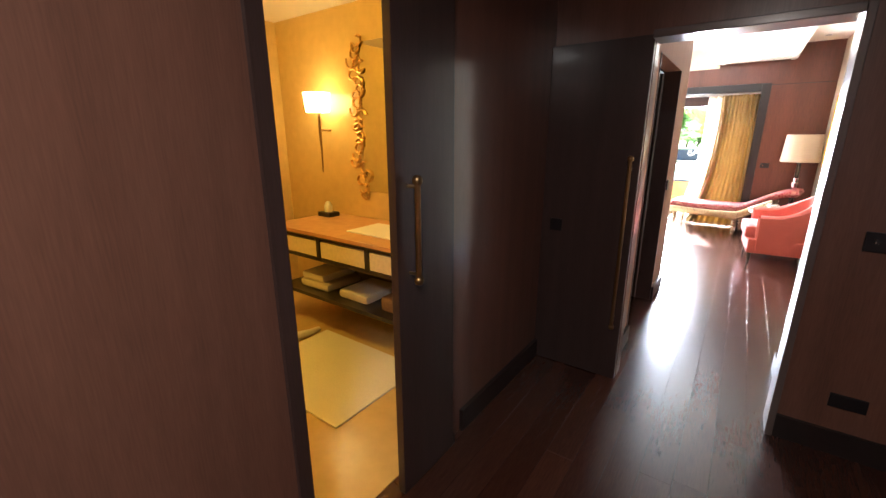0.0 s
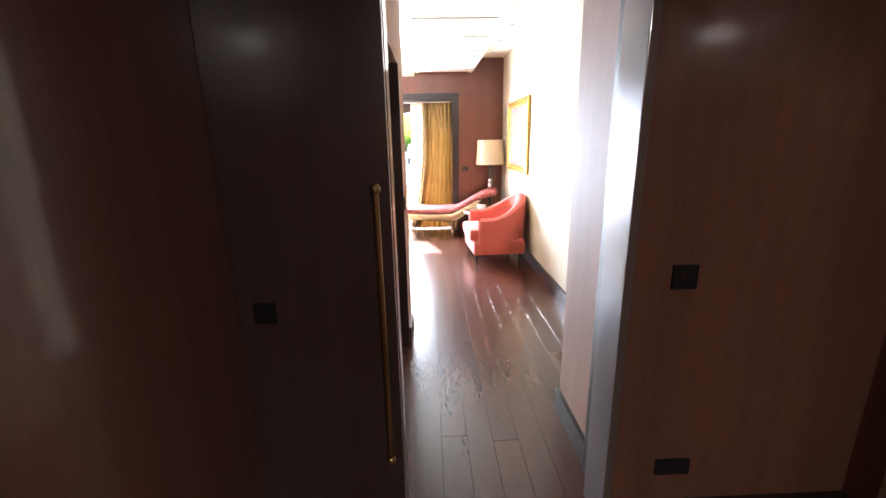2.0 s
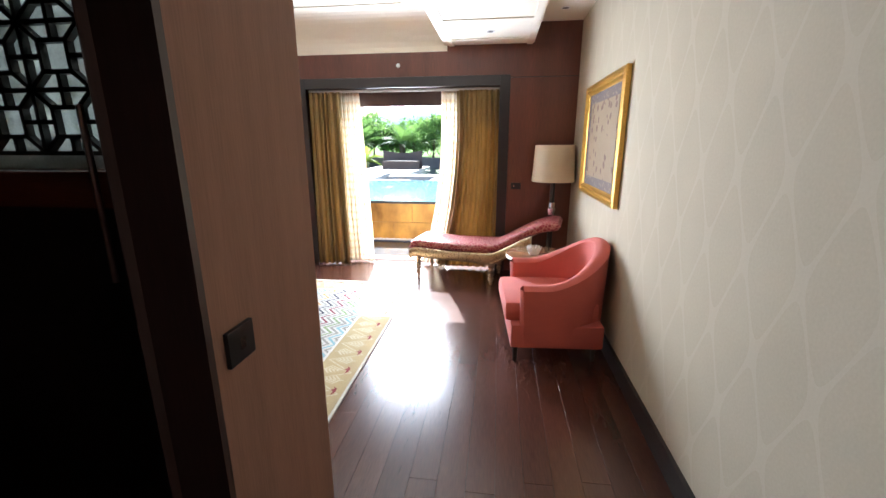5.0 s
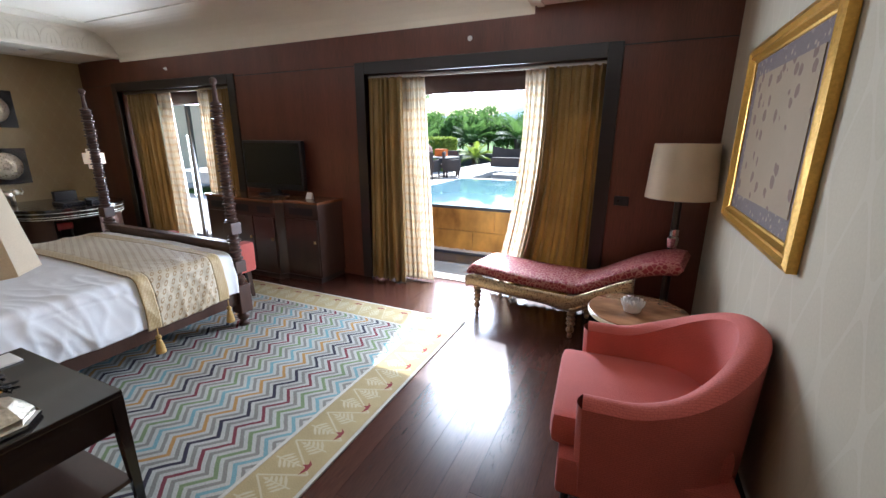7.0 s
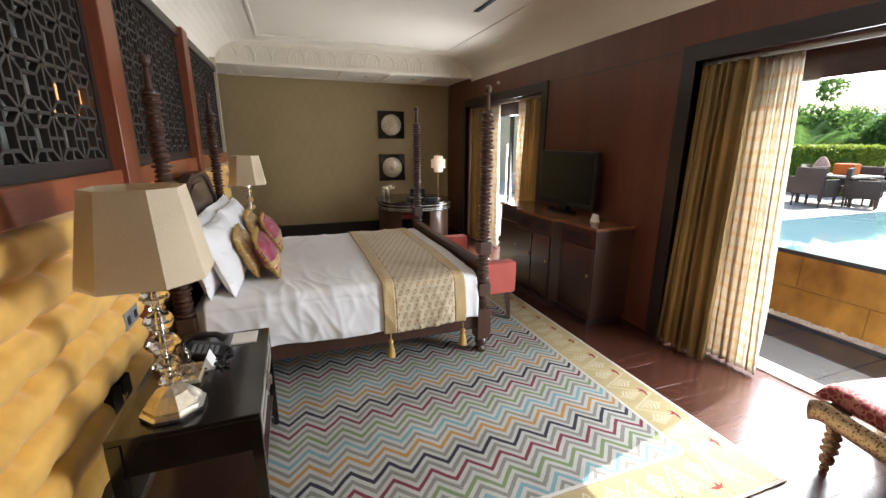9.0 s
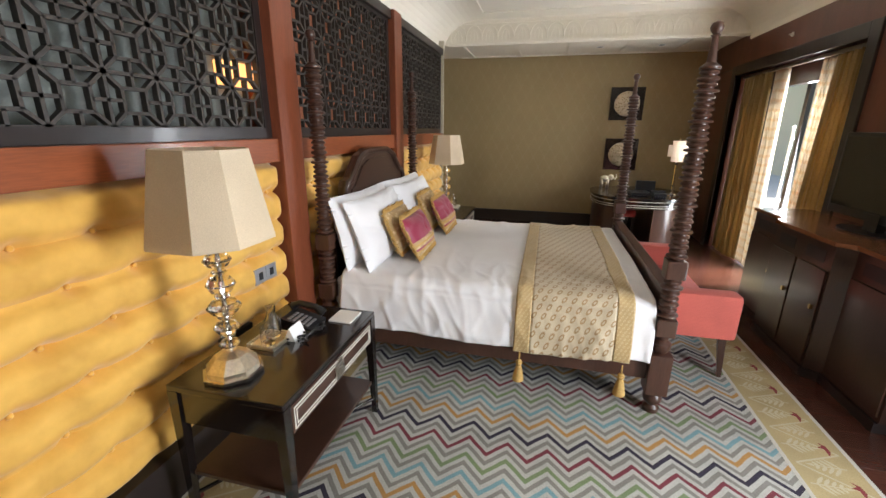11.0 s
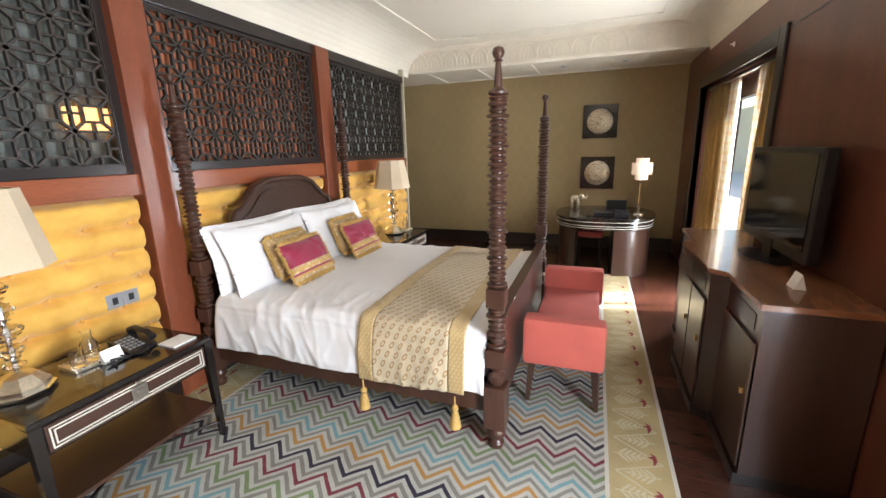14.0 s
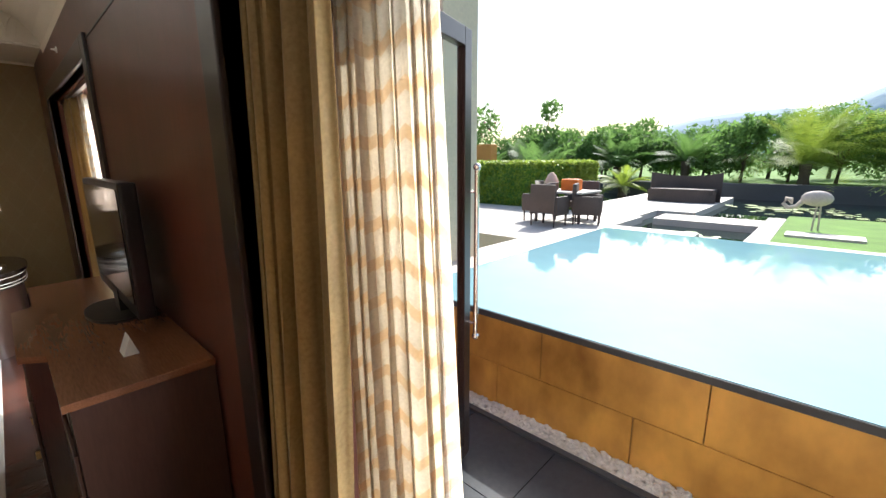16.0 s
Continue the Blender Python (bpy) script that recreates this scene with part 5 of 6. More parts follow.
# ---- picture ----
pic = thing("picture", 0, 2.385, 1.13, "embroidered textile picture in a gilded frame", "picture")
py0, py1, pz0, pz1 = 1.73, 3.04, 1.128, 2.118
fw = 0.085
prof = [(0, 0.0), (0, 0.035), (0.025, 0.045), (0.04, 0.03), (0.06, 0.04), (0.075, 0.02), (0.085, 0.015), (0.085, 0.0)]
bm = bmesh.new()
loops = []
for d, h in prof:
    loops.append([bm.verts.new((-0.004 - h, a, b)) for a, b in ((py0 + d, pz0 + d), (py1 - d, pz0 + d), (py1 - d, pz1 - d), (py0 + d, pz1 - d))])
for a, b in zip(loops, loops[1:]):
    for k in range(4):
        bm.faces.new((a[k], a[(k + 1) % 4], b[(k + 1) % 4], b[k]))
bmesh.ops.recalc_face_normals(bm, faces=bm.faces)
part("frame", bm, GILT, pic, "stepped gilded frame")
part("backing", B((-0.012, -0.004, py0 + 0.05, py1 - 0.05, pz0 + 0.05, pz1 - 0.05)), ARTBORDER, pic)
part("canvas", B((-0.016, -0.0125, py0 + 0.19, py1 - 0.19, pz0 + 0.17, pz1 - 0.17)), ARTCLOTH, pic, "faded beige embroidery with small figures")

# ---- curtains ----


def curtain(name, x0, x1, b0, b1, y, z0, z1, folds, depth, mat, label, seed, lean=0.0, flare=1.0):
    """A hanging with folds: x0 to x1 at the top, b0 to b1 at the hem."""
    rnd = random.Random(seed)
    ph = [rnd.uniform(0, 6.3) for _ in range(4)]
    def f(u, v):
        k = (1 - v) ** flare
        x = (x0 + (x1 - x0) * u) * (1 - k) + (b0 + (b1 - b0) * u) * k
        w = folds * 2 * math.pi * (u + 0.02 * math.sin(3 * v + ph[1]) + 0.05 * noise.noise(Vector((u * 4, v * 0.8, seed + 5))))
        amp = depth * (0.65 + 0.5 * (1 - v)) * (0.75 + 0.4 * math.sin(5 * u + ph[2]) + 0.35 * noise.noise(Vector((u * 6, v * 1.5, seed))))
        yy = y + amp * (math.sin(w + ph[0]) + 0.25 * math.sin(2.3 * w + ph[3] + v)) - lean * (1 - v) ** 1.3
        return Vector((x + 0.012 * math.sin(w * 2 + ph[1]) * (1 - v * 0.5), yy, z0 + (z1 - z0) * v))
    t = thing(name, (b0 + b1) / 2, y, z0, label, "curtain", "window curtains")
    ob = part("cloth", sheet(int(folds * 18), 48, f), mat, t, smooth=True)
    sd = ob.modifiers.new("thick", "SOLIDIFY")
    sd.thickness = 0.003
    bm = bmesh.new()
    for k in range(int(folds) + 1):
        x = x0 + (x1 - x0) * k / max(1, int(folds))
        box(bm, x - 0.006, x + 0.006, y - 0.004, y + 0.004, z1, z1 + 0.02)
    part("hook_row", bm, STEEL, t)["kind"] = "stuff"


GL, SL = "gold slubbed silk curtain drawn to the side of the opening", "sheer cream curtain with a woven gold zigzag"
curtain("curtain", -3.28, -2.87, -3.3, -2.82, 3.82, 0.02, TOP - 0.03, 6, 0.04, GOLDCURTAIN, GL, 1, 0.07)
curtain("sheer_curtain", -3.0, -2.66, -2.98, -2.54, 3.92, 0.02, TOP - 0.03, 7, 0.028, SHEER, SL, 2)
curtain("curtain", -1.4, W1[1], -1.66, W1[1] + 0.01, 3.83, 0.03, TOP - 0.03, 8, 0.058, GOLDCURTAIN, GL, 3, 0.05, 2.6)
curtain("sheer_curtain", -1.6, -1.36, -1.88, -1.58, 3.9, 0.03, TOP - 0.03, 5, 0.026, SHEER, SL, 4, 0.0, 2.6)
curtain("curtain", -7.64, -6.98, -7.64, -6.98, 3.86, 0.02, TOP - 0.03, 7, 0.042, GOLDCURTAIN, GL, 5)
curtain("sheer_curtain", -7.0, -6.7, -7.0, -6.62, 3.9, 0.02, TOP - 0.03, 6, 0.026, SHEER, SL, 6)
curtain("curtain", -5.88, W2[1] - 0.02, -5.92, W2[1] - 0.02, 3.86, 0.02, TOP - 0.03, 7, 0.038, GOLDCURTAIN, GL, 7)
curtain("sheer_curtain", -6.12, -5.86, -6.08, -5.9, 3.9, 0.02, TOP - 0.03, 5, 0.026, SHEER, SL, 8)


def glass_door(hx, hy, w, turn, label):
    d = thing("garden_door", hx, hy, 0.012, label, "door", "glazed garden doors")
    m = pose(hx, hy, 0, 0, 0, turn)
    for name, b, mt in (("stile", (0, 0.07, -0.022, 0.022, 0.015, 2.24), EBONY), ("stile", (w - 0.07, w, -0.022, 0.022, 0.015, 2.24), EBONY), ("rail", (0.07, w - 0.07, -0.022, 0.022, 0.015, 0.1), EBONY), ("rail", (0.07, w - 0.07, -0.022, 0.022, 2.16, 2.24), EBONY)):
        bm = B(b, bevel=0.003)
        bm.transform(m)
        part(name, bm, mt, d)
    bm = B((0.07, w - 0.07, -0.005, 0.005, 0.1, 2.16))
    bm.transform(m)
    part("pane", bm, PANE, d).visible_shadow = False
    bm = tube([m @ Vector((w - 0.035, -0.07, 0.75)), m @ Vector((w - 0.035, -0.07, 1.62))], 0.013, 12)
    for z in (0.82, 1.5):
        tube([m @ Vector((w - 0.035, -0.02, z)), m @ Vector((w - 0.035, -0.07, z))], 0.007, 8, bm)
    for z in (0.75, 1.62):
        bmesh.ops.create_uvsphere(bm, u_segments=12, v_segments=8, radius=0.02, matrix=Matrix.Translation(m @ Vector((w - 0.035, -0.07, z))))
    part("handle", bm, CHROME, d, "long polished steel pull handle", True)


glass_door(-3.2, 4.2, 0.72, 104, "dark framed glass garden door standing open")
glass_door(-5.4, 4.14, 0.95, 180, "dark framed glass garden door, slid partly open")
glass_door(-7.64, 4.14, 0.95, 0, "dark framed glass garden door, slid partly open")

# ---- small wall fittings ----
def switch(name, x0, x1, y0, y1, z0, z1, label, dots):
    s = thing(name, (x0 + x1) / 2, (y0 + y1) / 2, z0, label, "switch")
    part("plate", B((x0, x1, y0, y1, z0, z1), bevel=0.002), BLACKP, s)
    part("marks", dots, CHROME, s)


switch("light_switch", -0.72, -0.6, WY - 0.012, WY, 1.05, 1.13, "black switch plate on the mahogany wall", B((-0.69, -0.68, WY - 0.014, WY - 0.012, 1.08, 1.1)))
switch("light_switch", -0.45, -0.36, -2.342, -2.33, 1.06, 1.15, "black switch plate beside the doorway", B((-0.42, -0.413, -2.345, -2.342, 1.1, 1.105), (-0.405, -0.398, -2.345, -2.342, 1.1, 1.105), (-0.42, -0.413, -2.345, -2.342, 1.115, 1.12)))
switch("light_switch", -1.5, -1.488, -0.7 + 0.1, -0.5, 1.08, 1.17, "black switch plate on the corridor wall", B((-1.488, -1.485, -0.56, -0.54, 1.11, 1.14)))
for x in (-2.1, -6.5):
    s = thing("sprinkler", x, WY, 2.5, "small white wall sprinkler above the window", "sprinkler", "wall sprinklers")
    part("rose", lathe([(0.022, 0), (0.024, 0.008), (0.008, 0.012), (0.006, 0.035)], 14, pose(x, WY, 2.5, 90, 0, 0)), WHITEP, s)
for x, y, z in ((-0.26, 3.3, 2.915), (-0.26, 2.5, 2.915), (-0.26, 1.7, 2.915), (-1.0, 3.2, 2.7), (-8.0, 2.9, 2.7), (-8.0, 2.1, 2.7), (-4.2, 1.9, 3.0)):
    s = thing("downlight", x, y, z, "small round recessed downlight, unlit", "downlight", "recessed downlights")
    part("ring", lathe([(0.05, -0.004), (0.05, 0), (0.035, 0)], 20, pose(x, y, z - 0.002)), WHITEP, s)
    part("aperture", lathe([(0.034, -0.005), (0.034, -0.002)], 20, pose(x, y, z - 0.001)), BLACKP, s)
s = thing("air_vent", -4.0, 2.9, 2.996, "long dark slot diffuser in the ceiling", "vent")
part("slot", B((-5.2, -3.6, 2.78, 2.83, 2.985, 2.996)), BLACKP, s)

# ---- foyer and corridor ----
DOORDARK = shade("dark_door_wood", (0.055, 0.034, 0.03), 0.3, 0, 30, 0.25, 0.04, (8, 8, 0.4), coat=0.15)


def bar_handle(parent, p0, p1, off, r=0.011):
    a, b, o = Vector(p0), Vector(p1), Vector(off)
    bm = tube([a + o, b + o], r, 12)
    for k in (0.06, 0.94):
        q = a.lerp(b, k)
        tube([q, q + o], r * 0.6, 8, bm)
    for q in (a + o, b + o):
        bmesh.ops.create_uvsphere(bm, u_segments=12, v_segments=8, radius=r * 1.7, matrix=Matrix.Translation(q))
    return part("handle", bm, BRASS, parent, "long aged brass pull handle", True)


sd = tagged(thing("door_1", -1.9, -2.28, 0, "dark wooden sliding door pushed open beside the doorway", "door"), kind="structure")
part("leaf", B((-2.0, -1.432, -2.3, -2.262, 0.004, 2.09), bevel=0.003), DOORDARK, sd)
bar_handle(sd, (-1.475, -2.3, 0.39), (-1.475, -2.3, 1.44), (0, -0.045, 0))
part("stop", B((-1.94, -1.86, -2.303, -2.3, 0.96, 1.04)), BLACKP, sd)
POLISHED = shade("polished_jamb", (0.16, 0.13, 0.12), 0.28, 0.2, 40, 0.1, 0.02, (1, 1, 6), coat=0.6)
df = tagged(thing("door_frame", -1.03, -2.3, 0, "polished dark frame of the corridor doorway", "door frame"), kind="structure")
part("jamb", B((-0.632, -0.6, -2.36, -2.17, 0, 2.1), bevel=0.004), POLISHED, df)
part("jamb", B((-1.45, -1.432, -2.25, -2.14, 0, 2.07)), POLISHED, df)
part("head", B((-1.432, -0.632, -2.36, -2.17, 2.06, 2.1), bevel=0.004), POLISHED, df)
part("pocket_lining", B((-0.58, -0.552, -2.17, -2.02, 0, 2.9)), LATTICEWOOD, df)
setting("baseboard_foyer", B((-0.6, 0.4, -2.352, -2.33, 0, 0.13), (-2.0, -1.978, -3.3, -2.3, 0, 0.13)), EBONY, "dark wooden skirting board in the foyer", "baseboard")
sk = thing("floor_socket", -0.35, -2.35, 0.24, "black power socket low on the foyer wall", "socket")
part("plate", B((-0.42, -0.28, -2.342, -2.33, 0.26, 0.33), bevel=0.002), BLACKP, sk)
mi = thing("standing_mirror", 0.33, -2.75, 0, "tall mirror in a silver inlaid frame leaning in the foyer", "mirror")
part("frame", B((0.33, 0.38, -3.15, -2.5, 0.0, 0.08), (0.33, 0.38, -2.57, -2.5, 0.08, 1.8), (0.33, 0.38, -3.15, -3.08, 0.08, 1.8), (0.33, 0.38, -3.15, -2.5, 1.8, 1.88), bevel=0.006), CARVED, mi, "silver inlaid frame")
part("mirror_pane", B((0.35, 0.36, -3.08, -2.57, 0.08, 1.8)), shade("mirror", (0.85, 0.85, 0.85), 0.03, 1, 10, 0.01, 0), mi)
# bathroom sliding door
bd = tagged(thing("door_2", -1.97, -3.5, 0, "dark sliding bathroom door pushed partly open", "door"), kind="structure")
part("leaf", B((-1.998, -1.96, -3.8, -3.42, 0.004, 2.15), bevel=0.003), DOORDARK, bd)
bar_handle(bd, (-1.96, -3.73, 1.02), (-1.96, -3.73, 1.41), (0.045, 0, 0), 0.012)
part("lower_stop", B((-1.985, -1.965, -3.42, -3.4, 0.0, 0.06)), EBONY, bd)
part("frame", B((-2.13, -1.985, -4.29, -4.24, 0, 2.15), (-2.13, -1.985, -4.29, -3.42, 2.12, 2.17)), DOORDARK, bd)
# side room door
M3 = pose(-1.625, -0.66, 0, 0, 0, 135)
d3 = tagged(thing("door_3", -1.625, -0.66, 0, "dark wooden side room door standing open", "door"), kind="structure")
bm = B((0, 0.52, -0.02, 0.02, 0.006, 2.09), bevel=0.003)
bm.transform(M3)
part("leaf", bm, DOORDARK, d3)
bm = tube([M3 @ Vector((0.46, 0.06, 1.2)), M3 @ Vector((0.46, 0.06, 1.7))], 0.009, 10)
part("handle", bm, STEEL, d3, "slim steel pull handle")
bm = B((0.35, 0.42, 0.021, 0.03, 1.0, 1.1))
bm.transform(M3)
part("lock_plate", bm, STEEL, d3)
part("frame", B((-1.63, -1.495, -0.66, -0.64, 0, 2.1), (-1.63, -1.495, -1.68, -1.66, 0, 2.1)), DOORDARK, d3)

# made-up fixture round the added foyer fill lamp
cl = thing("added_ceiling_light", -0.9, -5.5, 2.58, "flat square fixture added for the unseen foyer fill light", "ceiling light")
part("frame", B((-1.1, -0.7, -5.7, -5.66, 2.585, 2.6), (-1.1, -0.7, -5.34, -5.3, 2.585, 2.6), (-1.1, -1.06, -5.66, -5.34, 2.585, 2.6), (-0.74, -0.7, -5.66, -5.34, 2.585, 2.6)), STEEL, cl)
part("diffuser", B((-1.06, -0.74, -5.66, -5.34, 2.59, 2.6)), glow("fill_light_glow", (1, 0.86, 0.7), 1.0), cl)

# ---- bathroom ----
van = thing("vanity", -3.3, -2.65, 0, "dark vanity stand with a warm stone top and open shelf", "vanity")
VT = shade("honey_stone", (0.55, 0.3, 0.12), 0.25, 0, 14, 0.15, 0.03)
part("top", B((-4.1, -2.4, -3.02, -2.352, 0.83, 0.86), bevel=0.003), VT, van, "honey coloured stone top")
part("frame", B((-4.07, -2.43, -3.0, -2.36, 0.8, 0.83)), EBONY, van)
for k in range(3):
    a = -4.02 + k * 0.53
    part("drawer", B((a, a + 0.49, -2.995, -2.5, 0.66, 0.79), bevel=0.003), shade("cream_lacquer", (0.7, 0.6, 0.42), 0.3) if k == 0 else bpy.data.materials["cream_lacquer"], van, "cream drawer front")
    part("divider", B((a - 0.045, a - 0.005, -3.0, -2.94, 0.64, 0.8)), EBONY, van)
part("rail", B((-4.07, -2.43, -3.0, -2.36, 0.63, 0.655)), EBONY, van)
part("shelf", B((-4.07, -2.43, -3.0, -2.36, 0.3, 0.33)), EBONY, van)
for lx in (-4.07, -2.48):
    for ly in (-3.0, -2.41):
        part("leg", B((lx, lx + 0.045, ly, ly + 0.045, 0.006, 0.8)), EBONY, van)
bs = tagged(link("washbasin", B((-3.35, -2.9, -2.85, -2.5, 0.86, 0.868), bevel=0.004), PORCELAIN), "white inset washbasin in the stone top", "basin")
tap = thing("tap", -3.1, -2.42, 0.86, "polished chrome basin tap", "tap")
part("spout", tube([(-3.1, -2.42, 0.86), (-3.1, -2.42, 0.98), (-3.1, -2.46, 1.02), (-3.1, -2.55, 1.0)], 0.014, 10), CHROME, tap, smooth=True)
TOWEL = shade("white_towel", (0.72, 0.68, 0.6), 0.95, 0, 160, 0.08, 0.8)
for x, w, n in ((-3.72, 0.36, 2), (-3.25, 0.32, 1)):
    for k in range(n):
        tagged(link("folded_towel", B((x - w / 2 + 0.03 * k, x + w / 2 - 0.05 * k, -2.92, -2.55, 0.33 + 0.07 * k, 0.398 + 0.07 * k), bevel=0.03), TOWEL, smooth=True), "folded white towel on the vanity shelf", "towel", "folded towels")
bk = tagged(link("woven_basket", B((-2.95, -2.65, -2.92, -2.6, 0.33, 0.44), bevel=0.03), shade("wicker", (0.25, 0.14, 0.06), 0.8, 0, 90, 0.4, 1.0)), "small brown basket on the vanity shelf", "basket")
jar = thing("tissue_box", -3.98, -2.5, 0.86, "small dark tray with a white jar on the vanity", "jar")
part("tray", B((-4.06, -3.9, -2.56, -2.44, 0.86, 0.9), bevel=0.004), EBONY, jar)
part("jar", lathe([(0.035, 0.9), (0.04, 0.95), (0.02, 0.99), (0.001, 1.0)], 14, pose(-3.98, -2.5, 0)), PORCELAIN, jar, smooth=True)
mr = thing("wall_mirror", -3.15, -2.35, 1.05, "ornate mirror in a curling gilt frame", "mirror")
part("pane", B((-3.62, -2.7, -2.362, -2.354, 1.1, 2.3)), bpy.data.materials["mirror"], mr)
rnd = random.Random(3)
for s in (-1, 1):
    bm = bmesh.new()
    for k in range(24):
        cx, cz = -3.16 + s * 0.5 + rnd.uniform(-0.08, 0.06) * s, 1.08 + k * 0.054
        a0 = rnd.uniform(0, 6)
        tube([(cx + 0.06 * math.cos(a0 + q * 0.6) * (1 - q / 14), -2.372, cz + 0.06 * math.sin(a0 + q * 0.6) * (1 - q / 14)) for q in range(9)], 0.011, 6, bm)
    part("scrollwork", bm, GILT, mr, "curling gilt scrollwork")
sc = thing("wall_sconce", -4.05, -2.36, 1.6, "lit wall lamp with a warm half-round shade", "lamp")
part("shade", lathe([(0.1, 1.77), (0.115, 1.93)], 20, pose(-4.05, -2.48, 0)), glow("bath_sconce_shade", (1, 0.68, 0.25), 1.4), sc)
part("arm", tube([(-4.05, -2.352, 1.62), (-4.05, -2.47, 1.62)], 0.01, 8), BRASS, sc)
part("stem", tube([(-4.05, -2.47, 1.25), (-4.05, -2.47, 1.77)], [0.006, 0.016], 8), BRASS, sc)
lamp("bathroom_light", "POINT", pose(-3.4, -3.9, 2.5), 4.6, (1, 0.6, 0.07), (0.08,))
MATC = shade("bath_mat_cotton", (0.75, 0.7, 0.62), 0.95, 0, 90, 0.06, 0.6)
bmx = thing("bath_mat", -3.1, -3.3, 0.006, "white cotton bath mat with one rumpled edge", "bath mat")
part("mat", B((-3.55, -2.55, -3.7, -2.95, 0.006, 0.018), bevel=0.004), MATC, bmx)
part("fold", tube([(-3.6, -3.62 + 0.09 * k, 0.035 + 0.01 * math.sin(k * 1.7)) for k in range(8)], [0.02, 0.03, 0.026, 0.034, 0.028, 0.035, 0.03, 0.02], 8), MATC, bmx, smooth=True)

# ---- terrace and pool ----
DARKTILE = shade("dark_terrace_tile", (0.045, 0.05, 0.055), 0.25, 0, 30, 0.15, 0.04)
PALESTONE = shade("pale_paving", (0.55, 0.5, 0.44), 0.6, 0, 30, 0.1, 0.15)
RUST = shade("rusty_slab", (0.42, 0.17, 0.022), 0.42, 0, 5, 0.5, 0.15, (1, 1, 0.6), 1.3, second=(0.6, 0.33, 0.07))
DARKSTONE = shade("dark_coping", (0.06, 0.065, 0.07), 0.4, 0, 30, 0.2, 0.1)
POOLW = shade("pool_water", (0.2, 0.36, 0.41), 0.03, 0, 3, 0.05, 0.0)
PONDW = shade("pond_water", (0.012, 0.025, 0.02), 0.03, 0, 3, 0.1, 0.0)
GRASS = shade("grass", (0.1, 0.2, 0.02), 0.9, 0, 80, 0.35, 0.8)
setting("ground", B((-600, 600, 4.2, 1500, -0.5, -0.07), (-600, 600, -600, -8, -0.5, -0.07)), GRASS, "grassy ground that runs to the horizon", "ground")
setting("terrace", B((-7.2, 6, OUT, 5.3, -0.07, -0.046)), JOINT, "terrace bed under the dark tiles", "terrace")
setting("kerb", B((-7.2, 6, 5.27, 5.31, -0.05, -0.01)), DARKSTONE, "thin dark stone edging before the gravel", "kerb")
pool = tagged(thing("pool", -0.5, 7.5, -0.07, "raised infinity pool with rust-coloured slab sides", "pool"), kind="structure")
part("core", B((-4.45, 6, 5.5, 9.5, -0.07, 0.6)), DARKSTONE, pool)
part("water", B((-4.45, 6, 5.46, 9.5, 0.6, 0.645)), POOLW, pool, "still pale blue water up to the edge")
part("lip", B((-4.45, 6, 5.452, 5.46, 0.6, 0.64)), DARKSTONE, pool)
x = -4.45
k = 0
while x < 2.5:
    for z0, z1, off in ((-0.05, 0.275, 0.0), (0.28, 0.6, 0.55)):
        a = x + off * 0.6
        part("slab", B((a, a + 0.895, 5.45, 5.5, z0, z1), bevel=0.003), RUST, pool)
    x += 0.9
# gravel
GRAVEL = shade("white_pebble", (0.75, 0.71, 0.62), 0.6, 0, 40, 0.25, 0.1)
rnd = random.Random(11)
verts, faces = [], []
for k in range(5200):
    cx, cy, cz, r = rnd.uniform(-4.6, 0.6), rnd.uniform(5.32, 5.45), -0.042 + rnd.uniform(0, 0.028), rnd.uniform(0.012, 0.022)
    a = rnd.uniform(0, 3)
    n = len(verts)
    for q in range(5):
        verts.append((cx + r * math.cos(a + q * 1.2566) * 1.2, cy + r * math.sin(a + q * 1.2566), cz))
    verts += [(cx, cy, cz + r * 0.7), (cx, cy, cz - r * 0.5)]
    for q in range(5):
        faces += [(n + q, n + (q + 1) % 5, n + 5), (n + (q + 1) % 5, n + q, n + 6)]
me = bpy.data.meshes.new("gravel")
me.from_pydata(verts, [], faces)
me.materials.append(GRAVEL)
me.polygons.foreach_set("use_smooth", [True] * len(me.polygons))
tagged(new("gravel", me), "strip of rounded white pebbles beside the pool", "gravel", "", "stuff")
setting("gravel_bed", B((-7.2, 6, 5.31, 5.45, -0.07, -0.03)), PALESTONE, "pebble bed beside the pool wall", "ground")

# ---- garden ----
GZ = 0.62
setting("pond", B((-14, 12, 9.5, 18.2, 0.2, 0.5)), PONDW, "dark still lily pond beyond the pool", "water")
deck = tagged(thing("garden_paving", -5, 11, 0.3, "pale stone decks and stepping paths over the pond", "paving"), kind="structure")
for b in ((-14, -4.5, 8.0, 11.4, 0.3, GZ), (-4.95, -4.45, 5.5, 9.5, 0.3, GZ + 0.03), (-4.5, -3.3, 9.5, 10.0, 0.3, GZ), (-6.2, -3.9, 12.6, 17.0, 0.3, GZ), (-6.4, -4.6, 11.4, 12.6, 0.3, GZ), (-4.3, -2.75, 11.3, 12.1, 0.3, GZ), (-2.75, -2.5, 9.65, 12.6, 0.3, GZ), (-2.5, -0.9, 9.65, 9.85, 0.3, GZ), (-0.95, -0.5, 9.6, 10.6, 0.3, GZ)):
    part("slab", B(b, bevel=0.01), PALESTONE, deck)
lawn = setting("lawn", B((-2.5, 9, 9.85, 13.2, 0.3, GZ - 0.01), (-14, -5.4, 11.4, 12.0, 0.3, GZ - 0.01)), GRASS, "clipped green lawn by the pond", "lawn")
setting("garden_wall", B((-14, 12, 18.0, 18.4, 0.2, 0.95)), DARKSTONE, "low dark stone wall at the end of the garden", "wall")
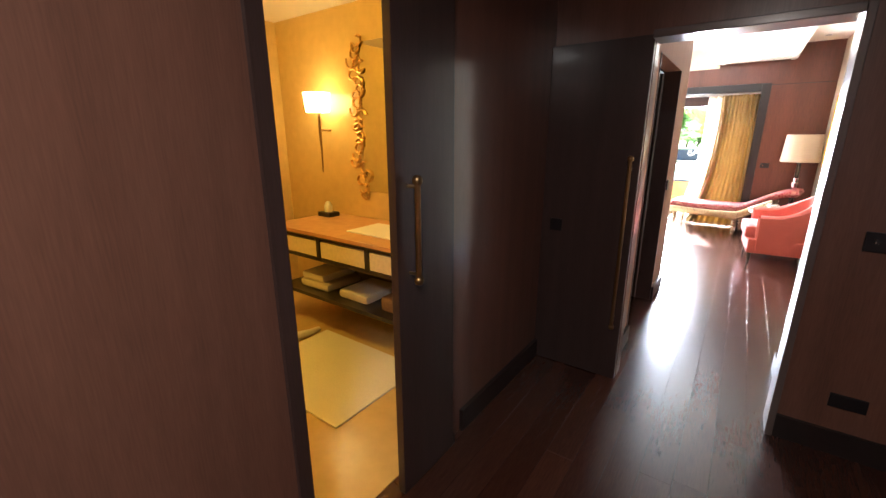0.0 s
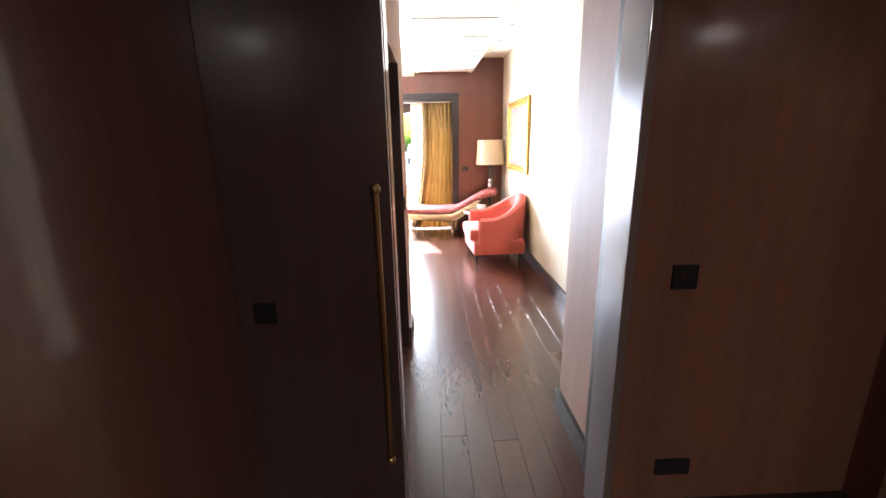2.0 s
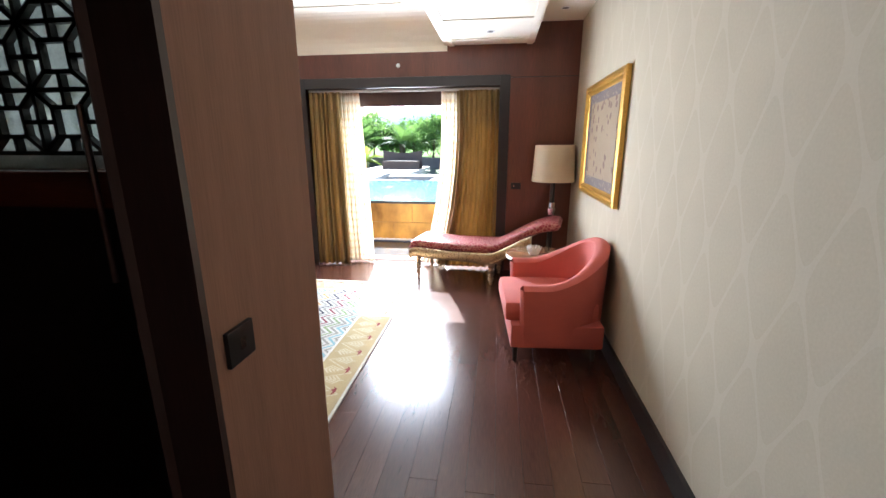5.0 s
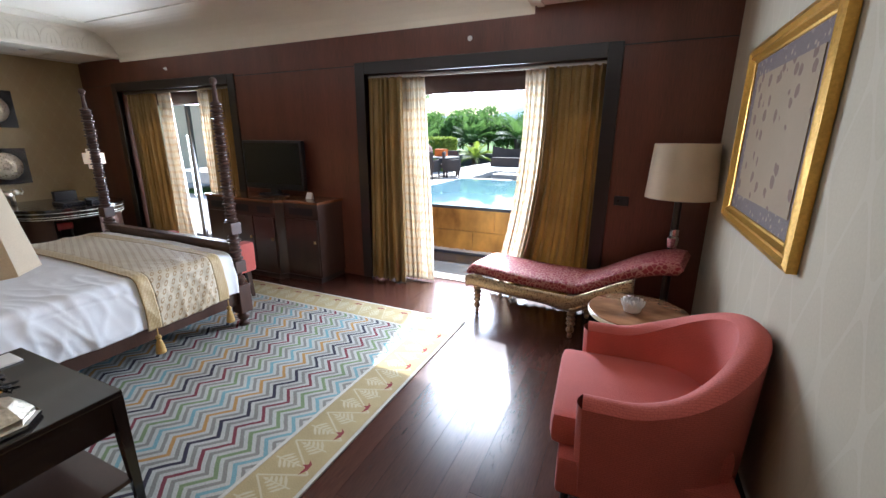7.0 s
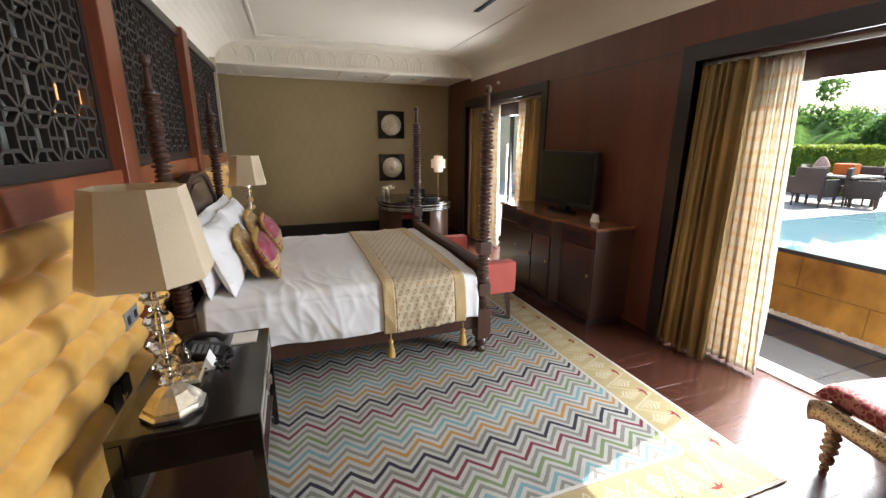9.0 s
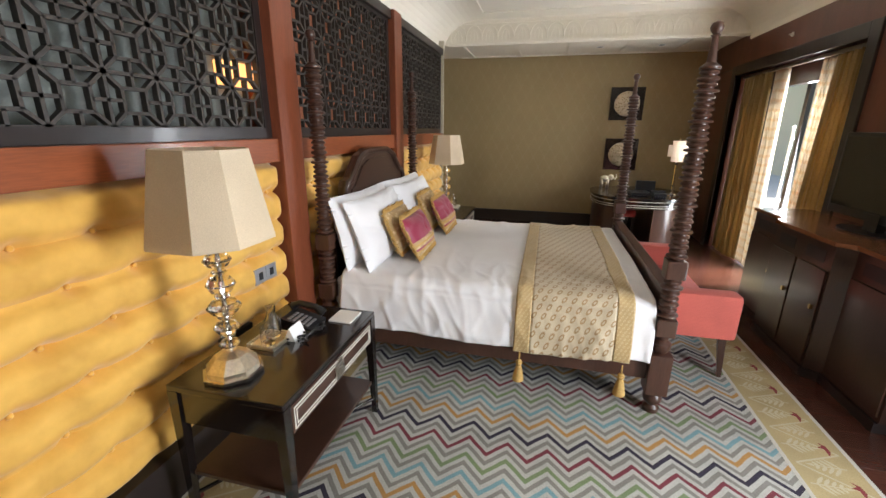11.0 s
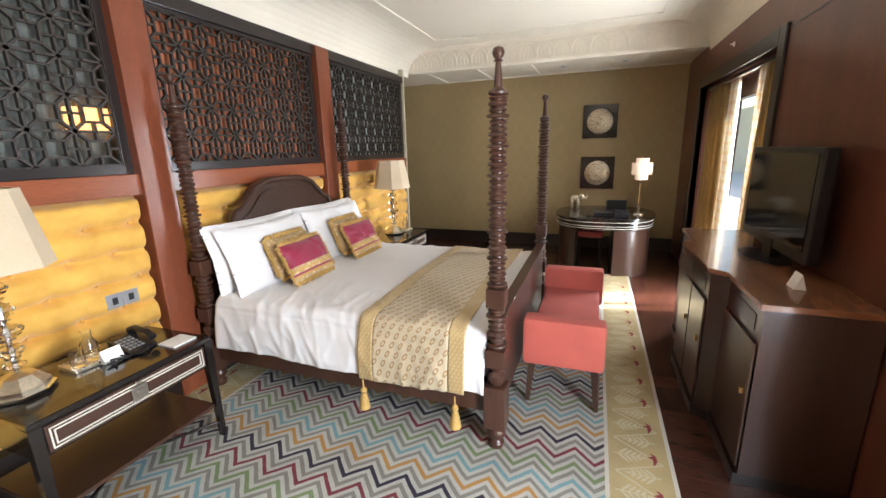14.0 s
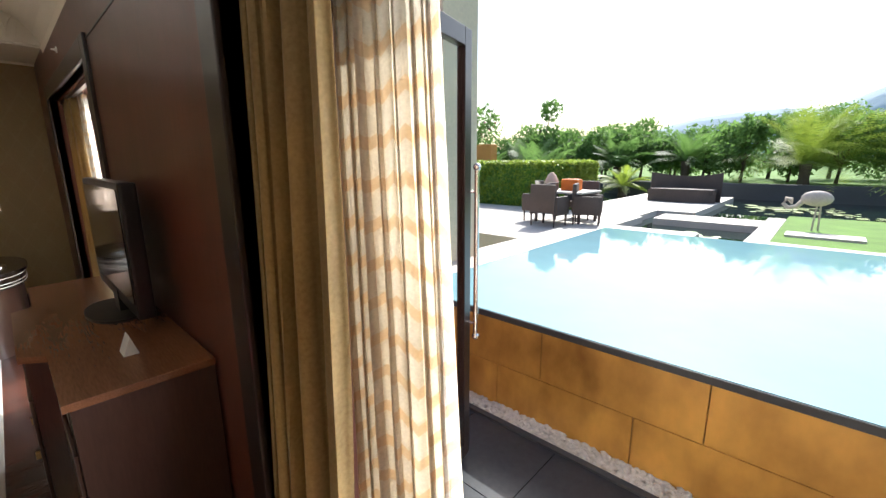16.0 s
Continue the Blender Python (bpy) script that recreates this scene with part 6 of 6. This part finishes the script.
setting("garden_bed", B((-40, 40, 18.4, 60, 0.1, 0.9), (-40, -14, 10.4, 18.4, 0.1, 0.6), (12, 40, 9.5, 18.4, 0.1, 0.6)), GRASS, "planted bed behind the low wall", "ground")
setting("stone_wing", B((-40, -14.05, 10, 10.4, -0.07, 3.4), (-5.3, -4.74, 6.2, 6.7, -0.07, 3.6)), STONE, "beige stone wall of the building's wing", "wall")

# made-up reflector: pale paving that throws sunlight onto the far stone wing
setting("court_paving", B((-40, -7.21, OUT, 8.0, -0.07, -0.03), (-40, -14.0, 8.0, 10, -0.07, -0.03)), PALESTONE, "added pale stone paving that bounces sunlight onto the wing wall", "paving")

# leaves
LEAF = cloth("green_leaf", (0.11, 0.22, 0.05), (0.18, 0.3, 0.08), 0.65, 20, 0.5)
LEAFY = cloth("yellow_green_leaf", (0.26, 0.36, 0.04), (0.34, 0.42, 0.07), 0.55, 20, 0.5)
BARK = shade("bark", (0.1, 0.07, 0.045), 0.9, 0, 40, 0.3, 0.8)
PINK = shade("pink_blossom", (0.55, 0.06, 0.2), 0.6)


def clumps(seed, centres, count, size):
    """Many small leaves scattered through round clumps."""
    rnd = random.Random(seed)
    v, f = [], []
    for cx, cy, cz, r in centres:
        for _ in range(count):
            d = Vector((rnd.gauss(0, 1), rnd.gauss(0, 1), rnd.gauss(0, 1))).normalized() * r * rnd.uniform(0.55, 1.08)
            p = Vector((cx, cy, cz)) + d
            a = Vector((rnd.gauss(0, 1), rnd.gauss(0, 1), rnd.gauss(0, 1))).normalized()
            b = a.cross(Vector((rnd.gauss(0, 1), rnd.gauss(0, 1), rnd.gauss(0, 1)))).normalized()
            s = size * rnd.uniform(0.6, 1.3)
            n = len(v)
            v += [tuple(p - a * s), tuple(p + b * s * 0.4), tuple(p + a * s), tuple(p - b * s * 0.4)]
            f.append((n, n + 1, n + 2, n + 3))
    me = bpy.data.meshes.new("crown")
    me.from_pydata(v, [], f)
    return me


def tree(x, y, z, h, spread, seed, label, name="tree", mat=None, flowers=False):
    rnd = random.Random(seed)
    t = thing(name, x, y, z, label, name)
    trunk = tube([(x, y, z), (x + 0.05, y, z + h * 0.3), (x, y + 0.05, z + h * 0.7)], [h * 0.03, h * 0.022, h * 0.012], 8)
    cs = []
    for k in range(10):
        a, r = rnd.uniform(0, 6.3), spread * rnd.uniform(0.2, 0.75)
        c = (x + r * math.cos(a), y + r * math.sin(a), z + h * rnd.uniform(0.35, 0.9))
        tube([(x, y, z + h * 0.3), c], [h * 0.012, h * 0.004], 5, trunk)
        cs.append((*c, spread * rnd.uniform(0.3, 0.5)))
    part("trunk", trunk, BARK, t)
    me = clumps(seed, cs, 260, 0.09)
    me.materials.append(mat or LEAF)
    crown = new("crown", me)
    crown.parent, crown.matrix_parent_inverse = t, t.matrix_world.inverted()
    if flowers:
        me = clumps(seed + 1, [(c[0], c[1], c[2], c[3] * 1.05) for c in cs[:5]], 30, 0.06)
        me.materials.append(PINK)
        fl2 = new("blossom", me)
        fl2.parent, fl2.matrix_parent_inverse = t, t.matrix_world.inverted()
        fl2["label"] = "pink blossom clusters"


def palm(x, y, z, h, reach, seed, mat, label, n=34):
    """A sago palm: short trunk, arching feathered fronds."""
    rnd = random.Random(seed)
    t = thing("palm", x, y, z, label, "palm", "garden palms")
    part("trunk", lathe([(0.16, 0), (0.13, h * 0.3), (0.15, h)], 10, pose(x, y, z)), BARK, t)
    v, f = [], []
    for k in range(n):
        a, up = rnd.uniform(0, 6.3), rnd.uniform(0.15, 1.35)
        L = reach * rnd.uniform(0.8, 1.1)
        prev = None
        for q in range(15):
            s = q / 14
            rr = L * s * math.cos(up) + 0.12 * L * s * s
            zz = z + h + L * s * math.sin(up) - 0.55 * L * s * s * (1.15 - up * 0.5)
            p = Vector((x + rr * math.cos(a), y + rr * math.sin(a), zz))
            side = Vector((-math.sin(a), math.cos(a), -0.25))
            wl = 0.26 * L * math.sin(math.pi * (0.08 + 0.88 * s)) ** 0.8
            if prev is not None:
                d = (p - prev).normalized()
                for sg in (-1, 1):
                    for half in (0.0, 0.5):
                        b = prev.lerp(p, half)
                        w = d * 0.016
                        tip = b + (side * sg + d * 0.7 + Vector((0, 0, -0.15))).normalized() * wl
                        m = len(v)
                        v += [tuple(b - w), tuple(b + w), tuple(tip)]
                        f.append((m, m + 1, m + 2))
            prev = p
    me = bpy.data.meshes.new("fronds")
    me.from_pydata(v, [], f)
    me.materials.append(mat)
    fr = new("fronds", me)
    fr.parent, fr.matrix_parent_inverse = t, t.matrix_world.inverted()


palm(-8.4, 14.0, GZ, 0.5, 1.6, 1, LEAF, "spreading sago palm behind the hedge")
palm(-9.9, 13.4, GZ, 0.4, 1.5, 2, LEAF, "spreading sago palm behind the hedge")
palm(-8.0, 19.4, 0.9, 0.5, 1.6, 3, LEAF, "dark green sago palm behind the wall")
palm(-5.8, 19.8, 0.9, 0.7, 1.5, 4, LEAF, "dark green sago palm behind the wall")
palm(-2.6, 19.2, 0.9, 0.6, 2.5, 5, LEAFY, "large bright yellow-green sago palm behind the wall", 46)
palm(0.6, 18.9, 0.9, 0.5, 2.0, 6, LEAF, "dark green sago palm behind the wall")
palm(-7.0, 17.3, 0.5, 0.3, 1.1, 7, LEAFY, "small yellow-green palm by the pond", 24)
tree(-9.7, 16.5, GZ, 3.0, 1.1, 8, "upright leafy green tree behind the hedge")
tree(-12.2, 15.5, GZ, 2.9, 1.7, 9, "flowering green tree behind the hedge", flowers=True)
tree(-14.0, 14.5, GZ, 3.0, 1.8, 10, "flowering green tree behind the hedge", flowers=True)
for k in range(14):
    tree(-14 + k * 1.7, 22 + (k * 7 % 5) * 0.7, 0.8, 1.9 + 0.22 * (k * 5 % 4), 1.5, 20 + k, "dense green shrub at the end of the garden", "shrub")
for k in range(15):
    tree(-13.4 + k * 1.15, 19.9 + (k * 3 % 4) * 0.35, 0.9, 1.55 + 0.2 * (k * 7 % 3), 1.05, 70 + k, "dark green shrub behind the low garden wall", "shrub")
tree(1.2, 20.5, 0.9, 3.2, 1.6, 50, "leafy green tree at the end of the garden")
# clipped hedge
hg = thing("hedge", -8.2, 11.9, GZ, "clipped box hedge behind the dining terrace", "hedge")
rnd = random.Random(77)
v, f = [], []
for k in range(16000):
    face = rnd.choice((0, 0, 1, 1, 2))
    px, py, pz = rnd.uniform(-14, -5.9), rnd.uniform(11.5, 12.5), rnd.uniform(GZ, 1.62)
    if face == 0:
        py = 11.5 + rnd.uniform(-0.04, 0.05)
    elif face == 1:
        pz = 1.62 + rnd.uniform(-0.06, 0.03)
    else:
        px = -5.9 + rnd.uniform(-0.05, 0.04)
    p = Vector((px, py, pz))
    a = Vector((rnd.gauss(0, 1), rnd.gauss(0, 1), rnd.gauss(0, 1))).normalized()
    b = a.cross(Vector((0.3, 0.2, 1))).normalized()
    n = len(v)
    v += [tuple(p - a * 0.05), tuple(p + b * 0.025), tuple(p + a * 0.05), tuple(p - b * 0.025)]
    f.append((n, n + 1, n + 2, n + 3))
me = bpy.data.meshes.new("foliage")
me.from_pydata(v, [], f)
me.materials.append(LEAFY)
ob = new("foliage", me)
ob.parent, ob.matrix_parent_inverse = hg, hg.matrix_world.inverted()
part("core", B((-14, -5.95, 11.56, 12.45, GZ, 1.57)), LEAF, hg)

# dining set on the terrace
WICKER = shade("dark_wicker", (0.09, 0.065, 0.055), 0.7, 0, 60, 0.35, 0.9)


def wicker_chair(x, y, rz, s=0.72):
    c = thing("wicker_chair", 0, 0, 0, "dark brown woven garden armchair", "chair", "chairs round the garden table")
    box_list = [("seat", (-0.28, 0.28, -0.28, 0.28, 0.3, 0.44)), ("backrest", (-0.3, 0.3, 0.24, 0.33, 0.3, 0.92)), ("arm", (-0.34, -0.27, -0.3, 0.28, 0.25, 0.66)), ("arm", (0.27, 0.34, -0.3, 0.28, 0.25, 0.66))]
    for n, b in box_list:
        part(n, B(b, bevel=0.025), WICKER, c, smooth=True)
    for lx in (-0.28, 0.28):
        for ly in (-0.25, 0.28):
            part("leg", tube([(lx, ly, 0), (lx, ly, 0.3)], [0.018, 0.026], 6), WICKER, c)
    c.scale = (s, s, s)
    c.matrix_world = pose(x, y, GZ, 0, 0, rz) @ Matrix.Diagonal((s, s, s, 1))
    return c


for x, y, rz in ((-5.3, 9.3, 180), (-4.85, 9.75, 110), (-5.7, 9.7, -90), (-5.25, 10.4, 0)):
    wicker_chair(x, y, rz)
tb = thing("garden_table", -5.3, 9.85, GZ, "garden dining table with a pale top", "table")
part("top", B((-5.75, -4.85, 9.5, 10.25, GZ + 0.5, GZ + 0.53), bevel=0.004), PALESTONE, tb)
for lx in (-5.7, -4.93):
    for ly in (9.54, 10.18):
        part("leg", B((lx, lx + 0.04, ly, ly + 0.04, GZ, GZ + 0.5)), WICKER, tb)
tagged(link("ceramic_jar", lathe([(0.06, 0), (0.11, 0.06), (0.12, 0.14), (0.07, 0.25), (0.02, 0.3)], 16, pose(-5.6, 9.9, GZ + 0.53)), shade("peach_ceramic", (0.7, 0.48, 0.36), 0.5), smooth=True), "pale peach lidded jar on the garden table", "jar")
tagged(link("orange_parcel", B((-5.4, -5.1, 9.85, 10.05, GZ + 0.53, GZ + 0.72), bevel=0.02), shade("orange_cloth", (0.75, 0.18, 0.02), 0.6)), "bright orange cloth bundle on the garden table", "bundle")
tagged(link("ice_bucket", lathe([(0.05, 0), (0.08, 0.16), (0.085, 0.16), (0.05, 0.01)], 14, pose(-5.72, 9.7, GZ + 0.53)), STEEL), "small steel bucket on the garden table", "bucket")
sf = thing("garden_sofa", -4.7, 15.0, GZ, "dark woven curved garden sofa", "sofa")
part("back", sheet(16, 4, lambda u, v: Vector((-5.5 + 1.6 * u, 15.35 - 0.25 * (2 * u - 1) ** 2, GZ + (0.62 + 0.1 * (2 * u - 1) ** 2) * v))), WICKER, sf)
part("front", sheet(16, 3, lambda u, v: Vector((-5.45 + 1.5 * u, 14.6 + 0.15 * (2 * u - 1) ** 2, GZ + 0.3 * v))), WICKER, sf)
part("seat", B((-5.4, -4.0, 14.7, 15.2, GZ + 0.2, GZ + 0.32), bevel=0.02), WICKER, sf)
tagged(link("orange_box", B((-9.7, -9.0, 12.7, 13.0, GZ, 2.1), bevel=0.01), shade("orange_wood", (0.6, 0.26, 0.06), 0.6)), "orange wooden cabinet standing behind the hedge", "cabinet")
# flamingo statue
PINKISH = shade("weathered_statue", (0.5, 0.42, 0.36), 0.7, 0, 30, 0.2, 0.3)
bm = bmesh.new()
fx, fy = -2.14, 11.3
bmesh.ops.create_uvsphere(bm, u_segments=18, v_segments=10, radius=1, matrix=Matrix.Translation((fx, fy, GZ + 0.62)) @ Matrix.Diagonal((0.27, 0.15, 0.15, 1)))
tube([(fx - 0.2, fy, GZ + 0.58), (fx - 0.32, fy, GZ + 0.45), (fx - 0.45, fy, GZ + 0.42), (fx - 0.54, fy, GZ + 0.5), (fx - 0.5, fy, GZ + 0.6), (fx - 0.42, fy, GZ + 0.58), (fx - 0.4, fy, GZ + 0.5)], [0.06, 0.045, 0.04, 0.04, 0.045, 0.05, 0.02], 8, bm)
tube([(fx + 0.02, fy, GZ + 0.5), (fx, fy, GZ)], 0.02, 6, bm)
tube([(fx + 0.08, fy + 0.05, GZ + 0.5), (fx + 0.1, fy + 0.05, GZ)], 0.02, 6, bm)
bmesh.ops.scale(bm, vec=(0.68, 0.68, 0.75), space=Matrix.Translation((-fx, -fy, -GZ)), verts=bm.verts)
tagged(link("flamingo_statue", bm, PINKISH, smooth=True), "weathered pale bird statue on the lawn", "statue")
setting("stepping_slab", B((-2.4, -1.6, 10.5, 10.9, GZ - 0.02, GZ + 0.02)), PALESTONE, "pale stone slab in the lawn", "paving")
PAD = shade("lily_pad", (0.2, 0.28, 0.06), 0.4)
rnd = random.Random(4)
bm = bmesh.new()
for cx, cy, n, s in ((-3.6, 10.3, 50, 0.35), (-6.8, 14.5, 60, 0.8), (-2.6, 15.5, 70, 1.1), (-0.8, 14.5, 60, 1.0)):
    for k in range(n):
        x, y, r = cx + rnd.gauss(0, s * 0.5), cy + rnd.gauss(0, s * 0.4), rnd.uniform(0.05, 0.1)
        z, a = 0.502 + rnd.uniform(0, 0.03), rnd.uniform(0, 6)
        bm.faces.new([bm.verts.new((x + r * math.cos(a + q), y + r * math.sin(a + q), z + rnd.uniform(0, 0.01))) for q in (0.2, 1, 1.9, 2.8, 3.7, 4.6, 5.5, 6.1)])
tagged(link("lily_pads", bm, PAD), "floating lily pads on the pond", "water plants", "", "stuff")
# hills, with the distance haze mixed into their base colour
HILL = shade("haze_tinted_hill", (0.42, 0.5, 0.55), 1.0, 0, 0.02, 0.1, 0)
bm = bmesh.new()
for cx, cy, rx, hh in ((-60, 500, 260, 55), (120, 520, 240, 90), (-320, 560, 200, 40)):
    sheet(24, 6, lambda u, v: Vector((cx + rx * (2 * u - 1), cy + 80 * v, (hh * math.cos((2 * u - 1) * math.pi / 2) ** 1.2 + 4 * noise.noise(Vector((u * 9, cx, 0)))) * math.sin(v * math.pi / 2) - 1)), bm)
setting("backdrop", bm, HILL, "hills on the horizon with haze painted into their pale colour", "backdrop")

# ---- pieces: terrace tiles and floor boards ----
tile = bpy.data.meshes.new("terrace_tile")
b2 = B((0, 0.596, 0, 0.536, 0, 0.02), bevel=0.002)
b2.to_mesh(tile)
b2.free()
tile.materials.append(DARKTILE)
terrace = bpy.data.objects["terrace"]
for i in range(16):
    for j in range(2):
        o = new("tile", tile)
        o.parent = terrace
        o.location = (-7.2 + i * 0.6, OUT + j * 0.54, -0.046)
nt, b, old = base_of(FLOORWOOD)
info = nt.nodes.new("ShaderNodeObjectInfo")
hsv = nt.nodes.new("ShaderNodeHueSaturation")
nt.links.new(math_node(nt, "MULTIPLY_ADD", info.outputs["Random"], 0.35, 0.83), hsv.inputs["Value"])
nt.links.new(old, hsv.inputs["Color"])
nt.links.new(hsv.outputs[0], b.inputs["Base Color"])
floor = bpy.data.objects["floor"]
rnd = random.Random(9)
boards = {}
for L in (1.2, 1.6, 2.0, 2.4):
    me = bpy.data.meshes.new("floor_board")
    b2 = B((0.0008, 0.1392, 0.0008, L - 0.0008, -0.012, 0.0))
    bmesh.ops.bevel(b2, geom=[e for e in b2.edges if all(vv.co.z > -0.001 for vv in e.verts)], offset=0.0005, segments=1, affect="EDGES")
    b2.to_mesh(me)
    b2.free()
    me.materials.append(FLOORWOOD)
    boards[L] = me
for i in range(66):
    x = 0.55 - (i + 1) * 0.14
    lo, hi = (-5.65, OUT) if x > -2.15 else (0.7, OUT) if x > -7.3 else (-1.45, OUT)
    y = lo - rnd.uniform(0, 0.9)
    while y < hi - 0.1:
        L = rnd.choice((1.2, 1.6, 2.0, 2.4))
        if y + L > OUT:
            break
        o = new("board", boards[L])
        o.parent = floor
        o.location = (x, y, 0)
        y += L
    rest = OUT - y
    if rest > 0.05:
        o = new("board", boards[1.2])
        o.parent = floor
        o.location, o.scale = (x, y, 0), (1, rest / 1.2, 1)
# side room floor
setting("floor_side_room", B((-3.9, -2.15, -2.15, -0.25, -0.008, -0.001)), shade("side_room_wood", (0.12, 0.03, 0.03), 0.25), "reddish wooden side room floor", "floor")
